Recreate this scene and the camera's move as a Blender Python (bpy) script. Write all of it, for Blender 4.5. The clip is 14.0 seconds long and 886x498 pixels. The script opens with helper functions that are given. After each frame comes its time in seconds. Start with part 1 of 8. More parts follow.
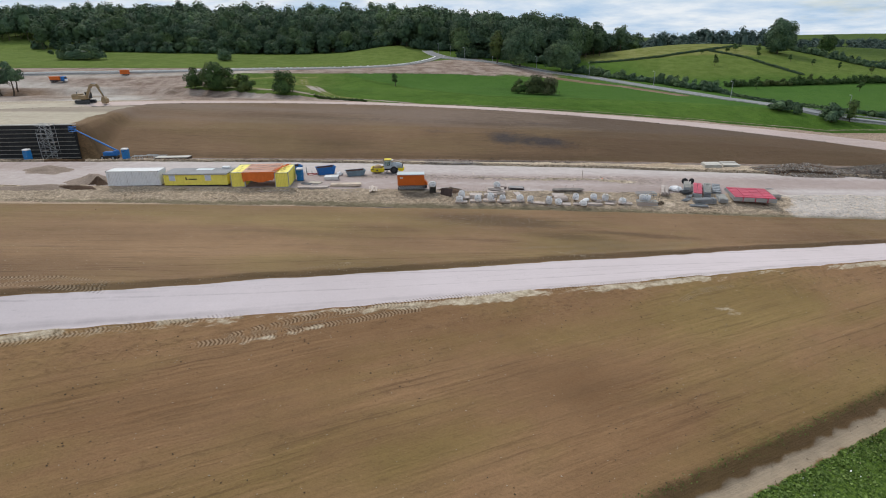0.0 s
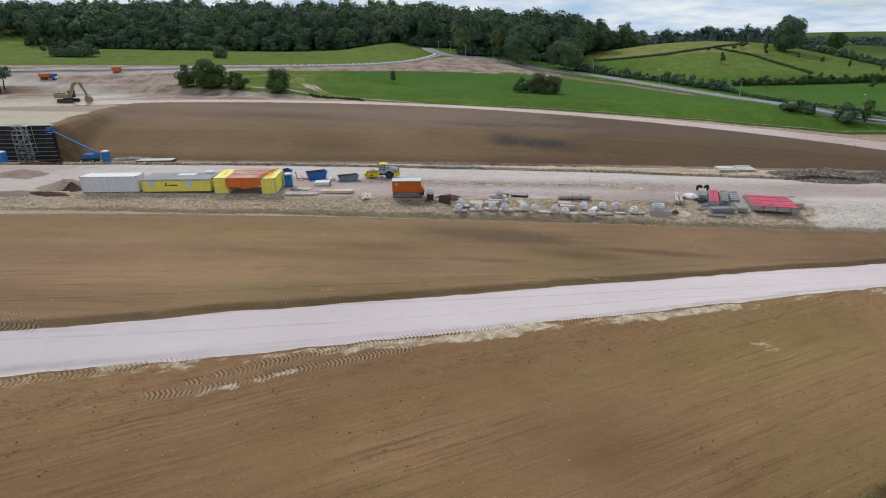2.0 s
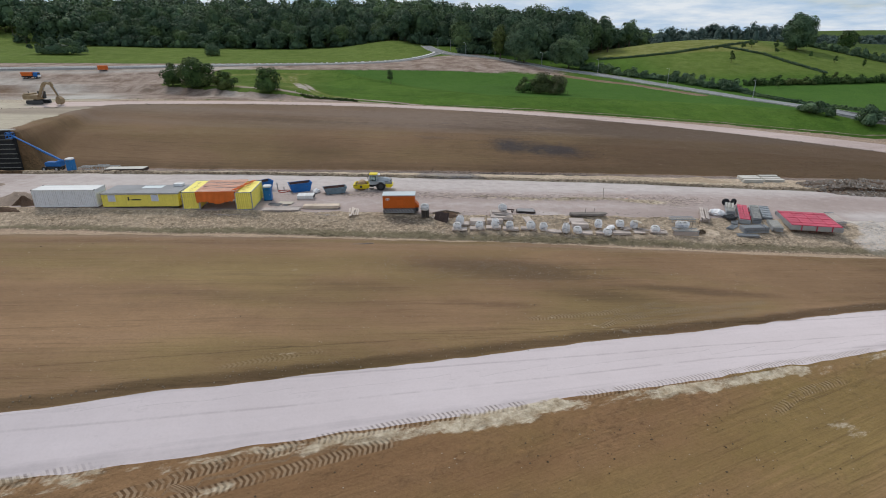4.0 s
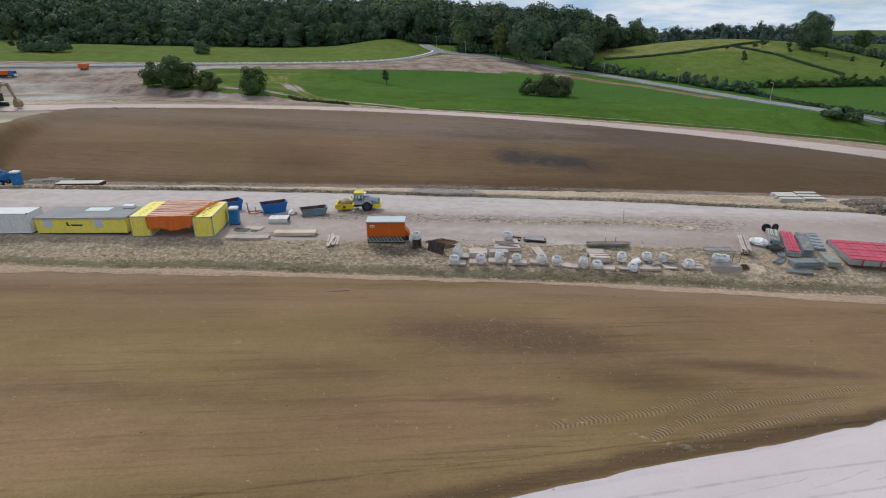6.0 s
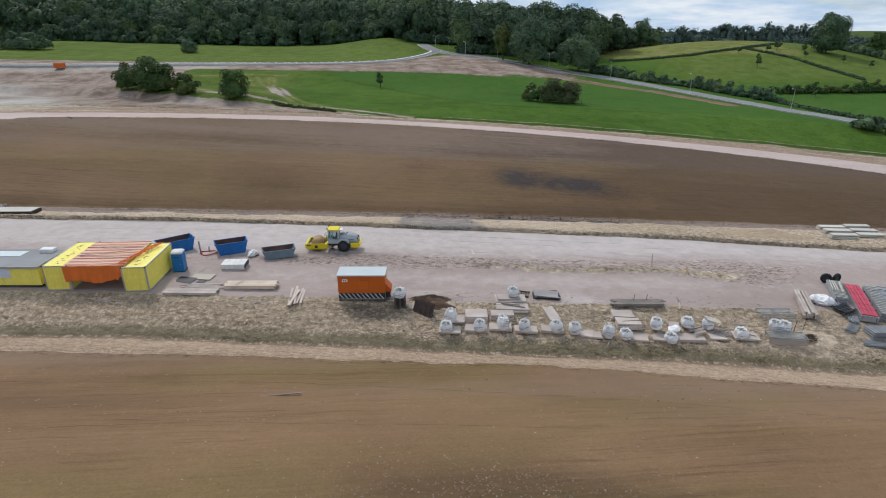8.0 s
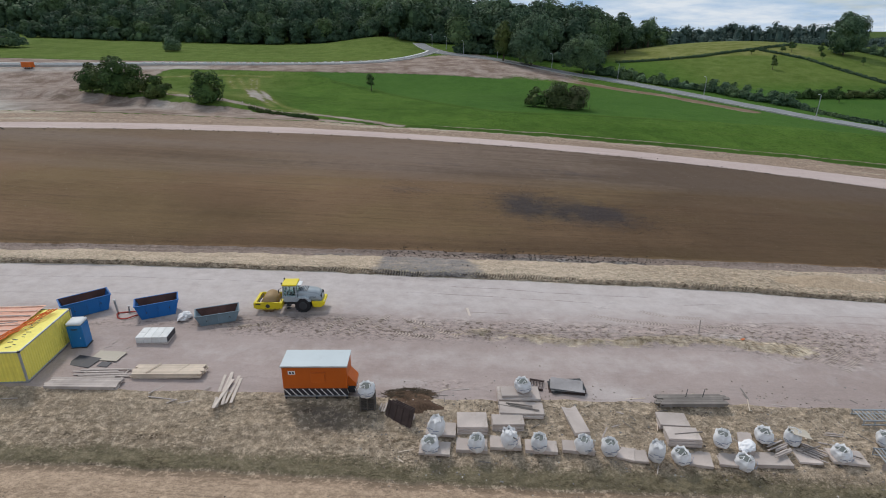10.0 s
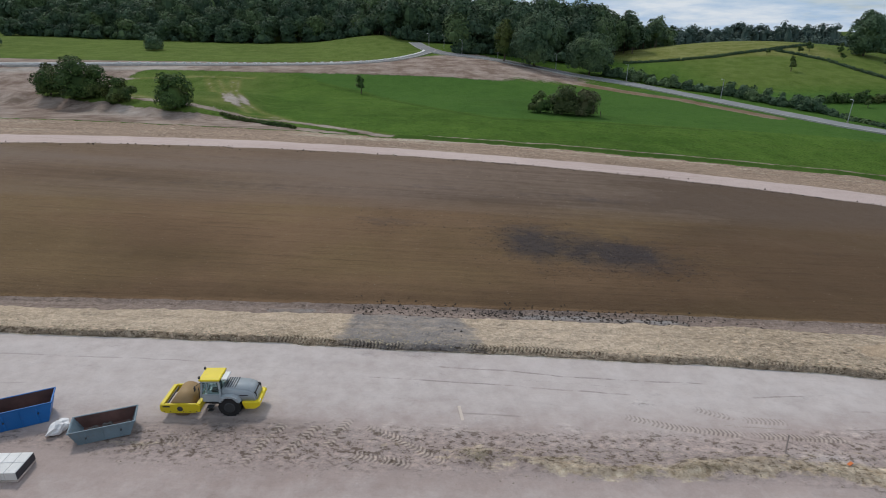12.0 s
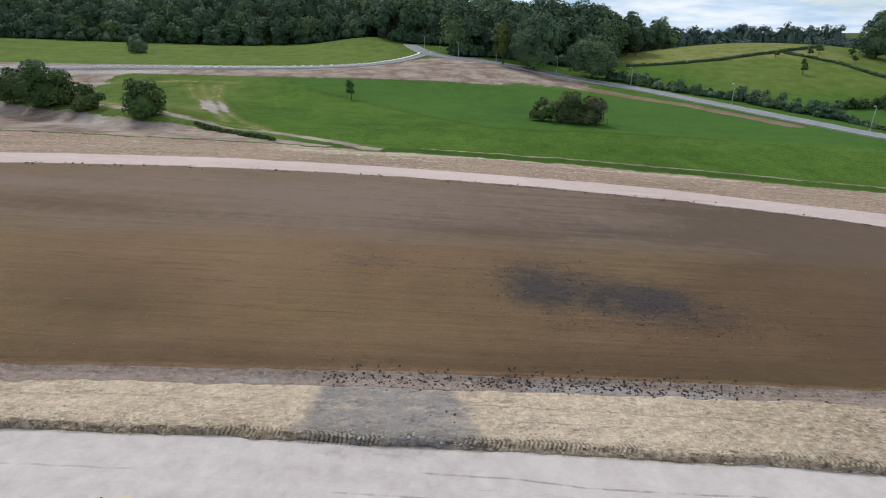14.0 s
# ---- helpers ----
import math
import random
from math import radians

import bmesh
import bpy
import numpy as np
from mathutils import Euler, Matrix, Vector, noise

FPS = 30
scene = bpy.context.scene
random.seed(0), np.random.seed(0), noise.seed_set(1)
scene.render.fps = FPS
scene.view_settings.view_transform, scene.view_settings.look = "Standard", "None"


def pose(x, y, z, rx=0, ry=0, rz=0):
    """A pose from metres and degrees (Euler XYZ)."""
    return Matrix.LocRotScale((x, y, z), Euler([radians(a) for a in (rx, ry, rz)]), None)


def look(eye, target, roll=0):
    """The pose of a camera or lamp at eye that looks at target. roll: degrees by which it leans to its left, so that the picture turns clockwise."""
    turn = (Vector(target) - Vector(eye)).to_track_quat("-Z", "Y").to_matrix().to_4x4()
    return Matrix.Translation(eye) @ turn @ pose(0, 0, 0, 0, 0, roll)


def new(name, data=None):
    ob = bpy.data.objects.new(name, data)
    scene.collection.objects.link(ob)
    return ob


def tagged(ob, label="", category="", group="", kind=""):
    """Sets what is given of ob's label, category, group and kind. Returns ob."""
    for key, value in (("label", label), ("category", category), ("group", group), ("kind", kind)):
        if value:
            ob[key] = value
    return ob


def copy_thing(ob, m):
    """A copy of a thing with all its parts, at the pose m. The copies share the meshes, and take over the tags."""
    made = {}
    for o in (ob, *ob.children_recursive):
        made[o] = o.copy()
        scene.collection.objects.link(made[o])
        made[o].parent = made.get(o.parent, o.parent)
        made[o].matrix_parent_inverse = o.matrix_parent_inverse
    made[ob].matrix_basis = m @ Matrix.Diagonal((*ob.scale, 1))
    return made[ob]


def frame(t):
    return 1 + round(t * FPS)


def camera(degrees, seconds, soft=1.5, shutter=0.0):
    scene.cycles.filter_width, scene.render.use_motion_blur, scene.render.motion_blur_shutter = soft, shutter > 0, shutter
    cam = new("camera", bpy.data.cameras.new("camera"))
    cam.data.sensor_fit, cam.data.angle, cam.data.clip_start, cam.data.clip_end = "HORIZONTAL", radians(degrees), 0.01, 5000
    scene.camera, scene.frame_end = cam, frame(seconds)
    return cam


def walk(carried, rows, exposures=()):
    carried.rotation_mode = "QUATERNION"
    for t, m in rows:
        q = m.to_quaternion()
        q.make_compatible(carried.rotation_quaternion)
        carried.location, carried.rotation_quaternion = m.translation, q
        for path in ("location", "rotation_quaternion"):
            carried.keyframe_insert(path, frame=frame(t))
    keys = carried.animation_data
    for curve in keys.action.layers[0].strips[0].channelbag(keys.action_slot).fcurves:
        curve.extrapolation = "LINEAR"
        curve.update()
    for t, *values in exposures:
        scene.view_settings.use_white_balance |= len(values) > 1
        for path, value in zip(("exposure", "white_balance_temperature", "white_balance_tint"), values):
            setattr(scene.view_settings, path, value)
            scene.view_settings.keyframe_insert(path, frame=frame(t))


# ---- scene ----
cam = camera(77.4, 14.0, soft=1.0)
PATH = [
    (0, (-1.629, 5.316, 26.796), (-1.633, 7.184, 26.08), -0.5),
    (0.5, (-1.55, 6.707, 26.701), (-1.555, 8.575, 25.985), -0.5),
    (1, (-1.447, 8.442, 26.674), (-1.452, 10.308, 25.954), -0.4),
    (1.5, (-1.271, 10.459, 26.636), (-1.278, 12.324, 25.915), -0.4),
    (2, (-1.178, 12.661, 26.622), (-1.184, 14.525, 25.898), -0.4),
    (2.5, (-1.043, 15.183, 26.539), (-1.049, 17.047, 25.814), -0.3),
    (3, (-0.975, 17.942, 26.512), (-0.98, 19.805, 25.785), -0.4),
    (5.5, (-0.165, 34.112, 26.016), (-0.172, 35.973, 25.284), -0.1),
    (6, (-0.083, 37.784, 26.125), (-0.087, 39.644, 25.391), -0.1),
    (6.5, (0.191, 41.485, 26.34), (0.187, 43.344, 25.604), -0.0),
    (7, (0.43, 45.377, 26.429), (0.426, 47.237, 25.692), 0.1),
    (7.5, (0.683, 49.369, 26.563), (0.679, 51.228, 25.824), 0.2),
    (8, (0.86, 53.447, 26.992), (0.859, 55.305, 26.251), 0.3),
    (10.5, (2.25, 74.599, 26.968), (2.255, 76.455, 26.222), 0.6),
    (11, (2.607, 78.758, 26.864), (2.611, 80.613, 26.118), 0.6),
    (11.5, (2.913, 82.979, 26.692), (2.919, 84.834, 25.946), 0.7),
    (12, (3.133, 87.274, 26.495), (3.14, 89.129, 25.748), 0.7),
    (12.5, (3.297, 91.599, 26.37), (3.307, 93.454, 25.621), 0.7),
    (13, (3.571, 95.545, 26.51), (3.582, 97.4, 25.763), 0.7),
    (13.5, (3.738, 98.141, 26.685), (3.75, 99.998, 25.941), 0.7),
    (14, (3.836, 99.208, 26.594), (3.851, 101.064, 25.851), 0.7),
]
walk(cam, [(t, look(eye, target, roll)) for t, eye, target, roll in PATH], [(0, -0.06, 6720, 10), (1.5, -0.08, 6720, 10), (3, -0.13, 6700, 10), (5.5, -0.24, 6620, 10), (6.5, -0.15, 6580, 10), (8, -0.11, 6520, 10), (10.5, -0.29, 6530, 10), (11.5, -0.34, 6530, 10), (12.5, -0.27, 6550, 10), (13.5, -0.05, 6550, 10), (14, 0.07, 6550, 10)])

# ---- world, sun ------------------------------------------------------------
world = bpy.data.worlds.new("sky")
scene.world = world
world.use_nodes = True
wt = world.node_tree
wt.nodes.clear()


def wnode(kind, **settings):
    n = wt.nodes.new(kind)
    for k, v in settings.items():
        n.inputs[k].default_value = v
    return n


SUN_AZIMUTH, SUN_HEIGHT = radians(-32), radians(50)  # clockwise from +y
sky = wt.nodes.new("ShaderNodeTexSky")
sky.sky_type, sky.sun_disc = "NISHITA", False
sky.sun_elevation, sky.sun_rotation = SUN_HEIGHT, SUN_AZIMUTH
sky.dust_density, sky.air_density = 0.4, 1.2
place = wt.nodes.new("ShaderNodeTexCoord")
split = wt.nodes.new("ShaderNodeSeparateXYZ")
lift = wnode("ShaderNodeMath")
lift.operation, lift.inputs[1].default_value = "ADD", 0.16
flat_x, flat_y = wnode("ShaderNodeMath"), wnode("ShaderNodeMath")
flat_x.operation = flat_y.operation = "DIVIDE"
join = wt.nodes.new("ShaderNodeCombineXYZ")
clouds = wnode("ShaderNodeTexNoise", Scale=0.85, Detail=7.0, Roughness=0.58)
cover = wt.nodes.new("ShaderNodeValToRGB")
cover.color_ramp.elements[0].position, cover.color_ramp.elements[1].position = 0.08, 0.40
tone = wnode("ShaderNodeTexNoise", Scale=1.5, Detail=8.0, Roughness=0.6)
grey = wt.nodes.new("ShaderNodeValToRGB")
grey.color_ramp.elements[0].position, grey.color_ramp.elements[0].color = 0.34, (4.2, 6.0, 8.3, 1)
grey.color_ramp.elements[1].position, grey.color_ramp.elements[1].color = 0.62, (8.3, 9.0, 9.8, 1)
blend = wt.nodes.new("ShaderNodeMixRGB")
back = wnode("ShaderNodeBackground", Strength=0.100)
sky_out = wt.nodes.new("ShaderNodeOutputWorld")
for a, b in (
    (place.outputs["Generated"], split.inputs[0]), (split.outputs["Z"], lift.inputs[0]),
    (split.outputs["X"], flat_x.inputs[0]), (lift.outputs[0], flat_x.inputs[1]),
    (split.outputs["Y"], flat_y.inputs[0]), (lift.outputs[0], flat_y.inputs[1]),
    (flat_x.outputs[0], join.inputs[0]), (flat_y.outputs[0], join.inputs[1]),
    (join.outputs[0], clouds.inputs["Vector"]), (join.outputs[0], tone.inputs["Vector"]),
    (clouds.outputs["Fac"], cover.inputs[0]), (tone.outputs["Fac"], grey.inputs[0]),
    (cover.outputs[0], blend.inputs[0]), (sky.outputs[0], blend.inputs[1]), (grey.outputs[0], blend.inputs[2]),
    (blend.outputs[0], back.inputs[0]), (back.outputs[0], sky_out.inputs[0]),
):
    wt.links.new(a, b)

sun_data = bpy.data.lights.new("sun", "SUN")
sun_data.energy, sun_data.angle, sun_data.color = 2.2, radians(8), (1.0, 0.95, 0.88)
sun = new("sun", sun_data)
sun_from = Vector((math.sin(SUN_AZIMUTH) * math.cos(SUN_HEIGHT), math.cos(SUN_AZIMUTH) * math.cos(SUN_HEIGHT), math.sin(SUN_HEIGHT)))
sun.matrix_world = look(sun_from * 400, (0, 0, 0))

# ---- the lie of the land -------------------------------------------------
def smooth(a, b, x):
    t = np.clip((x - a) / (b - a), 0.0, 1.0)
    return t * t * (3 - 2 * t)


def lattice(i, j, seed):
    h = np.sin(i * 127.1 + j * 311.7 + seed * 74.7) * 43758.5453
    return h - np.floor(h)


def value_noise(x, y, size, seed=0):
    x, y = np.asarray(x, float) / size, np.asarray(y, float) / size
    i, j = np.floor(x), np.floor(y)
    f, g = x - i, y - j
    f, g = f * f * (3 - 2 * f), g * g * (3 - 2 * g)
    a = lattice(i, j, seed) * (1 - f) + lattice(i + 1, j, seed) * f
    b = lattice(i, j + 1, seed) * (1 - f) + lattice(i + 1, j + 1, seed) * f
    return a * (1 - g) + b * g


def fbm(x, y, size, seed=0, octaves=3):
    total, amp, norm = 0.0, 1.0, 0.0
    for k in range(octaves):
        total = total + amp * value_noise(x, y, size / 2 ** k, seed + 13 * k)
        norm, amp = norm + amp, amp * 0.5
    return total / norm - 0.5


def bend(x, c, lo, hi):
    """A line of the plan: a quadratic in x / 50, held straight past its ends."""
    u = np.clip(np.asarray(x, float) / 50, lo, hi)
    return c[0] + c[1] * u + c[2] * u * u


# Lines that run across the valley, near to far: plan y, height, where they are held, unevenness.
LINES = {
    "start": ((-400, 0, 0), (-9, 0, 0), -2, 2, 0.0),
    "low": ((-8, 14.6, 0), (-7.5, -2.9, 0), -2.6, 1.5, 0.0),
    "spill": ((50.7, 14.6, 0.2), (3.55, -2.9, 0), -2.6, 1.5, 0.5),
    "road_near": ((52.5, 14.6, 0.2), (3.9, -2.9, 0), -2.6, 1.5, 0.4),
    "road_far": ((58.1, 16.7, -0.6), (4.5, -4.2, 0), -2.6, 1.5, 0.35),
    "windrow": ((59.1, 16.7, -0.6), (4.75, -4.2, 0), -2.6, 1.5, 0.5),
    "field": ((60.6, 16.7, -0.6), (4.55, -4.2, 0), -2.6, 1.5, 0.5),
    "brow": ((80.0, 6, -1), (4.2, -3.2, 0), -2.6, 1.5, 0.3),
    "field_edge": ((95.3, -1.1, -2.1), (-0.5, -1.5, 0), -2.6, 1.5, 0.45),
    "strip": ((99.4, -1.3, -0.7), (-1.9, -1.45, 0), -2.6, 2.0, 0.5),
    "yard_edge": ((101.2, -1.0, -0.3), (-1.25, -1.1, 0), -2.6, 2.4, 0.4),
    "yard": ((106.5, 0, 0), (-0.2, -1.1, 0), -2.6, 2.6, 0.0),
    "track": ((129.8, -2.1, -1.45), (-0.43, -0.96, 0), -2.6, 2.6, 0.35),
    "bank": ((130.15, -2.1, -1.45), (0.02, -0.96, 0), -2.6, 2.6, 0.4),
    "drain": ((137.6, -0.9, -0.9), (-1.35, -0.74, 0), -2.6, 2.6, 0.4),
    "toe": ((139.2, -0.85, -0.86), (-1.5, -0.74, 0), -2.6, 2.6, 0.4),
    "foot": ((139.8, -0.85, -0.86), (-1.25, -0.74, 0), -2.6, 2.6, 0.4),
    "belly": ((153.0, -1.1, -1.7), (3.3, -1.6, -0.3), -2.6, 2.6, 0.0),
    "rim": ((174.9, -1.5, -3.0), (7.0, -2.6, -0.65), -2.6, 2.6, 0.3),
    "rim_far": ((179.6, -2.4, -2.8), (7.2, -2.3, -0.5), -2.6, 2.6, 0.4),
    "grass": ((202.8, -5.4, 0.6), (4.4, -1.9, -0.6), -2.6, 2.6, 0.8),
}
ORDER = list(LINES)


def line_y(name, x):
    c, _, lo, hi, rough = LINES[name]
    wobble = rough * (2.2 * fbm(x, 7.0 * ORDER.index(name), 9.0, 3) + 0.9 * fbm(x, 5.0 * ORDER.index(name), 1.7, 5, 2))
    return bend(x, c, lo, hi) + wobble


def line_z(name, x):
    _, c, lo, hi, _ = LINES[name]
    z = bend(x, c, lo, hi)
    if name in ("foot", "belly", "rim"):  # level fill behind the retaining wall
        wall = smooth(-84.6, -88.6, x)
        z = z * (1 - wall) + wall * {"foot": 7.9, "belly": 8.4, "rim": 9.3}[name]
    return z


def strip_edge(x):
    """Where the stripped ground ends against the grass, on the far side of the rim."""
    return np.interp(x, (-130, -115, -100, -85, -65, -51, -37, -22, -8), (255, 247, 241.5, 235, 226.5, 223, 216, 209, 203)) + 2.5 * fbm(x, 3.0, 7.0, 71)


def far_land(x, y):
    """Meadows, hills and the distance, past the rim of the cutting."""
    z = 4.8 - 3.4 * smooth(10, 120, x) - 3.0 * smooth(90, 190, x) * smooth(330, 230, y)
    z = z + 6.4 * smooth(272, 322, y) * smooth(75, -5, x)
    z = z + 4.5 * smooth(325, 450, y) * smooth(30, -60, x) + 2.5 * smooth(-120, -260, x) * smooth(280, 420, y)
    z = z + 5.5 * np.exp(-((x + 32) / 32) ** 2 - ((y - 440) / 45) ** 2)
    z = z + 5.0 * smooth(300, 420, y) * np.exp(-((x - 38) / 40) ** 2)
    z = z + 18.5 * np.exp(-((x - 175) / 110) ** 2 - ((y - 415) / 85) ** 2)
    z = z + 14.0 * np.exp(-((x - 340) / 120) ** 2 - ((y - 520) / 110) ** 2)
    z = z + 17.0 * smooth(440, 620, y) * smooth(150, -30, x)
    z = z + 3.0 * smooth(-90, -125, x) * smooth(260, 190, y)
    z = z + 3.0 * smooth(-7, 1.5, y - strip_edge(x)) * smooth(-42, -62, x) * smooth(285, 250, y)
    z = z + smooth(1300, 2900, y) * (14 + 30 * fbm(x, y, 900, 31))
    return z + 0.5 * fbm(x, y, 40, 8)


# ---- materials -------------------------------------------------------------
class Nodes:
    """A short hand for node trees."""

    def __init__(self, name):
        self.m = bpy.data.materials.new(name)
        self.m.use_nodes = True
        self.t = self.m.node_tree
        self.b = self.t.nodes["Principled BSDF"]

    def add(self, kind, ins=None, operation="", blend_type="", feature="", attribute_name=""):
        n = self.t.nodes.new(kind)
        if operation:
            n.operation = operation
        if blend_type:
            n.blend_type = blend_type
        if feature:
            n.feature = feature
        if attribute_name:
            n.attribute_name = attribute_name
        for k, v in (ins or {}).items():
            if isinstance(v, bpy.types.NodeSocket):
                self.t.links.new(v, n.inputs[k])
            else:
                n.inputs[k].default_value = v
        return n

    def noise(self, vec, scale, detail=4.0, rough=0.55, stretch=None):
        if stretch:
            vec = self.add("ShaderNodeMapping", {"Vector": vec, "Scale": stretch}).outputs[0]
        return self.add("ShaderNodeTexNoise", {"Vector": vec, "Scale": scale, "Detail": detail, "Roughness": rough}).outputs["Fac"]

    def ramp(self, fac, *stops):
        r = self.add("ShaderNodeValToRGB", {"Fac": fac})
        e = r.color_ramp.elements
        while len(e) < len(stops):
            e.new(0.5)
        for k, (p, c) in zip(e, stops):
            k.position, k.color = p, (*c, 1) if len(c) == 3 else c
        return r.outputs[0]

    def span(self, fac, lo, hi):
        """0 below lo, 1 above hi."""
        return self.add("ShaderNodeMapRange", {0: fac, 1: lo, 2: hi, 3: 0.0, 4: 1.0}).outputs[0]

    def calc(self, op, a, b=0.0):
        return self.add("ShaderNodeMath", {0: a, 1: b}, operation=op).outputs[0]

    def mix(self, fac, a, b, how="MIX"):
        ins = {0: fac}
        for k, v in ((1, a), (2, b)):
            ins[k] = v if isinstance(v, bpy.types.NodeSocket) else (*v, 1)
        return self.add("ShaderNodeMixRGB", ins, blend_type=how).outputs[0]

    def attr(self, name):
        return self.add("ShaderNodeAttribute", attribute_name=name).outputs["Fac"]

    def place(self):
        return self.add("ShaderNodeNewGeometry").outputs["Position"]

    def local(self):
        return self.add("ShaderNodeTexCoord").outputs["Object"]

    def done(self, colour, rough=0.85, bump=None, strength=0.3, dist=0.05, metal=0.0, gloss=0.3):
        for k, v in (("Base Color", colour), ("Roughness", rough), ("Metallic", metal), ("Specular IOR Level", gloss)):
            if isinstance(v, bpy.types.NodeSocket):
                self.t.links.new(v, self.b.inputs[k])
            else:
                self.b.inputs[k].default_value = (*v, 1) if isinstance(v, tuple) else v
        if bump is not None:
            n = self.add("ShaderNodeBump", {"Height": bump, "Strength": strength, "Distance": dist})
            self.t.links.new(n.outputs[0], self.b.inputs["Normal"])
        return self.m


def plain(name, c, rough=0.6, var=0.18, scale=2.5, metal=0.0, dirt=0.25, dirt_c=(0.16, 0.13, 0.10), gloss=0.35, bump=0.15):
    """Paint, metal, timber or concrete: a base colour with grain, blotches and dirt."""
    n = Nodes(name)
    p = n.local()
    big, fine = n.noise(p, scale * 0.4, 5), n.noise(p, scale * 9, 3)
    pick = n.add("ShaderNodeObjectInfo").outputs["Random"]
    col = n.mix(n.span(big, 0.35, 0.7), tuple(v * (1 - var) for v in c), tuple(min(v * (1 + var), 0.95) for v in c))
    col = n.mix(n.calc("MULTIPLY", fine, 0.25), col, tuple(v * 0.7 for v in c))
    col = n.mix(n.calc("MULTIPLY", pick, 0.50), col, tuple(v * 0.58 for v in c))
    spots = n.span(n.noise(p, scale * 1.3, 8, 0.7), 0.56, 0.72)
    col = n.mix(n.calc("MULTIPLY", spots, dirt), col, dirt_c)
    return n.done(col, rough, fine, bump, 0.02, metal, gloss)


def streaked(name, c, streak_c, amount=0.6, rough=0.5):
    """Painted sheet steel with streaks that run down from the top edge."""
    n = Nodes(name)
    p = n.local()
    run = n.noise(p, 1.0, 4, 0.6, (5.0, 5.0, 0.35))
    spots = n.noise(p, 1.6, 7, 0.65)
    col = n.mix(n.span(spots, 0.4, 0.7), tuple(v * 0.9 for v in c), c)
    col = n.mix(n.calc("MULTIPLY", n.span(run, 0.56, 0.72), amount), col, streak_c)
    return n.done(col, rough, n.noise(p, 25, 2), 0.08, 0.02, 0.0, 0.35)


def soil(name, dark, light, stone=0.5, streak=0.6, streak_turn=0.0, rough=0.95, fine_bump=0.5, pale=(0.46, 0.40, 0.31), stain_shade_c=(0.040, 0.036, 0.042), crack=0.0, comb=0.5, grit=1.0, olive=0.0, soft=0.12):
    """Bare ground: blotches, drag marks along the haul direction, furrows, stones, stains, painted shade, spills and
    tyre marks.
    """
    dark, light = (dark[0] * 1.04, dark[1] * 0.945, dark[2] * 0.93), (light[0] * 1.04, light[1] * 0.945, light[2] * 0.93)
    n = Nodes(name)
    p = n.place()
    turned = n.add("ShaderNodeMapping", {"Vector": p, "Rotation": (0, 0, streak_turn)}).outputs[0]
    big = n.noise(p, 0.045, 5, 0.6)
    mid = n.noise(p, 0.6, 6, 0.65)
    fine = n.noise(p, 5.5, 4, 0.7)
    drag = n.noise(turned, 1.0, 4, 0.6, (0.05, 1.5, 0.4))
    long = n.noise(turned, 1.0, 3, 0.5, (0.013, 0.16, 0.1))
    m = n.calc("ADD", n.calc("MULTIPLY", big, 0.55), n.calc("MULTIPLY", mid, 0.2))
    m = n.calc("ADD", m, n.calc("MULTIPLY", drag, 0.25 * streak))
    m = n.calc("ADD", m, n.calc("MULTIPLY", long, 0.35 * streak))
    centre = 0.5 * (0.75 + 0.6 * streak)
    col = n.mix(n.span(m, centre - 0.17, centre + 0.17), dark, light)
    if olive:
        tint = n.span(n.noise(turned, 1.0, 4, 0.6, (0.03, 0.085, 0.1)), 0.46, 0.62)
        col = n.mix(n.calc("MULTIPLY", tint, olive), col, n.mix(1.0, col, (0.86, 1.0, 0.74), "MULTIPLY"))
    col = n.mix(n.calc("MULTIPLY", n.span(fine, 0.44, 0.62), 0.42 * min(1.0, grit + 0.1)), col, tuple(v * 0.55 for v in dark))
    lumps = n.add("ShaderNodeTexVoronoi", {"Vector": p, "Scale": 1.5}, feature="F1").outputs["Distance"]
    some = n.span(n.noise(p, 0.35, 2), 0.42, 0.6)
    peb = n.calc("MULTIPLY", n.calc("MULTIPLY", n.span(lumps, 0.13, 0.07), some), stone)
    col = n.mix(peb, col, tuple(min(1, v * 1.9 + 0.06) for v in light))
    clods = n.add("ShaderNodeTexVoronoi", {"Vector": p, "Scale": 0.9}, feature="F1").outputs["Distance"]
    col = n.mix(n.calc("MULTIPLY", n.span(clods, 0.11, 0.06), 0.55 * stone), col, tuple(v * 0.4 for v in dark))
    lines = n.noise(turned, 1.0, 4, 0.65, (0.07, 3.4, 1.0))
    here = n.span(n.noise(turned, 1.0, 3, 0.5, (0.05, 0.14, 0.2)), 0.40, 0.60)
    furrow = n.calc("MULTIPLY", n.span(lines, 0.55, 0.64), here)
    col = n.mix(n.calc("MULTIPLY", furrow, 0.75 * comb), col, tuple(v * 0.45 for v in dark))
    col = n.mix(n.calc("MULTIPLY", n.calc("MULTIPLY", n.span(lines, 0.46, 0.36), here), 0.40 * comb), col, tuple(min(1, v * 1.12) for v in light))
    grain = n.noise(p, 15.0, 3, 0.75)
    col = n.mix(n.calc("MULTIPLY", n.span(grain, 0.50, 0.66), 0.52 * grit), col, tuple(v * 0.45 for v in dark))
    col = n.mix(n.calc("MULTIPLY", n.span(grain, 0.46, 0.32), 0.42 * grit), col, tuple(min(1, v * 1.3) for v in light))
    rag = n.calc("MULTIPLY", n.calc("SUBTRACT", mid, 0.5), 0.9)
    spill = n.span(n.calc("ADD", n.attr("pale"), rag), 0.5 - soft, 0.5 + soft)
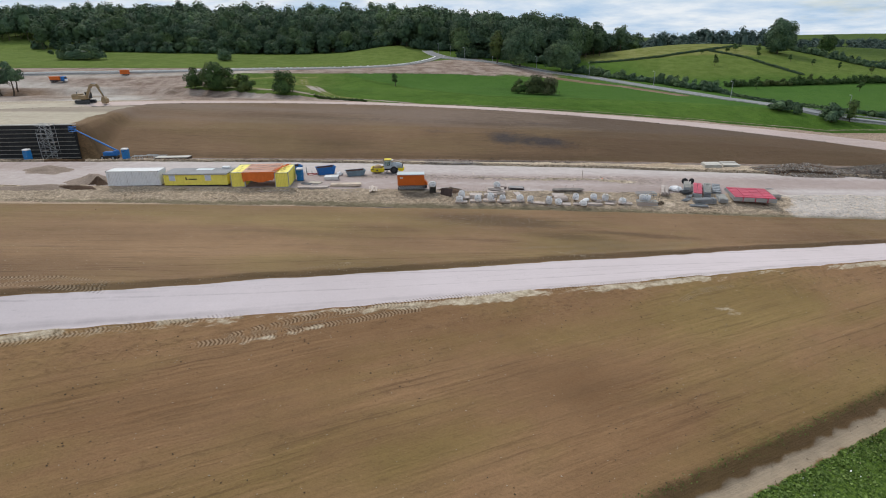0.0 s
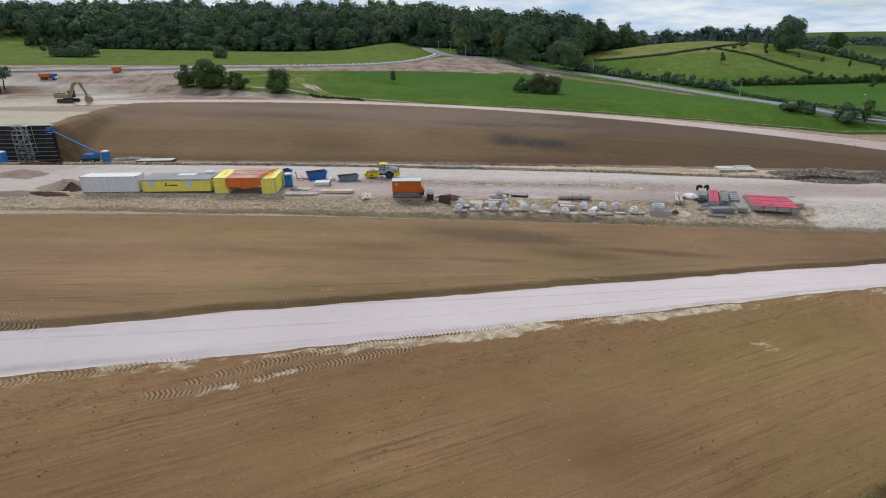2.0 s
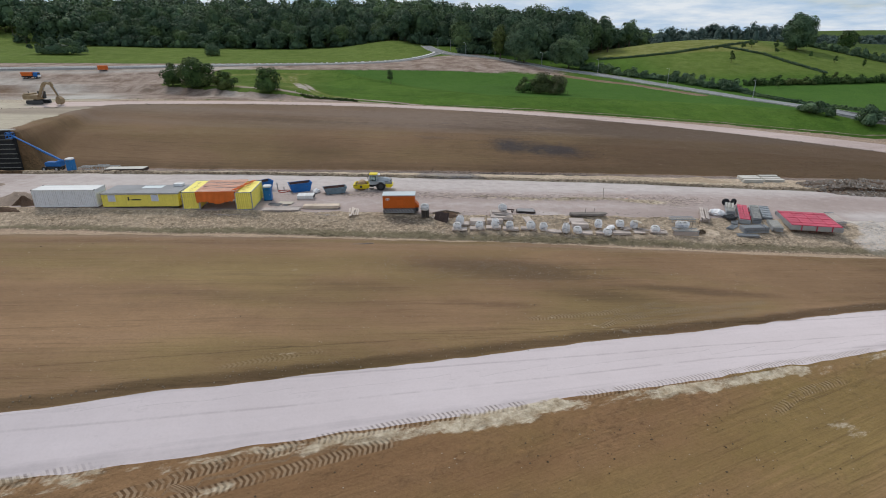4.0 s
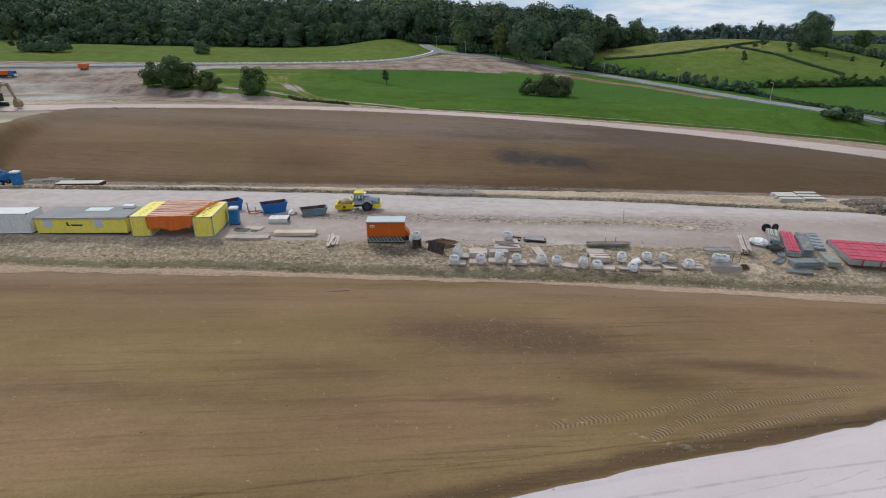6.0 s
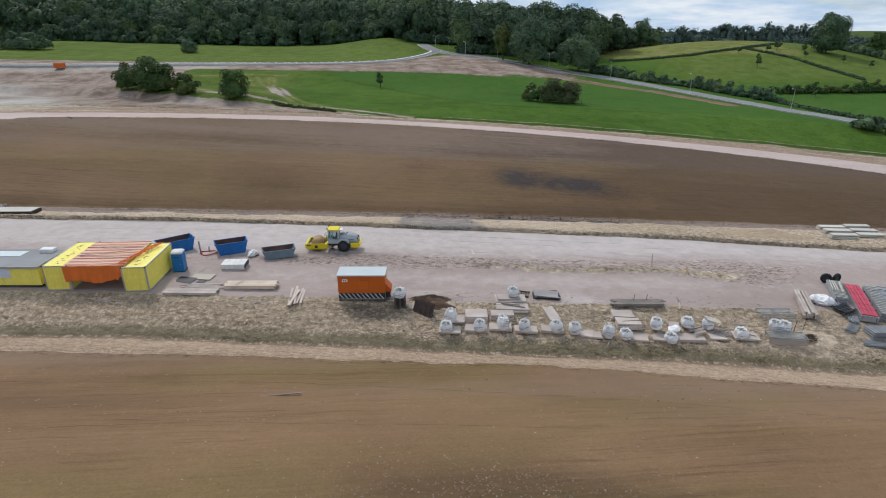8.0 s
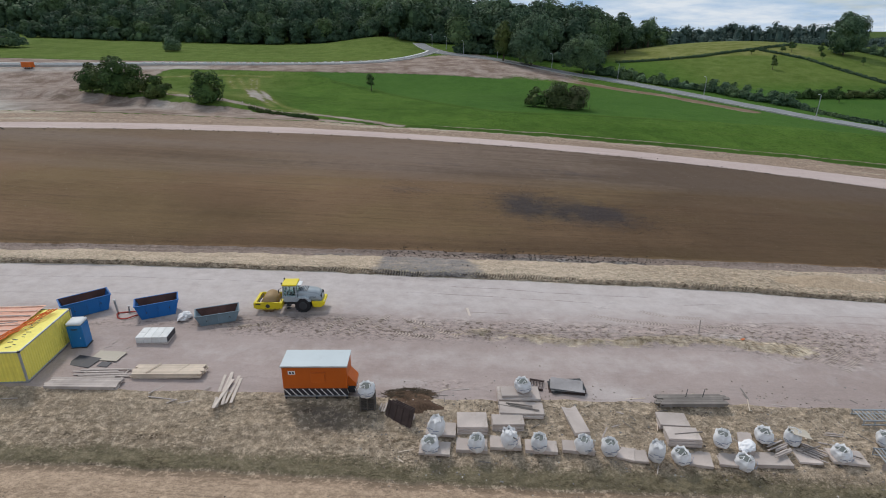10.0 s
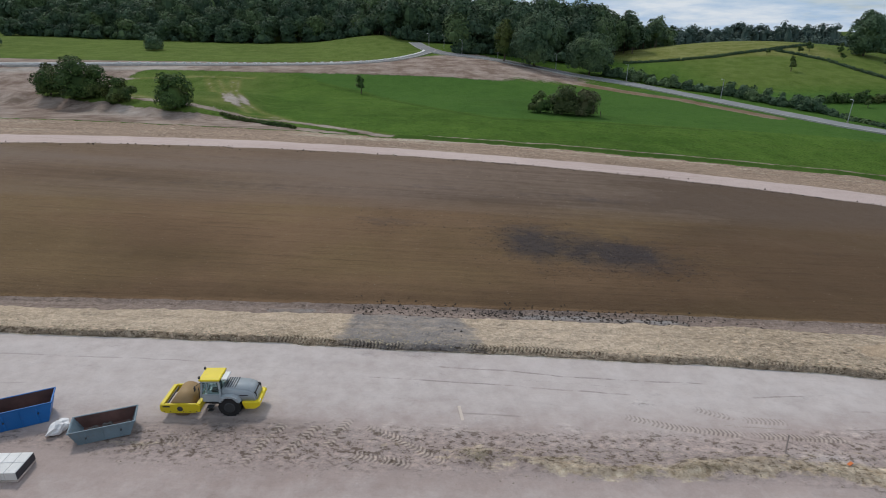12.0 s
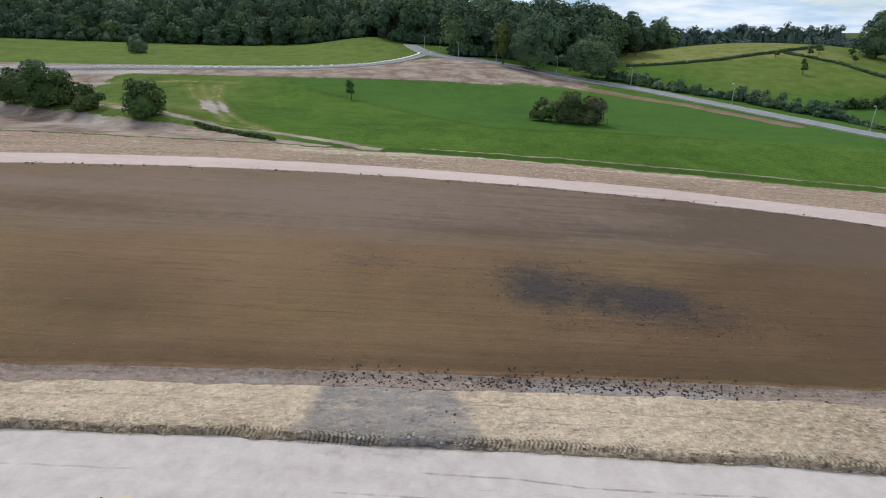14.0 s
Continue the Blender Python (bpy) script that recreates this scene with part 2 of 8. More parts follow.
    pale_mix = n.mix(n.span(mid, 0.35, 0.65), tuple(v * (0.93 if soft > 0.2 else 0.78) for v in pale), pale)
    col = n.mix(spill, col, pale_mix)
    shred = n.noise(turned, 1.0, 8, 0.75, (0.5, 1.3, 1.0))
    sandy = n.span(n.calc("ADD", n.attr("sandy"), n.calc("MULTIPLY", n.calc("SUBTRACT", shred, 0.5), 2.0)), 0.42, 0.66)
    col = n.mix(sandy, col, n.mix(n.span(n.noise(p, 1.4, 7, 0.75), 0.36, 0.62), (0.30, 0.225, 0.142), (0.60, 0.508, 0.388)))
    rag2 = n.calc("MULTIPLY", n.calc("SUBTRACT", n.noise(turned, 1.0, 8, 0.78, (0.38, 0.75, 0.6)), 0.5), 2.0)
    stain_shade = n.span(n.calc("ADD", n.attr("stain_shade"), rag2), 0.22, 1.05)
    col = n.mix(n.calc("MULTIPLY", n.span(n.calc("ADD", n.attr("faded"), n.calc("MULTIPLY", n.calc("SUBTRACT", long, 0.5), 1.1)), 0.25, 0.75), 0.75), col, (0.175, 0.130, 0.105))
    damp_shade = n.span(n.calc("ADD", n.attr("damp_shade"), n.calc("ADD", n.calc("MULTIPLY", n.calc("SUBTRACT", drag, 0.5), 1.2), n.calc("MULTIPLY", n.calc("SUBTRACT", mid, 0.5), 0.8))), 0.2, 0.9)
    col = n.mix(n.calc("MULTIPLY", damp_shade, 0.6), col, tuple(v * 0.42 for v in dark))
    split_h = n.calc("ABSOLUTE", n.calc("SUBTRACT", n.noise(p, 1.0, 5, 0.6, (0.30, 1.1, 0.8)), 0.5))
    some2 = n.span(n.noise(p, 0.22, 3), 0.40, 0.58)
    cracks = n.calc("MULTIPLY", n.calc("MULTIPLY", n.span(split_h, 0.010, 0.003), some2), 0.55 * crack)
    mottle = n.noise(p, 1.9, 8, 0.80)
    col = n.mix(n.calc("MULTIPLY", n.span(mottle, 0.54, 0.59), 0.60 * crack), col, tuple(v * 0.66 for v in dark))
    col = n.mix(n.calc("MULTIPLY", n.span(mottle, 0.48, 0.43), 0.70 * crack), col, tuple(min(1, v * 1.18) for v in light))
    col = n.mix(cracks, col, tuple(v * 0.35 for v in dark))
    col = n.mix(n.calc("MULTIPLY", n.calc("MULTIPLY", stain_shade, 0.92), n.span(grain, 0.85, 0.45)), col, stain_shade_c)
    green = n.span(n.calc("ADD", n.attr("weed"), n.calc("MULTIPLY", n.calc("SUBTRACT", fine, 0.5), 1.6)), 0.3, 0.75)
    col = n.mix(n.calc("MULTIPLY", green, 0.75), col, (0.150, 0.130, 0.074))
    lush = n.span(n.calc("ADD", n.attr("lush"), n.calc("MULTIPLY", n.calc("SUBTRACT", shred, 0.5), 1.4)), 0.45, 0.60)
    col = n.mix(lush, col, n.mix(n.span(fine, 0.38, 0.62), (0.030, 0.062, 0.008), (0.105, 0.165, 0.022)))
    # tyre tread prints: bars in a herringbone along a wheel's way, and smooth grooves
    across = n.calc("ABSOLUTE", n.attr("tread_v"))
    step = n.calc("FRACT", n.calc("ADD", n.calc("MULTIPLY", n.attr("tread_u"), 3.1), n.calc("MULTIPLY", across, 0.55)))
    bar = n.span(n.calc("ABSOLUTE", n.calc("SUBTRACT", step, 0.5)), 0.30, 0.18)
    worn = n.span(n.noise(p, 0.8, 4, 0.7), 0.36, 0.52)
    print_on = n.calc("MULTIPLY", n.calc("MULTIPLY", n.attr("tread_w"), worn), n.span(across, 1.05, 0.85))
    dent = n.calc("MULTIPLY", bar, print_on)
    # dents darker, ridges paler: moist soil plus relief shading put into the colour
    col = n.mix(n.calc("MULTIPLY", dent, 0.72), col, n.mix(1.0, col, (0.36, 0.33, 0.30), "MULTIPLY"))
    col = n.mix(n.calc("MULTIPLY", n.calc("SUBTRACT", print_on, dent), 0.45), col, n.mix(0.5, light, (0.52, 0.45, 0.34)))
    off = n.calc("ADD", n.calc("ABSOLUTE", n.attr("groove_v")), n.calc("MULTIPLY", n.calc("SUBTRACT", mottle, 0.5), 0.35))
    groove = n.calc("MULTIPLY", n.calc("MULTIPLY", n.span(off, 0.24, 0.06), n.attr("groove_w")), n.span(n.noise(p, 0.5, 4, 0.7), 0.36, 0.54))
    col = n.mix(n.calc("MULTIPLY", groove, 0.65), col, n.mix(1.0, col, (0.42, 0.40, 0.40), "MULTIPLY"))
    wet = n.attr("wet")
    gloss = n.span(n.calc("ADD", wet, rag), 0.45, 0.6)
    col = n.mix(n.calc("MULTIPLY", gloss, 0.55), col, (0.20, 0.19, 0.185))
    roughness = n.calc("SUBTRACT", rough, n.calc("MULTIPLY", gloss, 0.86))
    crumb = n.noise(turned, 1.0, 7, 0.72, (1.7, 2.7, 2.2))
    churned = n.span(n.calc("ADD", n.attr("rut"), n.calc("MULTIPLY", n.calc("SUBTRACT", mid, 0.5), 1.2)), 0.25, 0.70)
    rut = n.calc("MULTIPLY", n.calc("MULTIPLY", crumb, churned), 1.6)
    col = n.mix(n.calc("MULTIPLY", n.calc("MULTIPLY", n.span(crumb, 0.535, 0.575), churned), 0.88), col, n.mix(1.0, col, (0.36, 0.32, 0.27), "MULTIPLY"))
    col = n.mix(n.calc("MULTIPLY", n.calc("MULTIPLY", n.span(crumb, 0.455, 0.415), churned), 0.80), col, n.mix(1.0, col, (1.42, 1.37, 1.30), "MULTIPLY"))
    bump = n.calc("ADD", n.calc("ADD", n.calc("MULTIPLY", mid, 1.2), n.calc("MULTIPLY", fine, 0.45)), n.calc("ADD", rut, n.calc("MULTIPLY", drag, 0.5 * streak)))
    bump = n.calc("SUBTRACT", n.calc("ADD", bump, n.calc("MULTIPLY", lines, 0.9 * comb)), n.calc("MULTIPLY", n.calc("ADD", cracks, n.calc("MULTIPLY", mottle, 0.7)), 0.9 * crack))
    bump = n.calc("SUBTRACT", bump, n.calc("ADD", n.calc("MULTIPLY", dent, 0.30), n.calc("MULTIPLY", groove, 0.25)))
    bump = n.calc("MULTIPLY", bump, n.calc("SUBTRACT", 1.0, gloss))
    return n.done(col, roughness, bump, fine_bump, 0.35, 0.0, 0.25)


def meadow(name):
    n = Nodes(name)
    p = n.place()
    big, mid, fine = n.noise(p, 0.018, 4, 0.6), n.noise(p, 0.16, 5, 0.65), n.noise(p, 2.2, 4, 0.75)
    mow = n.noise(p, 1.0, 3, 0.5, (0.02, 0.22, 0.1))
    col = n.mix(n.span(n.calc("ADD", n.calc("MULTIPLY", big, 0.5), n.calc("MULTIPLY", mid, 0.5)), 0.4, 0.6), (0.057, 0.117, 0.018), (0.098, 0.174, 0.030))
    col = n.mix(n.calc("MULTIPLY", n.span(mow, 0.45, 0.65), 0.35), col, (0.090, 0.142, 0.028))
    col = n.mix(n.calc("MULTIPLY", n.span(fine, 0.46, 0.62), 0.55), col, (0.022, 0.048, 0.006))
    tuft = n.noise(p, 0.55, 6, 0.75)
    col = n.mix(n.calc("MULTIPLY", n.span(tuft, 0.54, 0.68), 0.6), col, (0.024, 0.056, 0.006))
    col = n.mix(n.calc("MULTIPLY", n.span(tuft, 0.44, 0.30), 0.6), col, (0.112, 0.168, 0.034))
    rich = n.span(n.calc("ADD", n.attr("lush"), n.calc("MULTIPLY", n.calc("SUBTRACT", tuft, 0.5), 0.8)), 0.3, 0.7)
    col = n.mix(n.calc("MULTIPLY", rich, 0.50), col, (0.050, 0.122, 0.028))
    col = n.mix(n.attr("dry_haze"), col, n.mix(n.span(mid, 0.4, 0.65), (0.145, 0.160, 0.040), (0.235, 0.232, 0.088)))
    col = n.mix(n.calc("MULTIPLY", n.attr("weed"), 0.7), col, (0.018, 0.040, 0.008))
    rag = n.calc("MULTIPLY", n.calc("SUBTRACT", n.noise(p, 0.45, 6, 0.7), 0.5), 0.8)
    bare = n.span(n.calc("ADD", n.attr("bare"), rag), 0.40, 0.62)
    earth = n.mix(n.span(n.noise(p, 0.13, 6, 0.65), 0.38, 0.62), (0.225, 0.160, 0.128), (0.43, 0.345, 0.295))
    earth = n.mix(n.calc("MULTIPLY", n.span(n.noise(p, 1.0, 5, 0.6, (0.08, 0.7, 0.4)), 0.52, 0.68), 0.6), earth, (0.17, 0.125, 0.09))
    earth = n.mix(n.attr("pale"), earth, n.mix(n.span(mid, 0.4, 0.6), (0.48, 0.45, 0.41), (0.62, 0.59, 0.55)))
    earth = n.mix(n.attr("stain_shade"), earth, (0.20, 0.125, 0.075))
    col = n.mix(bare, col, earth)
    rough_earth = n.calc("MULTIPLY", n.noise(p, 0.7, 6, 0.7), n.calc("MULTIPLY", bare, 5.0))
    bump = n.calc("ADD", n.calc("ADD", fine, n.calc("MULTIPLY", tuft, 1.5)), rough_earth)
    return n.done(col, 0.95, bump, 0.7, 0.4, 0.0, 0.04)


def leaves(name, dark, light, warm=(0.10, 0.115, 0.03)):
    n = Nodes(name)
    r = n.add("ShaderNodeNewGeometry").outputs["Random Per Island"]
    p = n.place()
    big = n.noise(p, 0.10, 2)
    col = n.mix(r, dark, light)
    col = n.mix(n.calc("MULTIPLY", n.span(big, 0.48, 0.62), 0.65), col, n.mix(r, tuple(v * 0.6 for v in warm), tuple(v * 1.25 for v in warm)))
    kind = n.attr("tone")
    col = n.mix(n.span(kind, 0.0, 0.5), col, n.mix(1.0, col, (0.55, 0.60, 0.68), "MULTIPLY"))
    col = n.mix(n.span(kind, 0.55, 1.0), col, n.mix(r, (0.062, 0.108, 0.040), (0.150, 0.215, 0.075)))
    one = n.add("ShaderNodeObjectInfo").outputs["Random"]
    col = n.mix(n.calc("MULTIPLY", one, 0.25), col, tuple(v * 0.6 for v in dark))
    return n.done(col, 0.75, None, gloss=0.2)


def tinted(name):
    """Slightly green see-through glass."""
    n = Nodes(name)
    n.b.inputs["Transmission Weight"].default_value = 0.85
    n.b.inputs["IOR"].default_value = 1.1
    return n.done((0.45, 0.62, 0.60), 0.03, None, gloss=0.6)


def mixed_stone(name, bright):
    """Broken stone, brick and earth, each piece with its own tone."""
    n = Nodes(name)
    r = n.add("ShaderNodeNewGeometry").outputs["Random Per Island"]
    col = n.mix(n.span(r, 0.0, 0.45), tuple(v * bright for v in (0.085, 0.066, 0.054)), tuple(v * bright for v in (0.25, 0.20, 0.16)))
    col = n.mix(n.span(r, 0.55, 0.75), col, tuple(v * bright for v in (0.27, 0.255, 0.24)))
    col = n.mix(n.span(r, 0.86, 0.90), col, tuple(v * bright for v in (0.30, 0.20, 0.145)))
    col = n.mix(n.span(r, 0.95, 0.97), col, tuple(v * bright for v in (0.56, 0.53, 0.48)))
    fine = n.noise(n.place(), 9.0, 3)
    col = n.mix(n.calc("MULTIPLY", fine, 0.4), col, (0.07, 0.058, 0.05))
    return n.done(col, 0.95, fine, 0.3)


M = {
    "soil_near": soil("near_field_soil", (0.168, 0.098, 0.046), (0.310, 0.200, 0.104), 0.12, 0.9, radians(-25), pale=(0.37, 0.285, 0.20), comb=0.62, grit=0.34, olive=0.95),
    "soil_field": soil("field_soil", (0.142, 0.091, 0.048), (0.276, 0.186, 0.104), 0.12, 1.2, radians(-9), comb=0.50, grit=0.36, olive=0.75),
    "soil_slope": soil("slope_soil", (0.122, 0.080, 0.043), (0.220, 0.150, 0.086), 0.10, 0.8, radians(2), comb=0.45, grit=0.40, olive=0.4),
    "gravel": soil("pale_gravel", (0.488, 0.464, 0.474), (0.578, 0.555, 0.573), 0.03, 0.9, radians(-15), 0.93, 0.05, comb=0.12, grit=0.06),
    "strip": soil("clay_strip", (0.26, 0.203, 0.140), (0.47, 0.385, 0.285), 0.4, 0.8, radians(2), crack=0.7),
    "bank": soil("clay_bank", (0.275, 0.232, 0.160), (0.535, 0.465, 0.355), 0.5, 0.5, 0.0, 0.95, 0.8, (0.64, 0.575, 0.53), crack=0.9, comb=0.3),
    "yard": soil("yard_gravel", (0.262, 0.224, 0.206), (0.424, 0.382, 0.362), 0.10, 0.30, radians(2), 0.9, 0.4, (0.500, 0.446, 0.428), crack=0.10, comb=0.10, grit=0.12, soft=0.42),
    "sand": soil("sand_bank", (0.40, 0.335, 0.232), (0.70, 0.622, 0.492), 0.3, 0.15, radians(1), 0.95, 1.0, (0.62, 0.56, 0.47), (0.19, 0.187, 0.20), crack=0.6, comb=0.1, grit=0.5),
    "drain": soil("toe_drain", (0.17, 0.135, 0.110), (0.34, 0.295, 0.260), 0.6, 0.7, 0.0, crack=0.3),
    "rim": soil("rim_track", (0.42, 0.355, 0.325), (0.56, 0.495, 0.465), 0.15, 1.2, radians(3), 0.93, 0.25, comb=0.3, grit=0.5),
    "verge": soil("rough_verge", (0.20, 0.152, 0.110), (0.39, 0.315, 0.238), 0.5, 1.2, radians(3), crack=1.0, comb=0.8),
    "meadow": meadow("meadow"),
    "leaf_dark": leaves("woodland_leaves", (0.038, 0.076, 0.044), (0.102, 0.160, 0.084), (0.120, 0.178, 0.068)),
    # bluish tint: haze of the distance put into the leaf colour
    "leaf_far_hazed": leaves("hazed_far_leaves", (0.040, 0.070, 0.062), (0.080, 0.118, 0.100), (0.085, 0.120, 0.090)),
    "leaf": leaves("tree_leaves", (0.024, 0.054, 0.015), (0.072, 0.125, 0.032)),
    "leaf_bright": leaves("shrub_leaves", (0.05, 0.10, 0.015), (0.13, 0.22, 0.04)),
    "leaf_mixed": leaves("bramble_leaves", (0.030, 0.052, 0.016), (0.11, 0.13, 0.05), (0.16, 0.13, 0.08)),
    "bark": plain("bark", (0.10, 0.075, 0.055), 0.9, 0.3, 3),
    "asphalt": plain("asphalt", (0.235, 0.24, 0.25), 0.9, 0.15, 0.6, dirt=0.1),
    "kerb": plain("kerb_concrete", (0.76, 0.75, 0.73), 0.85, 0.1, 2),
    "kerb_old": plain("weathered_road_edge", (0.40, 0.39, 0.37), 0.9, 0.15, 1.2),
    "white_paint": plain("white_paint", (0.78, 0.78, 0.78), 0.55, 0.06, 2, dirt=0.12),
    "white_steel": streaked("white_streaked_steel", (0.72, 0.73, 0.76), (0.25, 0.24, 0.25), 0.55),
    "yellow": streaked("yellow_paint", (0.86, 0.735, 0.14), (0.45, 0.36, 0.09), 0.28),
    "yellow_machine": plain("machine_yellow", (0.80, 0.62, 0.02), 0.45, 0.08, 2, dirt=0.2),
    "roof_grey": plain("grey_roof_felt", (0.29, 0.29, 0.30), 0.85, 0.12, 0.8),
    "roof_pale": plain("pale_roof_sheet", (0.62, 0.68, 0.70), 0.4, 0.06, 1.0, dirt=0.1),
    "orange": plain("orange_paint", (0.62, 0.125, 0.012), 0.45, 0.08, 1.5, dirt=0.12),
    # darker copy of the orange paint: seam shade put into the colour
    "orange_dark": plain("shaded_orange_seam", (0.34, 0.07, 0.01), 0.5, 0.08, 1.5),
    "tarp": plain("orange_tarpaulin", (0.72, 0.16, 0.025), 0.5, 0.15, 1.5, dirt=0.1),
    # same sheet as the curtain; sky light on the top put into the colour
    "tarp_skylit": plain("skylit_orange_sheet", (0.78, 0.40, 0.28), 0.5, 0.12, 1.2, dirt=0.15),
    "tarp_edge": plain("pale_pink_batten", (0.80, 0.56, 0.44), 0.6, 0.12, 1.5, dirt=0.2),
    "blue": plain("blue_plastic", (0.012, 0.17, 0.45), 0.4, 0.1, 1.5, dirt=0.1),
    "blue_skip": plain("blue_skip_paint", (0.010, 0.135, 0.42), 0.5, 0.12, 1.5, dirt=0.15),
    "blue_grey": plain("grey_blue_skip_paint", (0.17, 0.235, 0.28), 0.6, 0.25, 1.8, dirt=0.75),
    "rust_red": plain("rusted_red_inside", (0.150, 0.082, 0.072), 0.85, 0.35, 2.0, dirt=0.4, dirt_c=(0.06, 0.045, 0.04)),
    "rust": plain("rusted_inside", (0.075, 0.05, 0.045), 0.85, 0.3, 3),
    "black": plain("black_rubber", (0.02, 0.02, 0.022), 0.7, 0.2, 3, dirt=0.2),
    "dark": plain("dark_steel", (0.05, 0.052, 0.056), 0.55, 0.2, 2, 0.2),
    "glass": plain("dark_glass", (0.025, 0.035, 0.04), 0.08, 0.1, 1, dirt=0.05, gloss=0.6, bump=0.0),
    "cab_glass": tinted("tinted_cab_glass"),
    "pane": plain("pale_window", (0.55, 0.60, 0.72), 0.2, 0.08, 1, dirt=0.05),
    "steel": plain("galvanised_steel", (0.42, 0.44, 0.46), 0.45, 0.15, 3, 0.5),
    "steel_blue": plain("blue_grey_steel", (0.30, 0.315, 0.335), 0.5, 0.15, 3, 0.3),
    "red": plain("red_form_panel", (0.52, 0.062, 0.105), 0.5, 0.15, 1.5, dirt=0.2, dirt_c=(0.3, 0.2, 0.18)),
    "hose": plain("red_hose", (0.42, 0.05, 0.035), 0.6),
    "concrete": plain("concrete", (0.525, 0.447, 0.408), 0.9, 0.20, 1.2, dirt=0.5, dirt_c=(0.25, 0.21, 0.16)),
    "concrete_pale": plain("pale_concrete", (0.58, 0.55, 0.50), 0.9, 0.12, 1.2),
    "bag": plain("white_woven_bag", (0.84, 0.825, 0.835), 0.7, 0.12, 2.5, dirt=0.25),
    "bag_print": plain("grey_bag_print", (0.22, 0.25, 0.32), 0.7),
    "load": plain("rubble_load", (0.2, 0.215, 0.2), 0.95, 0.35, 5),
    "timber": plain("fresh_timber", (0.66, 0.535, 0.425), 0.75, 0.15, 2, dirt=0.12),
    "timber_pale": plain("pale_dry_timber", (0.60, 0.51, 0.445), 0.8, 0.15, 2.2, dirt=0.15),
    "timber_old": plain("grey_weathered_timber", (0.47, 0.40, 0.365), 0.85, 0.2, 2.5),
    "sheet_worn": plain("worn_steel_sheet", (0.36, 0.335, 0.335), 0.6, 0.3, 1.6, 0.3, dirt=0.5),
    "timber_dark": plain("dark_weathered_timber", (0.23, 0.20, 0.18), 0.85, 0.25, 2.5),
    "ply": plain("plywood", (0.50, 0.44, 0.36), 0.75, 0.1, 1.0),
    "board_black": plain("black_faced_board", (0.035, 0.035, 0.045), 0.5, 0.15, 1),
    "wrap": plain("white_wrap", (0.70, 0.69, 0.68), 0.5, 0.12, 3),
    "brush": plain("cut_brushwood", (0.13, 0.095, 0.065), 0.95, 0.3, 5),
    "body_grey": plain("machine_grey_paint", (0.40, 0.44, 0.47), 0.4, 0.06, 1.5, dirt=0.12),
    "drum": plain("clay_coated_drum", (0.33, 0.215, 0.10), 0.6, 0.12, 2),
    "cat": plain("excavator_paint", (0.32, 0.225, 0.125), 0.6, 0.2, 1.5, dirt=0.5, dirt_c=(0.2, 0.15, 0.1)),
    "wall_timber": plain("dark_wall_boards", (0.022, 0.023, 0.026), 0.75, 0.3, 1.0),
    "wall_line": plain("wall_ledge", (0.24, 0.23, 0.21), 0.85, 0.2, 2),
    "rubble": plain("broken_rubble", (0.20, 0.19, 0.18), 0.95, 0.3, 3),
    "rubble_mixed": mixed_stone("mixed_rubble", 1.0),
    "crumb_mixed": mixed_stone("field_crumb", 1.25),
    "rubble_dark": mixed_stone("dark_rubble", 0.7),
    "clod_brown": soil("dark_mud", (0.060, 0.038, 0.024), (0.120, 0.082, 0.055), 0.2, 0.1, 0.0, comb=0.0),
    "mud_brown": soil("reddish_mud", (0.105, 0.068, 0.043), (0.20, 0.138, 0.092), 0.2, 0.1, 0.0, comb=0.0),
    "heap_sand": soil("sandy_heap", (0.27, 0.215, 0.145), (0.50, 0.425, 0.31), 0.4, 0.2, 0.0, crack=0.4, comb=0.1),
    "wood_dark": plain("dark_wet_wood", (0.13, 0.11, 0.095), 0.85, 0.25, 3),
    "stone": plain("field_stone", (0.41, 0.335, 0.25), 0.95, 0.2, 4),
    "clod": plain("dark_clod", (0.050, 0.040, 0.033), 0.9, 0.3, 4),
    "clod_field": plain("field_clod", (0.085, 0.058, 0.034), 0.95, 0.3, 4),
    "clod_ridge": plain("ridge_clod", (0.27, 0.22, 0.165), 0.95, 0.3, 4),
    "lump_sand": plain("sand_lump", (0.52, 0.44, 0.32), 0.95, 0.25, 4),
    "heap": soil("spoil_heap", (0.20, 0.165, 0.13), (0.34, 0.29, 0.24), 0.7, 0.2, 0.0),
    "grass": leaves("grass_blades", (0.085, 0.135, 0.03), (0.20, 0.28, 0.075)),
    "marker": plain("orange_marker", (0.75, 0.20, 0.05), 0.6),
}


# ---- building helpers ------------------------------------------------------
def solid(bm, m=None, sx=1, sy=1, sz=1, bevel=0.0, bottom=True):
    """A box of that size on its base, at the pose m, with bevelled edges."""
    got = bmesh.ops.create_cube(bm, size=1.0)["verts"]
    bmesh.ops.scale(bm, vec=(sx, sy, sz), verts=got)
    if bevel:
        edges = list({e for v in got for e in v.link_edges})
        got = list({v for f in bmesh.ops.bevel(bm, geom=edges, offset=bevel, segments=1, affect="EDGES")["faces"] for v in f.verts} | {v for v in got if v.is_valid})
    if bottom:
        bmesh.ops.translate(bm, vec=(0, 0, sz / 2), verts=got)
    if m is not None:
        bmesh.ops.transform(bm, matrix=m, verts=got)
    return got


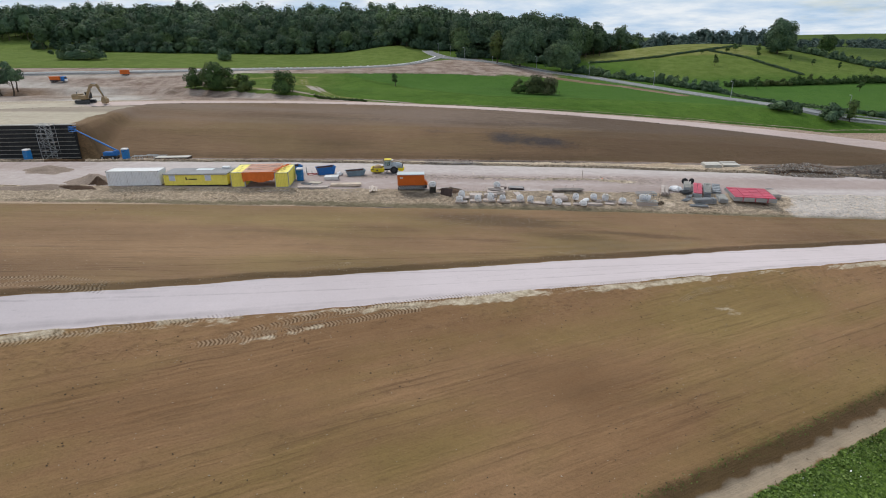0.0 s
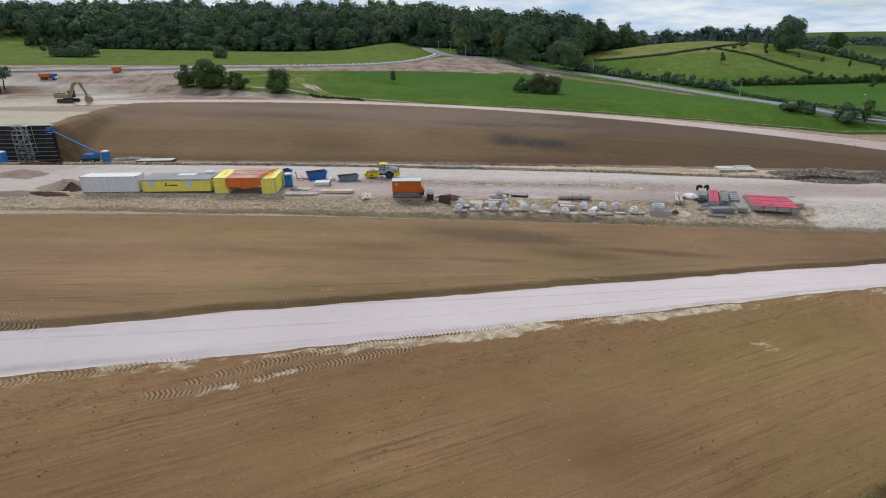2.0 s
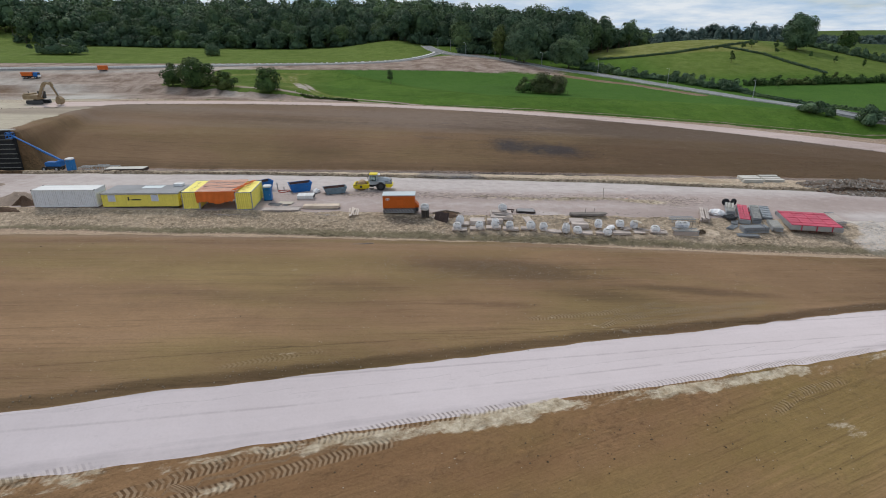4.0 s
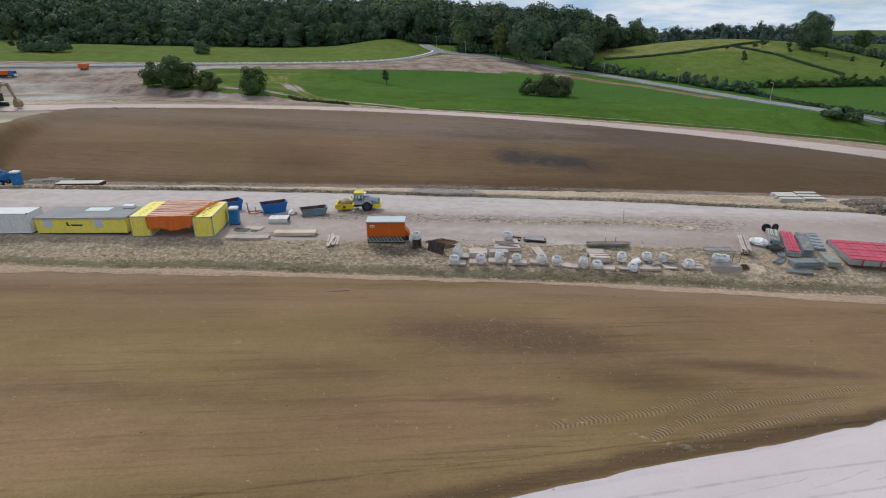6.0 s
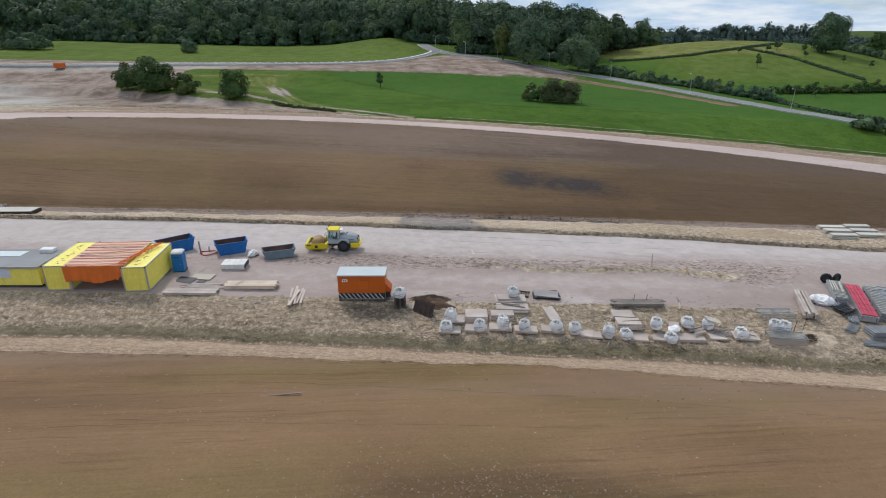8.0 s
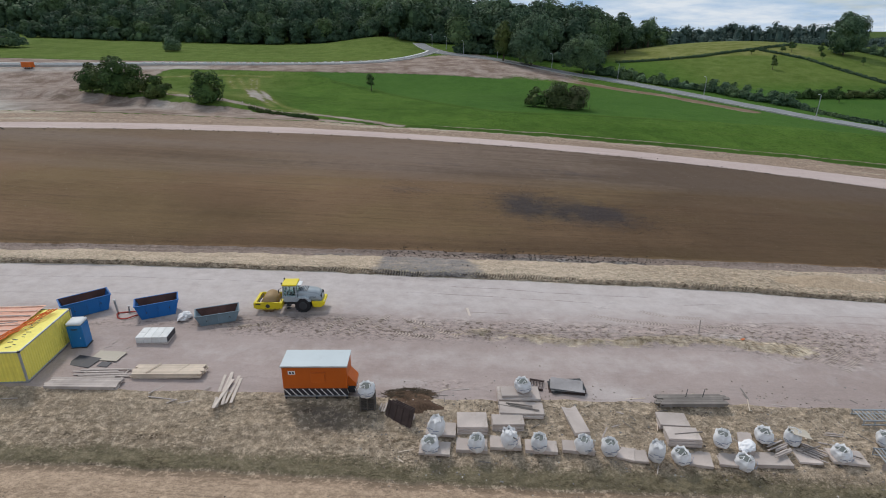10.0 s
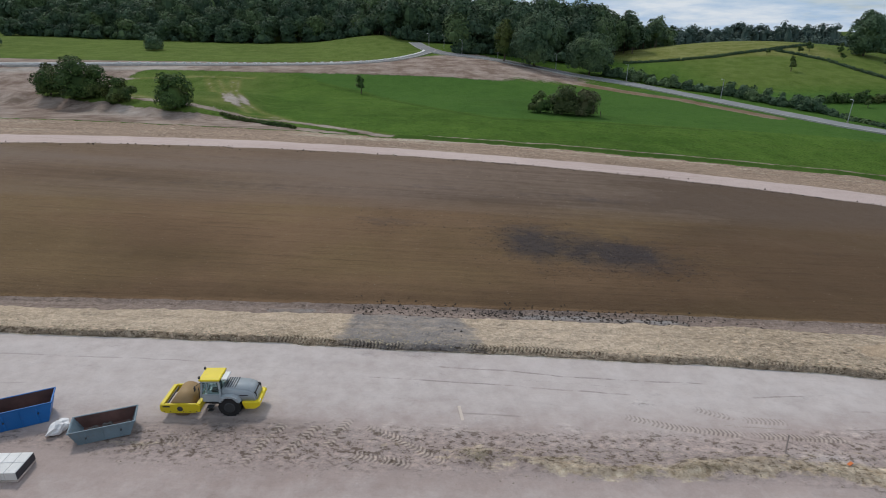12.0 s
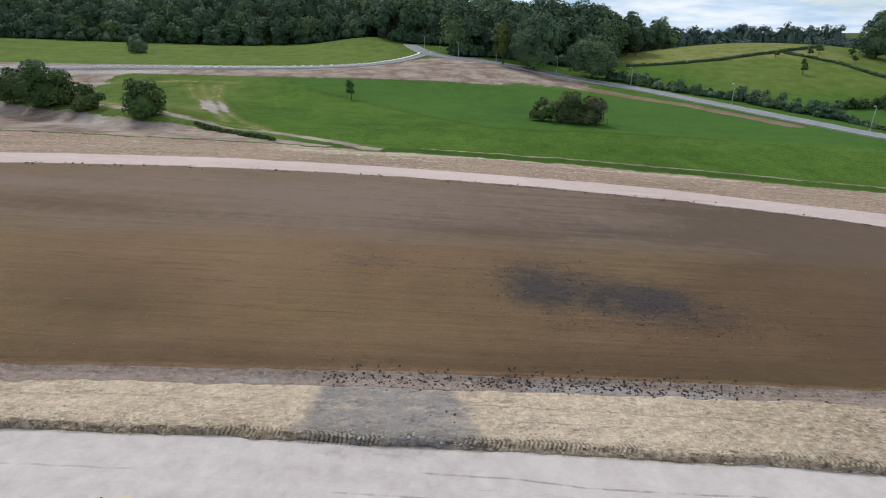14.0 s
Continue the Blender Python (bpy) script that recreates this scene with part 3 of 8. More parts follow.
def rod(bm, a, b, r, r2=None, sides=8):
    """A round bar from a to b."""
    a, b = Vector(a), Vector(b)
    d = b - a
    m = Matrix.Translation((a + b) / 2) @ d.to_track_quat("Z", "Y").to_matrix().to_4x4()
    bmesh.ops.create_cone(bm, cap_ends=True, segments=sides, radius1=r, radius2=r if r2 is None else r2, depth=d.length, matrix=m)


def prism(bm, outline, y0, y1):
    """A side outline in x and z, drawn out from y0 to y1."""
    a = [bm.verts.new((x, y0, z)) for x, z in outline]
    b = [bm.verts.new((x, y1, z)) for x, z in outline]
    n = len(outline)
    bm.faces.new(a), bm.faces.new(b[::-1])
    for i in range(n):
        bm.faces.new((a[i], b[i], b[(i + 1) % n], a[(i + 1) % n]))
    return a + b


def part(name, bm, material, parent, label="", flat=True):
    me = bpy.data.meshes.new(name)
    bmesh.ops.recalc_face_normals(bm, faces=bm.faces[:])
    bm.to_mesh(me)
    bm.free()
    if not flat:
        me.shade_smooth()
    me.materials.append(M[material])
    ob = new(name, me)
    ob.parent = parent
    if label:
        ob["label"] = label
    return ob


def boxed(name, material, parent, sx, sy, sz, x=0, y=0, z=0, rx=0, ry=0, rz=0, bevel=0.01, label=""):
    bm = bmesh.new()
    solid(bm, pose(x, y, z, rx, ry, rz), sx, sy, sz, bevel)
    return part(name, bm, material, parent, label)


def barred(name, material, parent, a, b, r, label="", sides=8):
    bm = bmesh.new()
    rod(bm, a, b, r, None, sides)
    return part(name, bm, material, parent, label)


def thing(name, label, category, x, y, turn=0, group="", z=None, sink=0.02):
    ob = new(name)
    ob.empty_display_size = 0.3
    ob.matrix_world = pose(x, y, (ground_at(x, y) - sink) if z is None else z, 0, 0, turn)
    return tagged(ob, label, category, group)


def mesh_from(name, verts, faces, material, smooth_it=False):
    me = bpy.data.meshes.new(name)
    me.from_pydata(verts, [], faces)
    me.materials.append(M[material])
    if smooth_it:
        me.shade_smooth()
    return me

# ---- the ground: one sheet from behind the camera to the horizon -------------
def near_line(x, y, ax, ay, bx, by):
    """Distance from the straight stretch a to b."""
    dx, dy = bx - ax, by - ay
    t = np.clip(((x - ax) * dx + (y - ay) * dy) / (dx * dx + dy * dy), 0, 1)
    return np.hypot(x - ax - t * dx, y - ay - t * dy)


def along(x, y, way, half, soft):
    """1 on a path of that half width, falling to 0 past its edge."""
    d = np.min([near_line(x, y, *a, *b) for a, b in zip(way[:-1], way[1:])], axis=0)
    return smooth(half + soft, half - soft, d)


def blot(x, y, cx, cy, rx, ry):
    return np.exp(-((x - cx) / rx) ** 2 - ((y - cy) / ry) ** 2)


def patch(x, y, cx, cy, rx, ry):
    """A flat-topped blot with a fairly sharp edge."""
    return np.exp(-(((x - cx) / rx) ** 2 + ((y - cy) / ry) ** 2) ** 2)


cols = np.concatenate([-np.geomspace(3200, 132, 46), np.arange(-130, -70, 1.1), np.arange(-70, -34, 0.45), np.arange(-34, 48, 0.26), np.arange(48.1, 75, 0.45), np.arange(75, 132, 1.1), np.geomspace(133, 3200, 46)])
# strips: from line, to line, rows, material
STRIPS = [
    ("start", "low", 8, "soil_near"), ("low", "spill", 110, "soil_near"), ("spill", "road_near", 6, "soil_near"), ("road_near", "road_far", 12, "gravel"),
    ("road_far", "windrow", 4, "soil_field"), ("windrow", "field", 4, "soil_field"), ("field", "brow", 30, "soil_field"), ("brow", "field_edge", 28, "soil_field"),
    ("field_edge", "strip", 10, "strip"), ("strip", "yard_edge", 6, "bank"), ("yard_edge", "yard", 26, "bank"), ("yard", "track", 126, "yard"),
    ("track", "bank", 4, "sand"), ("bank", "drain", 34, "sand"), ("drain", "toe", 6, "drain"), ("toe", "foot", 3, "drain"),
    ("foot", "belly", 24, "soil_slope"), ("belly", "rim", 34, "soil_slope"), ("rim", "rim_far", 9, "rim"), ("rim_far", "grass", 30, "verge"),
]
row_y, row_z, row_m = [line_y("start", cols)], [line_z("start", cols)], []
for a, b, n, mat_name in STRIPS:
    ya, yb, za, zb = line_y(a, cols), line_y(b, cols), line_z(a, cols), line_z(b, cols)
    for k in range(1, n + 1):
        t = k / n
        row_y.append(ya + (yb - ya) * t), row_z.append(za + (zb - za) * t), row_m.append(mat_name)
edge_y, edge_z = line_y("grass", cols), line_z("grass", cols)
for s in np.concatenate([np.arange(1.6, 90, 1.6), np.arange(90, 260, 2.6), np.geomspace(262, 3500, 34)]):
    fade = smooth(0, 30, s)
    row_y.append(edge_y + s), row_z.append(edge_z * (1 - fade) + far_land(cols, edge_y + s) * fade), row_m.append("meadow")
gx = np.tile(cols, (len(row_y), 1))
gy, gz = np.array(row_y), np.array(row_z)
# drain and lane in the lower corner
lane = (gy - (39.4 + 0.49 * (gx - 24.6))) / 1.11
gz = np.where(gy < 60, gz - 0.9 * smooth(0.2, -1.2, lane) * smooth(-8, 0, gx), gz)
# unevenness: small on the haul roads, larger on banks and fields
names = np.array(["soil_near"] + row_m)
AMP = {"gravel": 0.03, "yard": 0.09, "rim": 0.05, "sand": 0.20, "bank": 0.26, "strip": 0.16, "drain": 0.14, "verge": 0.25, "meadow": 0.12}
amp = np.array([AMP.get(n, 0.10) for n in names])[:, None]
close = smooth(420, 230, gy)
gz = gz + amp * close * (1.5 * fbm(gx, gy, 5.0, 21, 3) + 1.2 * fbm(gx, gy, 1.3, 22, 2))
ledges = (names == "sand")[:, None] * 0.30 + (names == "bank")[:, None] * 0.28 + (names == "verge")[:, None] * 0.30
gz = gz + ledges * close * np.abs(fbm(gx * 0.35, gy, 1.5, 26, 3))
sand_rows, bank_rows = (names == "sand")[:, None], (names == "bank")[:, None]
gz = gz + (sand_rows * 0.34 + bank_rows * 0.30) * close * np.abs(fbm(gx, gy, 0.9, 33, 3)) - sand_rows * 0.25 * close * np.clip(fbm(gx * 0.6, gy, 2.4, 34, 2) - 0.12, 0, 1)
gz = gz - bank_rows * 0.5 * np.clip(fbm(gx, gy * 0.25, 1.1, 35, 2) - 0.16, 0, 1) * smooth(-20, -30, gx)
crest = 116.1 + 0.5 * np.sin(gx * 0.31) - 0.012 * gx
ridge = np.exp(-((gy - crest) / 0.85) ** 2) * smooth(2.5, 6, gx) * smooth(38, 33, gx) * np.clip(0.35 + 3.2 * (fbm(gx, 2.0, 4.5, 27, 2) + 0.22), 0, 1)
churn = np.exp(-((gy - 117.3) / 2.3) ** 2) * smooth(-24, -12, gx) * smooth(48, 38, gx)
gz = gz + ridge * (0.18 + 0.9 * np.abs(fbm(gx, gy, 1.5, 23, 3))) + churn * (0.42 * np.abs(fbm(gx, gy, 1.7, 24, 3)) + 0.22 * np.abs(fbm(gx, gy, 0.6, 28, 2)))
face = smooth(-9, -4, gy - strip_edge(gx)) * smooth(2, -1, gy - strip_edge(gx)) * smooth(-38, -50, gx) * (names == "meadow")[:, None]
gz = gz + face * (3.0 * np.abs(fbm(gx, gy * 0.3, 5.0, 25, 4)) - 0.6)
row_of = {n: (names == n)[:, None] * np.ones_like(gx) for n in set(names)}

# what lies on the ground: stains, spills, weeds, wet patches, ruts, bare earth, dry grass; also painted shade and haze
stain_shade = np.zeros_like(gx)
slope_rows = row_of["soil_slope"]
stain_shade += slope_rows * (0.82 * blot(gx, gy, 14.6, 151.6, 5.2, 3.0) + 1.05 * blot(gx, gy, 25.0, 148.6, 5.2, 1.9) + 0.70 * blot(gx, gy, 19.0, 149.0, 9.0, 3.0) + 0.35 * blot(gx, gy, 31, 146.0, 6.0, 1.8) + 0.40 * blot(gx, gy, 27.5, 161.7, 4.0, 0.9)
                       + 0.30 * blot(gx, gy, 23, 163, 17, 1.6) + 0.55 * blot(gx, gy, -3, 153.5, 4.0, 1.3) + 0.36 * blot(gx, gy, 2, 164.5, 5, 0.9) + 0.30 * blot(gx, gy, -32, 162, 26, 1.4) + 0.20 * blot(gx, gy, 60, 150, 16, 2.2))
ragged = 1.8 * fbm(gx, gy, 1.6, 43)
stain_shade += row_of["sand"] * 0.9 * smooth(-6.9, -5.4, gx + ragged) * smooth(8.0, 6.4, gx + 0.25 * (gy - 130) + ragged) + row_of["sand"] * 0.35 * patch(gx, gy, 0.5, 130.9, 4.2, 0.8)
stain_shade += row_of["yard"] * 0.35 * patch(gx, gy, -1.0, 129.3, 4.0, 0.7)
stain_shade = np.where(slope_rows > 0, stain_shade * np.clip(1.0 + 1.1 * fbm(gx, gy, 4.5, 65), 0.45, 1.4), stain_shade)
# cabin shadow with wet ground, brushwood mud, roller shadow: put into the colour
stain_shade += (row_of["yard"] + row_of["bank"]) * (0.62 * blot(gx, gy, -6.8, 104.4, 3.2, 1.5) + 0.45 * blot(gx, gy, 0.2, 105.2, 2.6, 1.4) + 0.30 * blot(gx, gy, -12.6, 118.9, 4.0, 0.9))
stain_shade += row_of["drain"] * (0.30 + 0.4 * fbm(gx, gy, 3, 41)) * smooth(-25, -5, gx) * smooth(45, 25, gx)
damp_shade = row_of["soil_field"] * (0.85 * blot(gx, gy, 4.5, 75.6, 9.5, 2.8) + 0.5 * blot(gx, gy, 9.5, 75, 4, 1.6) + 0.40 * blot(gx, gy, -9, 69.2, 7, 1.5) + 0.62 * blot(gx, gy, 14, 70.4, 5, 1.3) + 0.65 * patch(gx, gy, 24.5, 73, 8, 0.9) + 0.45 * patch(gx, gy, 3.6, 67.2, 5, 0.6) + 0.35 * blot(gx, gy, -18, 66, 12, 1.2) + 0.35 * blot(gx, gy, -32, 84, 16, 2) + 0.22)
damp_shade += row_of["soil_near"] * (0.20 + 0.30 * blot(gx, gy, -12, 36, 10, 3) + 0.30 * blot(gx, gy, 10, 42, 12, 3) + 1.1 * smooth(0.25, -0.05, lane) * smooth(-0.95, -0.65, lane) * smooth(-8, 4, gx))
damp_shade += slope_rows * (2.2 * np.clip(fbm(gx * 0.3, gy, 4.5, 101, 3), 0, 1) * smooth(24, 42, gx) + 0.18 + 0.32 * smooth(-8, 16, gx) + 0.7 * patch(gx, gy, 41, 161.4, 2.8, 0.9) + 0.5 * patch(gx, gy, 57, 162.3, 5.5, 1.3) + 0.5 * smooth(20, 60, gx) + 0.45 * patch(gx, gy, 44, 146.5, 4, 1.0) + 0.5 * smooth(4.5, 0.3, gy - line_y("foot", gx)) + 0.45 * blot(gx, gy, -45, 163, 22, 2.4) + 0.4 * blot(gx, gy, 10, 161, 26, 1.8) + 0.45 * blot(gx, gy, 62, 152, 18, 3) + 0.4 * blot(gx, gy, -30, 146, 12, 2.5))
# includes painted cabin shadow over wet ground, and roller shadow on its near side
damp_shade += row_of["yard"] * (0.5 * patch(gx, gy, -7, 105.9, 4.5, 1.0) + 0.35 * blot(gx, gy, -8, 105.5, 7, 1.5) + 0.45 * blot(gx, gy, -22, 117, 8, 1.6) + 0.40 * blot(gx, gy, -12, 119.6, 6, 0.9) + 0.35 * churn + 0.45 * ridge + 0.25 * smooth(111, 107, gy) + 0.5 * blot(gx, gy, -12.5, 118.6, 5, 1.2) + 0.95 * blot(gx, gy, -7.2, 105.4, 3.4, 1.5))
damp_shade += row_of["gravel"] * (0.42 * smooth(1.9, 0.4, gy - line_y("road_near", gx)) + 0.25 * smooth(1.0, 0.2, line_y("road_far", gx) - gy))
# shade of the ditch line put into the colour; also dark field edge
damp_shade += row_of["strip"] * (1.1 * smooth(1.0, 0.35, line_y("strip", gx) - gy) + 0.8 * smooth(0.7, 0.1, gy - line_y("field_edge", gx)))
# ditch shade and cabin shadow painted in, with wet ground and mud
damp_shade += row_of["bank"] * (0.8 * smooth(0.5, 0.1, gy - line_y("strip", gx)) + 1.0 * blot(gx, gy, -6.9, 104.0, 3.4, 1.7) + 0.7 * blot(gx, gy, -0.5, 104.5, 2.6, 1.8) + 0.45 * smooth(1.5, 0.2, np.abs(gy - line_y("strip", gx) - 1.0)) + 0.5 * patch(gx, gy, -6.5, 105.2, 4.2, 1.2))
# sand front: undercut shade put into the colour; field: dark earth at road
damp_shade += row_of["sand"] * (0.9 * smooth(0.75, 0.15, gy - line_y("track", gx)) + 0.15) + (row_of["soil_field"] * 0.9 * smooth(1.5, 0.5, gy - line_y("road_far", gx)))
faded = slope_rows * (0.8 * smooth(152, 162, gy + 3 * fbm(gx, gy, 30, 60)) * (0.75 + 0.25 * smooth(-60, 20, gx))) + row_of["soil_field"] * 0.35 * smooth(76, 92, gy)
pale = np.zeros_like(gx)
pale += row_of["soil_near"] * 0.85 * smooth(-0.65, -0.9, lane) * smooth(-2.3, -1.9, lane) * smooth(-8, 4, gx)
pale += row_of["soil_field"] * (0.45 * along(gx, gy, [(6, 66), (14, 63.5), (20, 64.5)], 0.3, 0.4) + 0.4 * blot(gx, gy, -14, 72.5, 3.5, 0.8))
pale += row_of["yard"] * (0.12 * smooth(115.5, 123.5, gy + 3 * fbm(gx * 0.4, gy, 5, 62)) * (0.85 + 1.6 * fbm(gx * 0.25, gy, 4, 61)) + 0.30 * blot(gx, gy, 10, 112.5, 40, 2.0) + 0.62 * blot(gx, gy, 16, 107.6, 3.4, 1.6) + 0.45 * blot(gx, gy, -2, 108.5, 3, 0.9) + 0.8 * smooth(60, 66, gx + 4 * fbm(gx, gy, 5, 47)) * smooth(113, 109, gy) + 0.5 * blot(gx, gy, 30, 117, 2.4, 0.8)
                          + 0.66 * smooth(116, 124, gy + 4 * fbm(gx * 0.2, gy, 6, 66)) * smooth(-95, -60, gx) + 0.45 * smooth(-66, -75, gx) * smooth(122, 116, gy))
pale += row_of["verge"] * (0.75 * smooth(-85, -115, gx + 20 * fbm(gx, gy, 12, 49)) + 0.5 * along(gx, gy, [(-25, 199), (10, 201), (60, 194), (120, 190)], 1.0, 0.7))
pale += row_of["soil_slope"] * 0.85 * smooth(1.0, -2.5, gx + 90.5 - 0.12 * np.clip(gy - 150, 0, 40) + 4 * fbm(gx, gy, 5, 46)) + row_of["bank"] * 0.85 * smooth(58, 64, gx + 4 * fbm(gx, gy, 5, 47))
pale += row_of["verge"] * (0.14 + 1.5 * fbm(gx * 0.12, gy, 2.5, 63))
pale += row_of["rim"] * (0.2 + 0.5 * smooth(-95, -112, gx))
weed = np.zeros_like(gx)
weed += row_of["bank"] * (0.90 * smooth(2.4, 0.6, gy - line_y("strip", gx)) + 0.5 * fbm(gx, gy, 4, 50)) * smooth(-95, -60, gx)
weed += row_of["yard"] * ridge * (0.25 + 1.2 * fbm(gx, gy, 3.0, 97))
weed += row_of["soil_near"] * (0.18 * smooth(0.2, -0.1, lane) * smooth(-0.9, -0.5, lane) + 0.15 * blot(gx, gy, 27, 58, 8, 3))
wet = row_of["drain"] * 0.95 * np.maximum(smooth(8, 14, gx) * smooth(31, 27, gx), 0.85 * blot(gx, gy, -12, 138.4, 4, 1)) * smooth(0.2, -0.3, gy - line_y("toe", gx) + 0.2)
specks = np.clip(2.6 * (fbm(gx * 0.25, gy, 1.6, 98, 3) - 0.08), 0, 1)
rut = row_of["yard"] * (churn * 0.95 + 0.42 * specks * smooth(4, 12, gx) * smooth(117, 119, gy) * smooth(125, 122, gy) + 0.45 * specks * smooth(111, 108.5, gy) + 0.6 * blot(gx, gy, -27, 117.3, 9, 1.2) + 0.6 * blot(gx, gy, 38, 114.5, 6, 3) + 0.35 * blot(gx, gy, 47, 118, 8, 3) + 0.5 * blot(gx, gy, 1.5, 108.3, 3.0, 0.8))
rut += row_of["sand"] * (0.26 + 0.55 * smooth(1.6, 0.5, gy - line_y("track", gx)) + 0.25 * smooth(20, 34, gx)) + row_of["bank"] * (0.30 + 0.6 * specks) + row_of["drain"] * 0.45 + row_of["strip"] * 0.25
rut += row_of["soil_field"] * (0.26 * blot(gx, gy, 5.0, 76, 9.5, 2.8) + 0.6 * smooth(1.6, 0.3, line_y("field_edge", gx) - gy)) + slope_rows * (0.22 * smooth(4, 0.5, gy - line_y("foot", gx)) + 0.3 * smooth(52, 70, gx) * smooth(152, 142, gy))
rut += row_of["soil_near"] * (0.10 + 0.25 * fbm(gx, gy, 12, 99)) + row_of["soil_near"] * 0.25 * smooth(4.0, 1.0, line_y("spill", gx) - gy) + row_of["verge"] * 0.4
far_rows = row_of["meadow"]
bare = np.zeros_like(gx)
bare += smooth(1.5, -1.5, gy - strip_edge(gx)) * smooth(-4, -12, gx) + smooth(-106, -116, gx) * smooth(322, 312, gy)
bare += 1.1 * blot(gx, gy, 30, 330, 36, 24) + 0.95 * along(gx, gy, [(40, 326), (66, 310), (88, 288), (104, 258)], 3.4, 2.2)
bare += 0.9 * smooth(299, 306, gy + 0.05 * gx) * smooth(345, 330, gy - 0.4 * np.clip(gx + 60, 0, 80)) * smooth(34, 12, gx)
bare += 0.8 * along(gx, gy, [(-8, 204), (-22, 213.5), (-46, 226), (-59, 231), (-74, 236), (-84, 242), (-104, 250)], 1.0, 0.8) 
ruts = 0
for rut_way in ([(-82, 296), (-73, 277), (-64.6, 260), (-55, 242)], [(-78, 295), (-71, 282), (-63, 262), (-55, 244)], [(-72.7, 295), (-67.3, 277), (-60, 257), (-53, 241), (-47, 233)], [(-70.5, 295), (-66, 278), (-57, 256), (-50.6, 243.5), (-43, 234), (-33, 221)],
                [(-120, 293), (-105, 296), (-85.5, 299), (-66, 298)], [(-86, 248), (-72.5, 237), (-59.6, 229.6), (-51.6, 228.5), (-43, 229), (-33, 220.6), (-24.4, 215), (-8, 206)]):
    ruts = np.maximum(ruts, along(gx, gy, rut_way, 1.0, 1.0))
bare += 0.46 * ruts
bare += 0.42 * blot(gx, gy, -54.5, 244, 4.5, 9) + 0.22 * along(gx, gy, [(-7.2, 207.7), (-2.0, 220.7)], 1.6, 1.4)
bare += 0.62 * smooth(1.3, 0.3, np.abs(gy - line_y("grass", gx) - 5.0)) * smooth(-10, 5, gx)
weed += far_rows * (0.6 * along(gx, gy, [(-50, 224), (-38, 216), (-28, 209)], 0.7, 0.7) + 0.62 * along(gx, gy, [(-40, 290.7), (-23, 279.5), (-4.6, 253.5), (7.4, 239), (17.2, 230), (28.5, 229), (46, 230), (70, 228)], 0.7, 1.4) + 0.5 * blot(gx, gy, 41, 241, 12, 5)
                    + 0.6 * smooth(3.0, 0.8, np.abs(gy - line_y("grass", gx) - 2.2)) + 0.3 * blot(gx, gy, 26, 262, 14, 10))
weed = np.where(far_rows > 0, np.clip(weed, 0, 1), weed)
pale += far_rows * (0.30 * ruts + 0.2 * blot(gx, gy, -54.5, 244, 4.5, 9) + 0.6 * along(gx, gy, [(-240, 300), (-200, 285), (-165, 262), (-130, 225), (-110, 200)], 9, 8) + 0.5 * along(gx, gy, [(-240, 312), (-180, 303), (-130, 308), (-100, 312)], 3, 3) + 0.35 * smooth(-100, -120, gx) * smooth(250, 215, gy) + 0.3 * blot(gx, gy, -75, 228, 14, 6))
stain_shade += far_rows * (0.6 * patch(gx, gy, -150, 236, 16, 5) + 0.7 * patch(gx, gy, -180, 250, 16, 5) + 0.5 * patch(gx, gy, -132, 264, 16, 4) + 0.5 * patch(gx, gy, -128, 218, 10, 4) + 0.4 * patch(gx, gy, -205, 275, 18, 4))
stain_shade += far_rows * 0.75 * along(gx, gy, [(60, 314), (88, 289), (106, 256)], 4, 2.5)
corner = smooth(-1.9, -2.3, lane) * (gy < 70)
# hillside term past y 326 puts distance haze into the dry grass colour
dry_haze = far_rows * np.clip(0.85 * ruts + 0.5 * blot(gx, gy, -55, 240, 7, 7) + smooth(368, 376, gy + 0.07 * (gx - 120)) * smooth(85, 100, gx) * smooth(205, 190, gx) * smooth(600, 480, gy) + 0.35 * smooth(100, 130, gx) * smooth(300, 330, gy) + 0.34 * smooth(326, 350, gy) * smooth(20, -20, gx) + 0.22 * smooth(-45, -65, gx) * smooth(320, 300, gy), 0, 0.9)
weed += far_rows * (0.8 * smooth(560, 680, gy) + 0.95 * blot(gx, gy, 330, 470, 110, 90))
deep_grass = far_rows * np.clip(smooth(0, 5, gy - np.interp(gx, (-60, -40, -23, -4.6, 7.4, 17.2, 28.5, 46, 70, 100, 130), (310, 290.7, 279.5, 253.5, 239, 230, 229, 230, 228, 226, 215))) * smooth(312, 300, gy), 0, 1)

# sandy spills beside the haul road, on the churned ridge and round the stacks
side = line_y("road_near", gx) - gy
sandy = row_of["soil_near"] * (smooth(-0.1, 0.25, side) * smooth(1.7, 0.7, side) * (0.62 + 1.3 * fbm(gx * 0.5, gy, 5.0, 44)) + 0.85 * along(gx, gy, [(-34.6, 42.9), (-32, 43.6), (-29.3, 44.5)], 0.3, 0.4) + 0.8 * along(gx, gy, [(-24.9, 45.4), (-22, 46.3), (-18.5, 47.3)], 0.3, 0.4)
                               + 0.85 * along(gx, gy, [(-17.8, 43.7), (-15, 45), (-12.1, 46.5)], 0.22, 0.3) + 0.9 * along(gx, gy, [(0.5, 52.2), (3.5, 53.2), (6.8, 54.3)], 0.35, 0.4) + 0.5 * blot(gx, gy, 26.5, 54.5, 2.5, 1.2))
sandy += row_of["yard"] * ((0.70 + 1.2 * fbm(gx, gy, 2.2, 96)) * ridge + 0.26 * churn + 0.35 * blot(gx, gy, 35, 115, 5, 2) + 0.3 * blot(gx, gy, -20, 117.0, 5, 1.0))
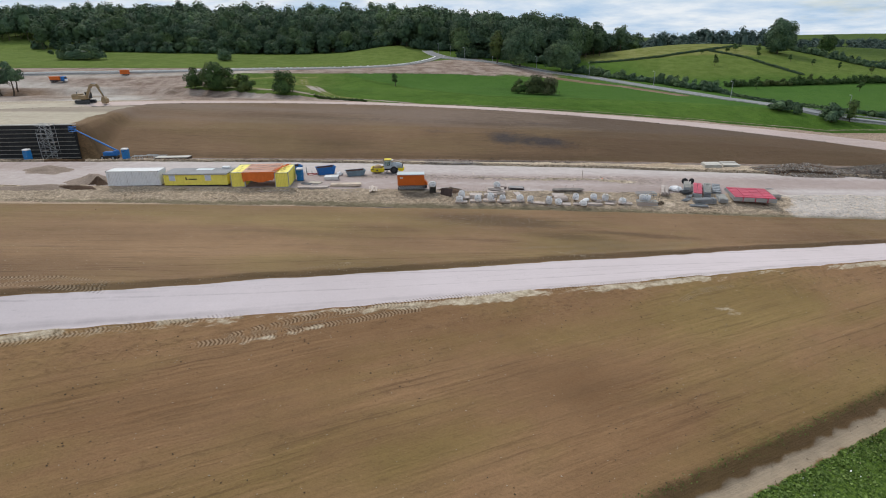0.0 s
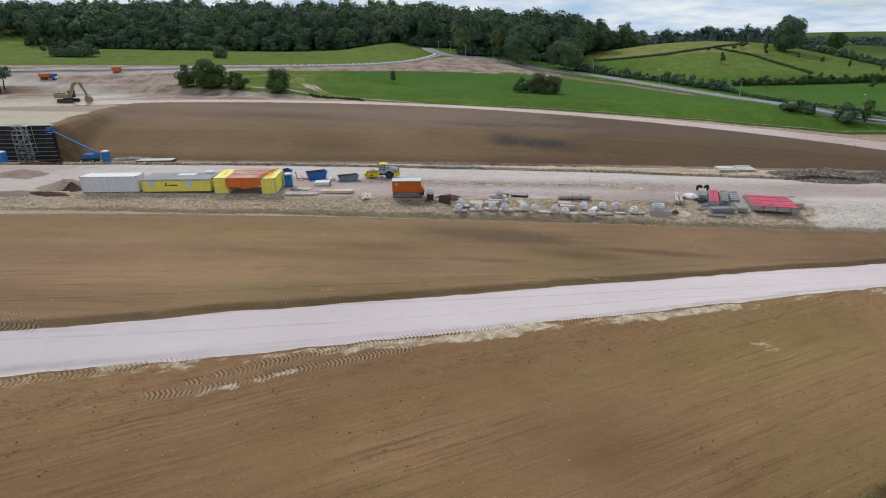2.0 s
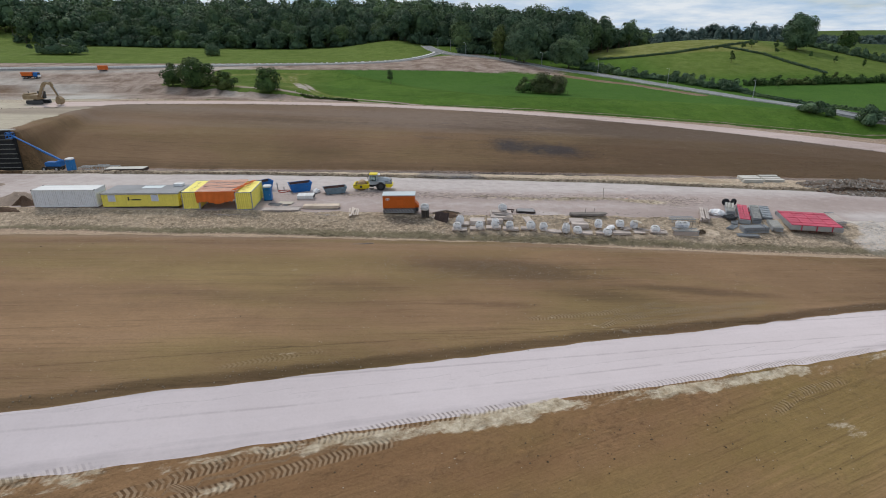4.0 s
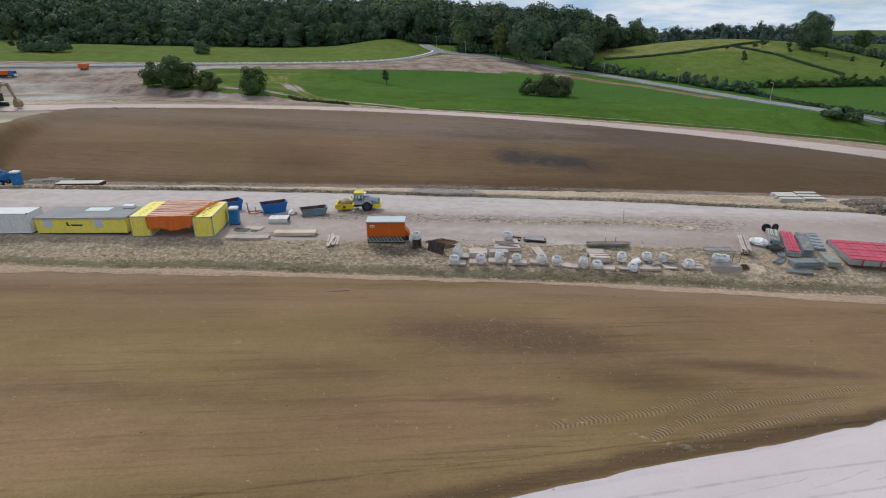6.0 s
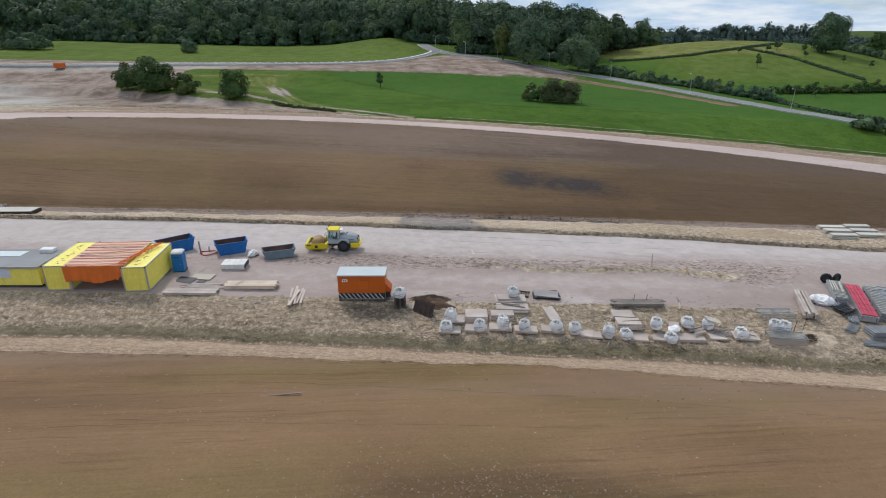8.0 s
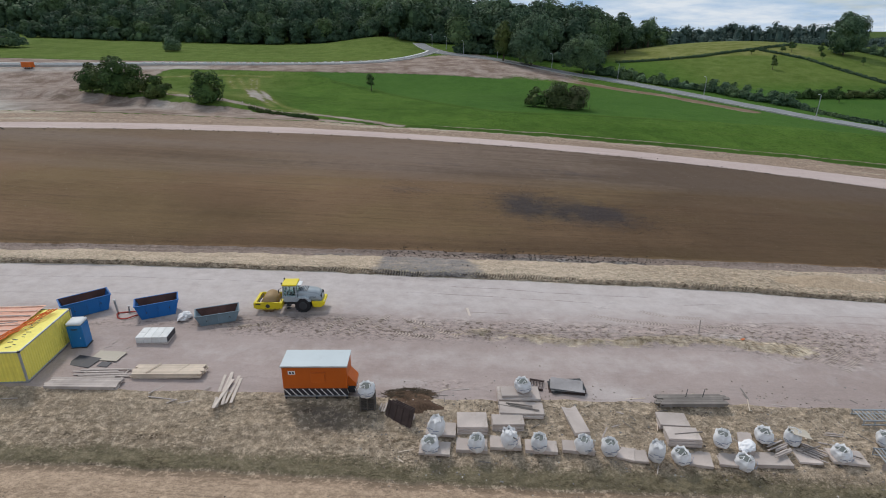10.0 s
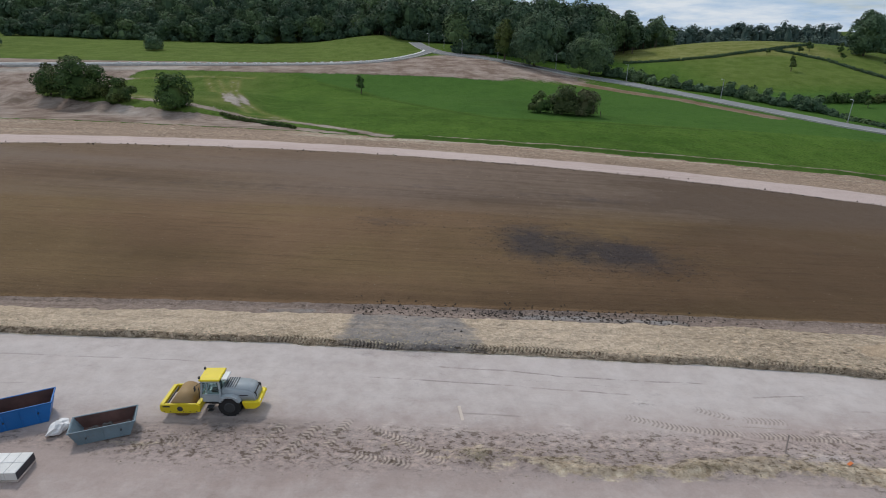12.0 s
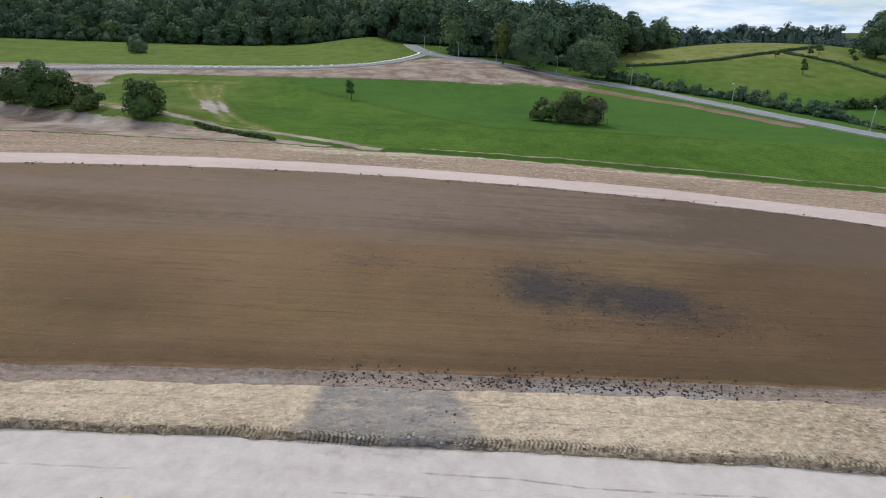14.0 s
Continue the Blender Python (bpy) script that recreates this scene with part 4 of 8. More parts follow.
sandy += row_of["soil_field"] * (0.38 * along(gx, gy, [(-15, 55.6), (-12.5, 56.9), (-9.9, 58.2)], 0.25, 0.3) + 0.4 * along(gx, gy, [(6, 66), (14, 63.5), (20, 64.5)], 0.3, 0.4))
sandy += row_of["strip"] * smooth(36, 46, gx) * (0.42 + 0.9 * fbm(gx * 0.5, gy, 3.0, 57)) * smooth(98.5, 100.5, gy)


def follow(ways, x, y, half):
    """Along, across (in half widths) and strength of the wheel prints on these ways."""
    u, v, w, best = np.zeros_like(x), np.full_like(x, 9.0), np.zeros_like(x), np.full_like(x, 1e9)
    for strength, way in ways:
        run = 0.0
        for (ax, ay), (bx, by) in zip(way[:-1], way[1:]):
            length = math.hypot(bx - ax, by - ay)
            dx, dy = (bx - ax) / length, (by - ay) / length
            t, n = (x - ax) * dx + (y - ay) * dy, (y - ay) * dx - (x - ax) * dy
            d = np.hypot(n, np.maximum(np.maximum(-t, t - length), 0))
            near = d < best
            best = np.where(near, d, best)
            u, v = np.where(near, run + t, u), np.where(near, n / half, v)
            w = np.where(near, strength * smooth(0.9, 0.2, np.maximum(-t, t - length)), w)
            run += length
    return u, np.clip(v, -3, 3), np.where(best < 2.6 * half, w, 0.0)


TREADS = [
    (1.0, [(-18.8, 44.5), (-14.1, 47.1), (-8.8, 49.5), (-1.7, 52.0), (4.0, 53.7)]), (0.9, [(-20.5, 43.2), (-15.0, 45.2), (-9.5, 47.6), (-4, 50.0)]), (0.8, [(-44, 37.8), (-36, 40.9), (-28, 43.9), (-20, 46.6)]),
    (0.7, [(9, 55.3), (16, 57.4), (24, 60.0), (34, 63.0)]), (0.7, [(22.7, 55.7), (25, 57.4), (28.7, 58.9)]), (0.75, [(-42, 48.4), (-38.8, 48.9), (-35.2, 49.6), (-31, 48.9)]), (0.75, [(-42, 46.6), (-37.4, 47.2), (-31, 47.6)]),
    (0.3, [(-14.9, 55.2), (-9.9, 57.6)]), (0.7, [(12.3, 64.3), (14.7, 66.0), (18.5, 67.8), (29.5, 71.4)]), (0.7, [(15.8, 64.8), (20.7, 66.6), (27.7, 69.2)]), (0.5, [(6.8, 64.9), (13, 66.8), (19.7, 69.9)]),
    (1.0, [(6.3, 130.1), (11.6, 129.9), (17.4, 129.6)]), (0.9, [(-12.1, 130.8), (-7.5, 130.6)]), (0.9, [(-4.8, 130.2), (-0.7, 130.1)]), (0.8, [(27.7, 129.2), (32.9, 128.6), (36.9, 128.1)]),
    (0.7, [(17.8, 121.1), (20.5, 120.2), (24.8, 119.6), (32.2, 119.2)]), (0.6, [(23.6, 122.2), (25.9, 121.3), (28.7, 121.1)]), (0.9, [(-9.4, 115.8), (-8.2, 118.8)]), (0.9, [(-7.0, 116.6), (-5.8, 118.8)]), (0.8, [(-4.4, 117.6), (-3.6, 119.5)]),
    (0.9, [(-2.0, 116.4), (0.7, 115.8)]), (0.9, [(-1.5, 119.0), (0.7, 117.9), (3.1, 116.2)]), (0.6, [(-17, 116.7), (-14, 118)]), (0.9, [(36.0, 113.5), (39, 116.2)]), (0.9, [(37.3, 113.2), (39.6, 115.2)]), (0.9, [(38.4, 112.3), (40.2, 114)]), (0.8, [(34.4, 114.7), (37, 116.3)]),
]
GROOVES = [
    (1.0, [(3.6, 127.3), (8.7, 127.0), (13.6, 126.3), (19, 126.0), (24.4, 125.9)]), (1.0, [(-2, 125.5), (3.6, 125.2), (8.5, 124.9), (13.2, 124.4), (17.9, 124.1)]), (0.9, [(28.9, 124.1), (33.8, 124.6)]), (0.7, [(5.3, 121.2), (8.7, 121)]),
    (0.5, [(-60, 121.5), (-45, 123), (-30, 123.5)]), (0.6, [(-52, 126.8), (-34, 127.6), (-16, 127.2)]), (0.6, [(34, 120.4), (44, 121), (60, 119.5)]), (0.5, [(36, 122.6), (48, 122.4), (64, 120.5)]), (0.8, [(-18, 116.2), (-15, 117.4), (-11.5, 118.4)]), (0.8, [(-14.5, 116.2), (-11, 117.2)]),
    (0.8, [(6, 135.2), (14, 134.6), (26, 133.8), (38, 132.6)]), (0.7, [(9, 132.8), (18, 132.2)]), (0.6, [(-40, 134.6), (-24, 135.6), (-10, 135.2)]),
    (0.45, [(-70, 37.0), (-40, 44.3), (-10, 52.2), (20, 60.6), (50, 67.2)]), (0.7, [(-70, 41.9), (-40, 50.2), (-10, 58.5), (20, 65.6), (50, 72.5)]), (0.5, [(-70, 38.8), (-40, 46.5), (-10, 54.7), (20, 62.4), (50, 69)]),
    (0.6, [(-40, 87), (-10, 89), (20, 87), (44, 83)]), (0.5, [(-50, 78), (-20, 81.5), (10, 82)]),
]
tread_u, tread_v, tread_w = follow(TREADS, gx, gy, 0.38)
_, groove_v, groove_w = follow(GROOVES, gx, gy, 0.5)

me = bpy.data.meshes.new("ground")
nr, nc = gx.shape
idx = np.arange(nr * nc).reshape(nr, nc)
quads = np.stack([idx[:-1, :-1], idx[:-1, 1:], idx[1:, 1:], idx[1:, :-1]], -1).reshape(-1, 4)
me.vertices.add(nr * nc)
me.vertices.foreach_set("co", np.stack([gx, gy, gz], -1).ravel())
me.loops.add(quads.size)
me.loops.foreach_set("vertex_index", quads.ravel())
me.polygons.add(len(quads))
me.polygons.foreach_set("loop_start", np.arange(0, quads.size, 4))
me.polygons.foreach_set("loop_total", np.full(len(quads), 4))
slots = ["soil_near", "soil_field", "soil_slope", "gravel", "strip", "bank", "yard", "sand", "drain", "rim", "verge", "meadow"]
for s in slots:
    me.materials.append(M[s])
slot = np.repeat([slots.index(n) for n in row_m], nc - 1)
slot = np.where((np.repeat([n in ("drain", "sand") for n in row_m], nc - 1)) & (np.tile(cols[:-1], len(row_m)) < -83.5) & (np.tile(cols[:-1], len(row_m)) > -92), slots.index("soil_slope"), slot)
me.polygons.foreach_set("material_index", slot.astype(np.int32))
me.update()
me.shade_smooth()
for name, values in (("stain_shade", stain_shade), ("pale", pale), ("weed", weed), ("wet", wet), ("damp_shade", damp_shade), ("faded", faded), ("rut", rut), ("bare", bare * far_rows), ("dry_haze", dry_haze), ("lush", corner + deep_grass), ("sandy", sandy), ("tread_w", tread_w), ("groove_w", groove_w)):
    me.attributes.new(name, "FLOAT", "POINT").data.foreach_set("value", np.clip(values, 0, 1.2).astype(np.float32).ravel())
for name, values in (("tread_u", tread_u), ("tread_v", tread_v), ("groove_v", groove_v)):
    me.attributes.new(name, "FLOAT", "POINT").data.foreach_set("value", values.astype(np.float32).ravel())
tagged(new("ground", me), "graded brown earth slopes, pale gravel tracks and green meadows", "ground", kind="structure")


rise_y = np.maximum.accumulate(gy, axis=0)


def ground_at(x, y):
    """Height of the finished ground sheet."""
    i = min(max(int(np.searchsorted(cols, x)), 1), len(cols) - 1)
    t = (x - cols[i - 1]) / (cols[i] - cols[i - 1])
    return float((1 - t) * np.interp(y, rise_y[:, i - 1], gz[:, i - 1]) + t * np.interp(y, rise_y[:, i], gz[:, i]))


def ribbon(name, material, way, half, lift, label, thick=0.12, step=3.0, offset=0.0):
    """A made road or kerb: a strip of that half width laid over the land along a way."""
    pts = [Vector(p) for p in way]
    fine = []
    for i in range(len(pts) - 1):
        p0, p1, p2, p3 = pts[max(i - 1, 0)], pts[i], pts[i + 1], pts[min(i + 2, len(pts) - 1)]
        n = max(2, int((p2 - p1).length / step))
        for k in range(n):
            t = k / n
            fine.append(0.5 * (2 * p1 + (p2 - p0) * t + (2 * p0 - 5 * p1 + 4 * p2 - p3) * t * t + (3 * p1 - p0 - 3 * p2 + p3) * t ** 3))
    fine.append(pts[-1])
    verts, faces = [], []
    for i, p in enumerate(fine):
        d = (fine[min(i + 1, len(fine) - 1)] - fine[max(i - 1, 0)]).normalized()
        side = Vector((-d.y, d.x))
        c = p + side * offset
        z = ground_at(c.x, c.y) + lift
        for s, dz in ((-half, -thick), (-half, 0), (half, 0), (half, -thick)):
            q = c + side * s
            verts.append((q.x, q.y, z + dz))
        if i:
            a, b = 4 * (i - 1), 4 * i
            faces += [(a + k, b + k, b + k + 1, a + k + 1) for k in range(3)]
    ob = new(name, mesh_from(name, verts, faces, material))
    return tagged(ob, label, "road", kind="structure")


MAIN_ROAD = [(330, 128), (230, 172), (178, 196), (155, 206.5), (143, 211.5), (133.5, 220), (126.5, 236), (117.5, 252), (100, 290), (77, 326), (53, 340.5), (30, 352), (12, 361), (2, 373), (-5, 391), (-9.5, 404), (-12.5, 415)]
NEW_ROAD = [(-330, 300), (-230, 308), (-160, 313), (-118, 318), (-58, 323), (-29, 337), (-14, 356), (-5, 376), (-3.5, 386)]
ribbon("road_main", "asphalt", MAIN_ROAD, 3.3, 0.35, "grey asphalt country road with pale edges", 0.5)
ribbon("kerb_main_near", "kerb_old", MAIN_ROAD, 0.22, 0.42, "pale concrete road edge strip", 0.5, offset=3.4)
ribbon("kerb_main_far", "kerb_old", MAIN_ROAD, 0.22, 0.42, "pale concrete road edge strip", 0.5, offset=-3.4)
ribbon("road_new", "asphalt", NEW_ROAD, 2.6, 0.25, "new grey road under construction", 0.4)
ribbon("kerb_new_near", "kerb_old", NEW_ROAD, 0.35, 0.42, "new white concrete kerb", 0.5, offset=-2.9)
ribbon("kerb_new_far", "kerb", NEW_ROAD, 0.6, 0.50, "new white concrete kerb", 0.6, offset=3.0)

# ---- trees, hedges, woods ----------------------------------------------------
rng = np.random.default_rng(4)


def foliage(points, normals, size, rg):
    """Leaf sprays: one small tilted quad at each point."""
    n = len(points)
    out = normals + rg.normal(0, 0.42, (n, 3))
    out /= np.linalg.norm(out, axis=1, keepdims=True) + 1e-9
    a = np.cross(out, rg.normal(0, 1, (n, 3)))
    a /= np.linalg.norm(a, axis=1, keepdims=True) + 1e-9
    b = np.cross(out, a)
    s = size * rg.uniform(0.55, 1.3, (n, 1))
    quad = np.stack([points - a * s * 0.5, points - b * s * 0.42 + out * s * 0.12, points + a * s * 0.5, points + b * s * 0.42 + out * s * 0.12], 1)
    return quad.reshape(-1, 3)


def ball_quads(steps=2):
    """A rounded lump of quads, the twig-filled inside of a bough."""
    g = np.linspace(-1, 1, steps + 1)
    quads = []
    for axis in range(3):
        for side in (-1.0, 1.0):
            for i in range(steps):
                for j in range(steps):
                    for u, v in ((g[i], g[j]), (g[i + 1], g[j]), (g[i + 1], g[j + 1]), (g[i], g[j + 1])):
                        q = np.zeros(3)
                        q[axis], q[(axis + 1) % 3], q[(axis + 2) % 3] = side, u, v
                        quads.append(q / np.linalg.norm(q))
    return np.array(quads)


BALL = ball_quads()


def crown_leaves(rx, ry, high, count, lumps, rg, size, low=0.0, belly=0.38, fat=1.0):
    """Quads of a crown: a rounded body with bulging boughs, covered with leaf sprays."""
    d = rg.normal(0, 1, (lumps, 3))
    d /= (np.abs(d) ** 2.2).sum(1, keepdims=True) ** (1 / 2.2)
    d *= rg.uniform(0.55, 1.0, (lumps, 1)) ** 0.5
    rm = min(rx, ry, high * 0.5)
    r = rm * fat * rg.uniform(0.30, 0.50, lumps)
    c = np.stack([d[:, 0] * (rx - r * 0.85), d[:, 1] * (ry - r * 0.85), np.zeros(lumps)], -1)
    up, down = high * (1 - belly) - r * 0.9, high * (belly - low) - r * 0.5
    mid = np.array((0.0, 0.0, high * belly))
    c[:, 2] = mid[2] + np.where(d[:, 2] > 0, d[:, 2] * np.maximum(up, 0.1), d[:, 2] * np.maximum(down, 0.02))
    body = np.array((rx * 0.50, ry * 0.50, high * (1 - belly) * 0.55))
    count, size = int(count * 1.35), size * 1.18
    k = rg.choice(lumps, count, p=r * r / (r * r).sum())
    o = rg.normal(0, 1, (count, 3))
    o /= np.linalg.norm(o, axis=1, keepdims=True)
    o[:, 2] = np.where(o[:, 2] < -0.5, -o[:, 2], o[:, 2])
    p = c[k] + o * (r[k] * rg.uniform(0.78, 1.14, count))[:, None]
    gap = np.linalg.norm(p[:, None, :] - c[None], axis=2) / r[None]
    gap[np.arange(count), k] = 9.0
    inside = (((p - mid) / body) ** 2).sum(1)
    keep = (gap.min(1) > 0.70) & (inside > 0.8) & (p[:, 2] > high * low * 0.6)
    out = (p - mid) / (body + 1e-6)
    out /= np.linalg.norm(out, axis=1, keepdims=True) + 1e-9
    core = (c[:, None, :] + BALL[None] * (r * 0.55)[:, None, None]).reshape(-1, 3)
    inner = BALL * (body * (1, 1, 1)) + mid
    inner[:, 2] = np.where(inner[:, 2] < mid[2], mid[2] + (inner[:, 2] - mid[2]) * min(1.0, (belly - low) / (1 - belly) / 0.72), inner[:, 2])
    return np.concatenate([core, inner, foliage(p[keep], 0.55 * o[keep] + 0.55 * out[keep] + (0, 0, 0.2), size, rg)])


def leaf_mesh(name, verts, material, tone=None):
    n = len(verts)
    me = bpy.data.meshes.new(name)
    me.vertices.add(n)
    me.vertices.foreach_set("co", verts.astype(np.float32).ravel())
    me.loops.add(n)
    me.loops.foreach_set("vertex_index", np.arange(n, dtype=np.int32))
    me.polygons.add(n // 4)
    me.polygons.foreach_set("loop_start", np.arange(0, n, 4, dtype=np.int32))
    me.polygons.foreach_set("loop_total", np.full(n // 4, 4, dtype=np.int32))
    me.update()
    me.materials.append(M[material])
    if tone is not None:
        me.attributes.new("tone", "FLOAT", "FACE").data.foreach_set("value", tone.astype(np.float32))
    return me


def trunk_part(parent, height, r, rg, limbs=6, reach=0.5):
    bm = bmesh.new()
    p, lean = Vector((0, 0, -0.3)), Vector((rg.normal(0, 0.04), rg.normal(0, 0.04), 1))
    steps = 5
    for k in range(steps):
        q = p + lean * (height / steps) + Vector((rg.normal(0, 0.02), rg.normal(0, 0.02), 0)) * height
        rod(bm, p, q, r * (1 - k / (steps + 1)), r * (1 - (k + 1) / (steps + 1)), 7)
        p = q
    for k in range(limbs):
        t = rg.uniform(0.35, 0.9)
        a = rg.uniform(0, 6.283)
        start = lean * (height * t)
        tip = start + Vector((math.cos(a), math.sin(a), 0.8)) * (reach * height * rg.uniform(0.3, 0.6))
        rod(bm, start, tip, r * 0.45 * (1.1 - t), r * 0.08, 5)
    return part("trunk", bm, "bark", parent)


def tree(name, label, x, y, height, wide, low=0.18, leaf="leaf", count=1800, size=0.5, seed=0, lumps=16, deep=None, group="", category="tree", belly=0.42, fat=1.0):
    rg = np.random.default_rng(seed + 100)
    ob = thing(name, label, category, x, y, 0, group)
    trunk_part(ob, height * 0.62, 0.022 * height + 0.05, rg, 6, 0.35)
    crown = new("crown", leaf_mesh("crown", crown_leaves(wide / 2, (deep or wide) / 2, height, count, lumps, rg, size, low, belly, fat), leaf))
    crown.parent = ob
    return ob


# woodland behind the meadow and round the end of the country road: one mass of crowns and trunks
wood_leaves, wood_tone, wood_trunks = [], [], bmesh.new()
spots = []
for x0, x1, y0, y1, gap, h0, h1 in ((-440, -262, 520, 640, 13.0, 20, 27), (-330, -255, 476, 520, 11.0, 20, 26), (-262, -22, 446, 455, 7.5, 8, 17), (-262, -22, 455, 464, 8.2, 15, 23), (-262, -22, 464, 482, 9.0, 21, 29), (-262, 6, 482, 520, 10.5, 24, 30), (-262, 60, 520, 600, 13.5, 20, 27),
                                    (-30, 14, 430, 478, 7.5, 20, 26), (8, 44, 372, 400, 6.6, 19, 25), (44, 84, 378, 408, 7.2, 20, 26), (14, 92, 404, 470, 9.0, 21, 27), (84, 100, 400, 440, 7.5, 16, 21), (98, 124, 425, 480, 8.0, 12, 17), (60, 150, 480, 560, 11.0, 14, 20)):
    for gx_ in np.arange(x0, x1, gap):
        for gy_ in np.arange(y0, y1, gap):
            spots.append((gx_ + rng.uniform(0, gap), gy_ + rng.uniform(0, gap), rng.uniform(h0, h1), gap))
for x, y, h, gap in spots:
    if -24 < x < 6 and y < 428:
        continue
    w = max(gap * rng.uniform(1.2, 1.7), h * rng.uniform(0.55, 0.80))
    h *= rng.uniform(0.78, 1.16)
    z = ground_at(x, y)
    front = y < 480
    wood_leaves.append(crown_leaves(w / 2, w / 2, h, 1050 if front else 300, 15 if front else 9, rng, 0.95 if front else 1.6, 0.12, 0.58, 1.15) + (x, y, z))
    pick = rng.uniform()
    wood_tone.append(np.full(len(wood_leaves[-1]) // 4, rng.uniform(0, 0.4) if pick < 0.62 else 0.0 if pick < 0.78 else rng.uniform(0.62, 0.98)))
    rod(wood_trunks, (x, y, z - 0.5), (x, y, z + h * 0.5), 0.3, 0.12, 6)
for x0, x1, y0, n in ((-262, -22, 444, 70), (-330, -262, 478, 30), (8, 44, 370, 26), (44, 84, 372, 24), (-22, 10, 427, 34)):  # undergrowth along the front edge
    for _ in range(n):
        x = rng.uniform(x0, x1)
        y = y0 + 2.5 * math.sin(x * 0.07) + rng.uniform(-2, 4)
        r = rng.uniform(4.0, 9.0)
        wood_leaves.append(crown_leaves(r * 0.62, r * 0.55, r, 300, 8, rng, 0.75, 0.0, 0.25) + (x, y, ground_at(x, y)))
        wood_tone.append(np.full(len(wood_leaves[-1]) // 4, rng.uniform(0.1, 0.5)))
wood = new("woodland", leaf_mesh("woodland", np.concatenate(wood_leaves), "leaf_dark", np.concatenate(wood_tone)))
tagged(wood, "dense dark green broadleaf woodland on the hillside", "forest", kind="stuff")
part("trunk", wood_trunks, "bark", wood)

# far lines of trees towards the horizon
hazed_far_leaves = []
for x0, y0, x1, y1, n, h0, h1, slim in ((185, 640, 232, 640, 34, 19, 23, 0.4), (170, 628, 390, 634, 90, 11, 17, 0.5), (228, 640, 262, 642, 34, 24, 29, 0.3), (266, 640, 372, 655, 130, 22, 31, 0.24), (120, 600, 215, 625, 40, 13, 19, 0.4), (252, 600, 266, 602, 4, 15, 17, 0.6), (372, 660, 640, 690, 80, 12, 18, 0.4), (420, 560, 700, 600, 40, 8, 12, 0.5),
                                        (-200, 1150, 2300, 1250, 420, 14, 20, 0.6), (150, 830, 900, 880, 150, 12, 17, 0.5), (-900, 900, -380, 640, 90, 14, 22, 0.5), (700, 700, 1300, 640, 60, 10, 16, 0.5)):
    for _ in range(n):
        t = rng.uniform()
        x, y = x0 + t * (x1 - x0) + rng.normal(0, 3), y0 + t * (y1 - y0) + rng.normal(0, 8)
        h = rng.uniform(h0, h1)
        hazed_far_leaves.append(crown_leaves(h * slim * 0.95, h * slim * 0.95, h, 120 if y < 800 else 50, 7, rng, 1.5 if y < 800 else 2.4, 0.0, 0.45, 1.2) + (x, y, ground_at(x, y)))
tagged(new("distant_trees", leaf_mesh("distant_trees", np.concatenate(hazed_far_leaves), "leaf_far_hazed")), "distant rows of trees on the horizon", "trees", kind="stuff")

tree("tree", "tall dark green oak by the country road", 43.5, 346, 22.7, 23.5, 0.02, "leaf_dark", 11000, 0.62, 1, 34)
tree("tree", "slim light green tree beside the oak", 30.5, 350, 20, 9.8, 0.06, "leaf", 2200, 0.6, 2, 18)
tree("tree", "round dark green tree by the roadside", 67.3, 342, 17.6, 21.5, 0.0, "leaf_dark", 9500, 0.58, 3, 30)
tree("tree", "large dark tree alone on the hill pasture", 208.9, 374.1, 21.5, 18.5, 0.02, "leaf_dark", 10000, 0.75, 4, 34)
tree("tree", "smaller round tree on the hill hedge", 262, 408, 12, 13, 0.05, "leaf", 2000, 0.8, 5)
tree("tree", "young tree standing alone in the meadow", -24.3, 279, 6.6, 3.4, 0.28, "leaf", 520, 0.35, 6, 9)
tree("shrub", "large dark green shrub above the stripped bank", -104.5, 244, 9.2, 8.5, 0.0, "leaf", 2400, 0.42, 7, 16, category="shrub", belly=0.24)
tree("shrub", "large dark green shrub above the stripped bank", -93.5, 240, 11.0, 14.5, 0.0, "leaf", 7500, 0.42, 8, 26, category="shrub", belly=0.24)
tree("shrub", "low round green shrub beside larger shrubs", -81, 235, 6.4, 9.2, 0.0, "leaf", 2600, 0.40, 9, 16, category="shrub", belly=0.24)
tree("shrub", "rounded green tree at the edge of the track", -63.2, 227.5, 8.9, 10.0, 0.0, "leaf", 3800, 0.38, 10, 22, category="shrub", belly=0.24)
tree("shrub", "single dark round bush on the hillside meadow", -143.5, 385, 9.3, 10.6, 0.0, "leaf_dark", 2000, 0.6, 11, category="shrub", belly=0.24)
tree("thicket", "wide low dark thicket on the hillside meadow", -236, 382, 9.5, 39, 0.0, "leaf_dark", 5000, 0.75, 12, 40, 12, category="shrub", belly=0.24)
tree("bramble_clump", "mixed green and brown bramble clump in the meadow", 36.0, 243, 8.2, 10.0, 0.0, "leaf_mixed", 3400, 0.36, 13, 22, 8, category="shrub", belly=0.24)
tree("bramble_clump", "dark brownish bramble clump in the meadow", 42.2, 241.5, 8.0, 9.0, 0.0, "leaf_mixed", 3200, 0.36, 14, 20, 8, category="shrub", belly=0.24)
tree("bramble_clump", "low green bush at the end of the brambles", 30.3, 244, 6.2, 7.0, 0.0, "leaf", 2000, 0.36, 15, 14, category="shrub", belly=0.24)
tree("shrub", "dark roadside bush by the asphalt road", 124.0, 217, 5.4, 8.5, 0.0, "leaf_dark", 1500, 0.45, 16, 14, category="shrub", belly=0.24)
tree("shrub", "small dark roadside bush", 128.5, 213.5, 3.4, 4.2, 0.0, "leaf_dark", 700, 0.4, 17, 9, category="shrub", belly=0.24)
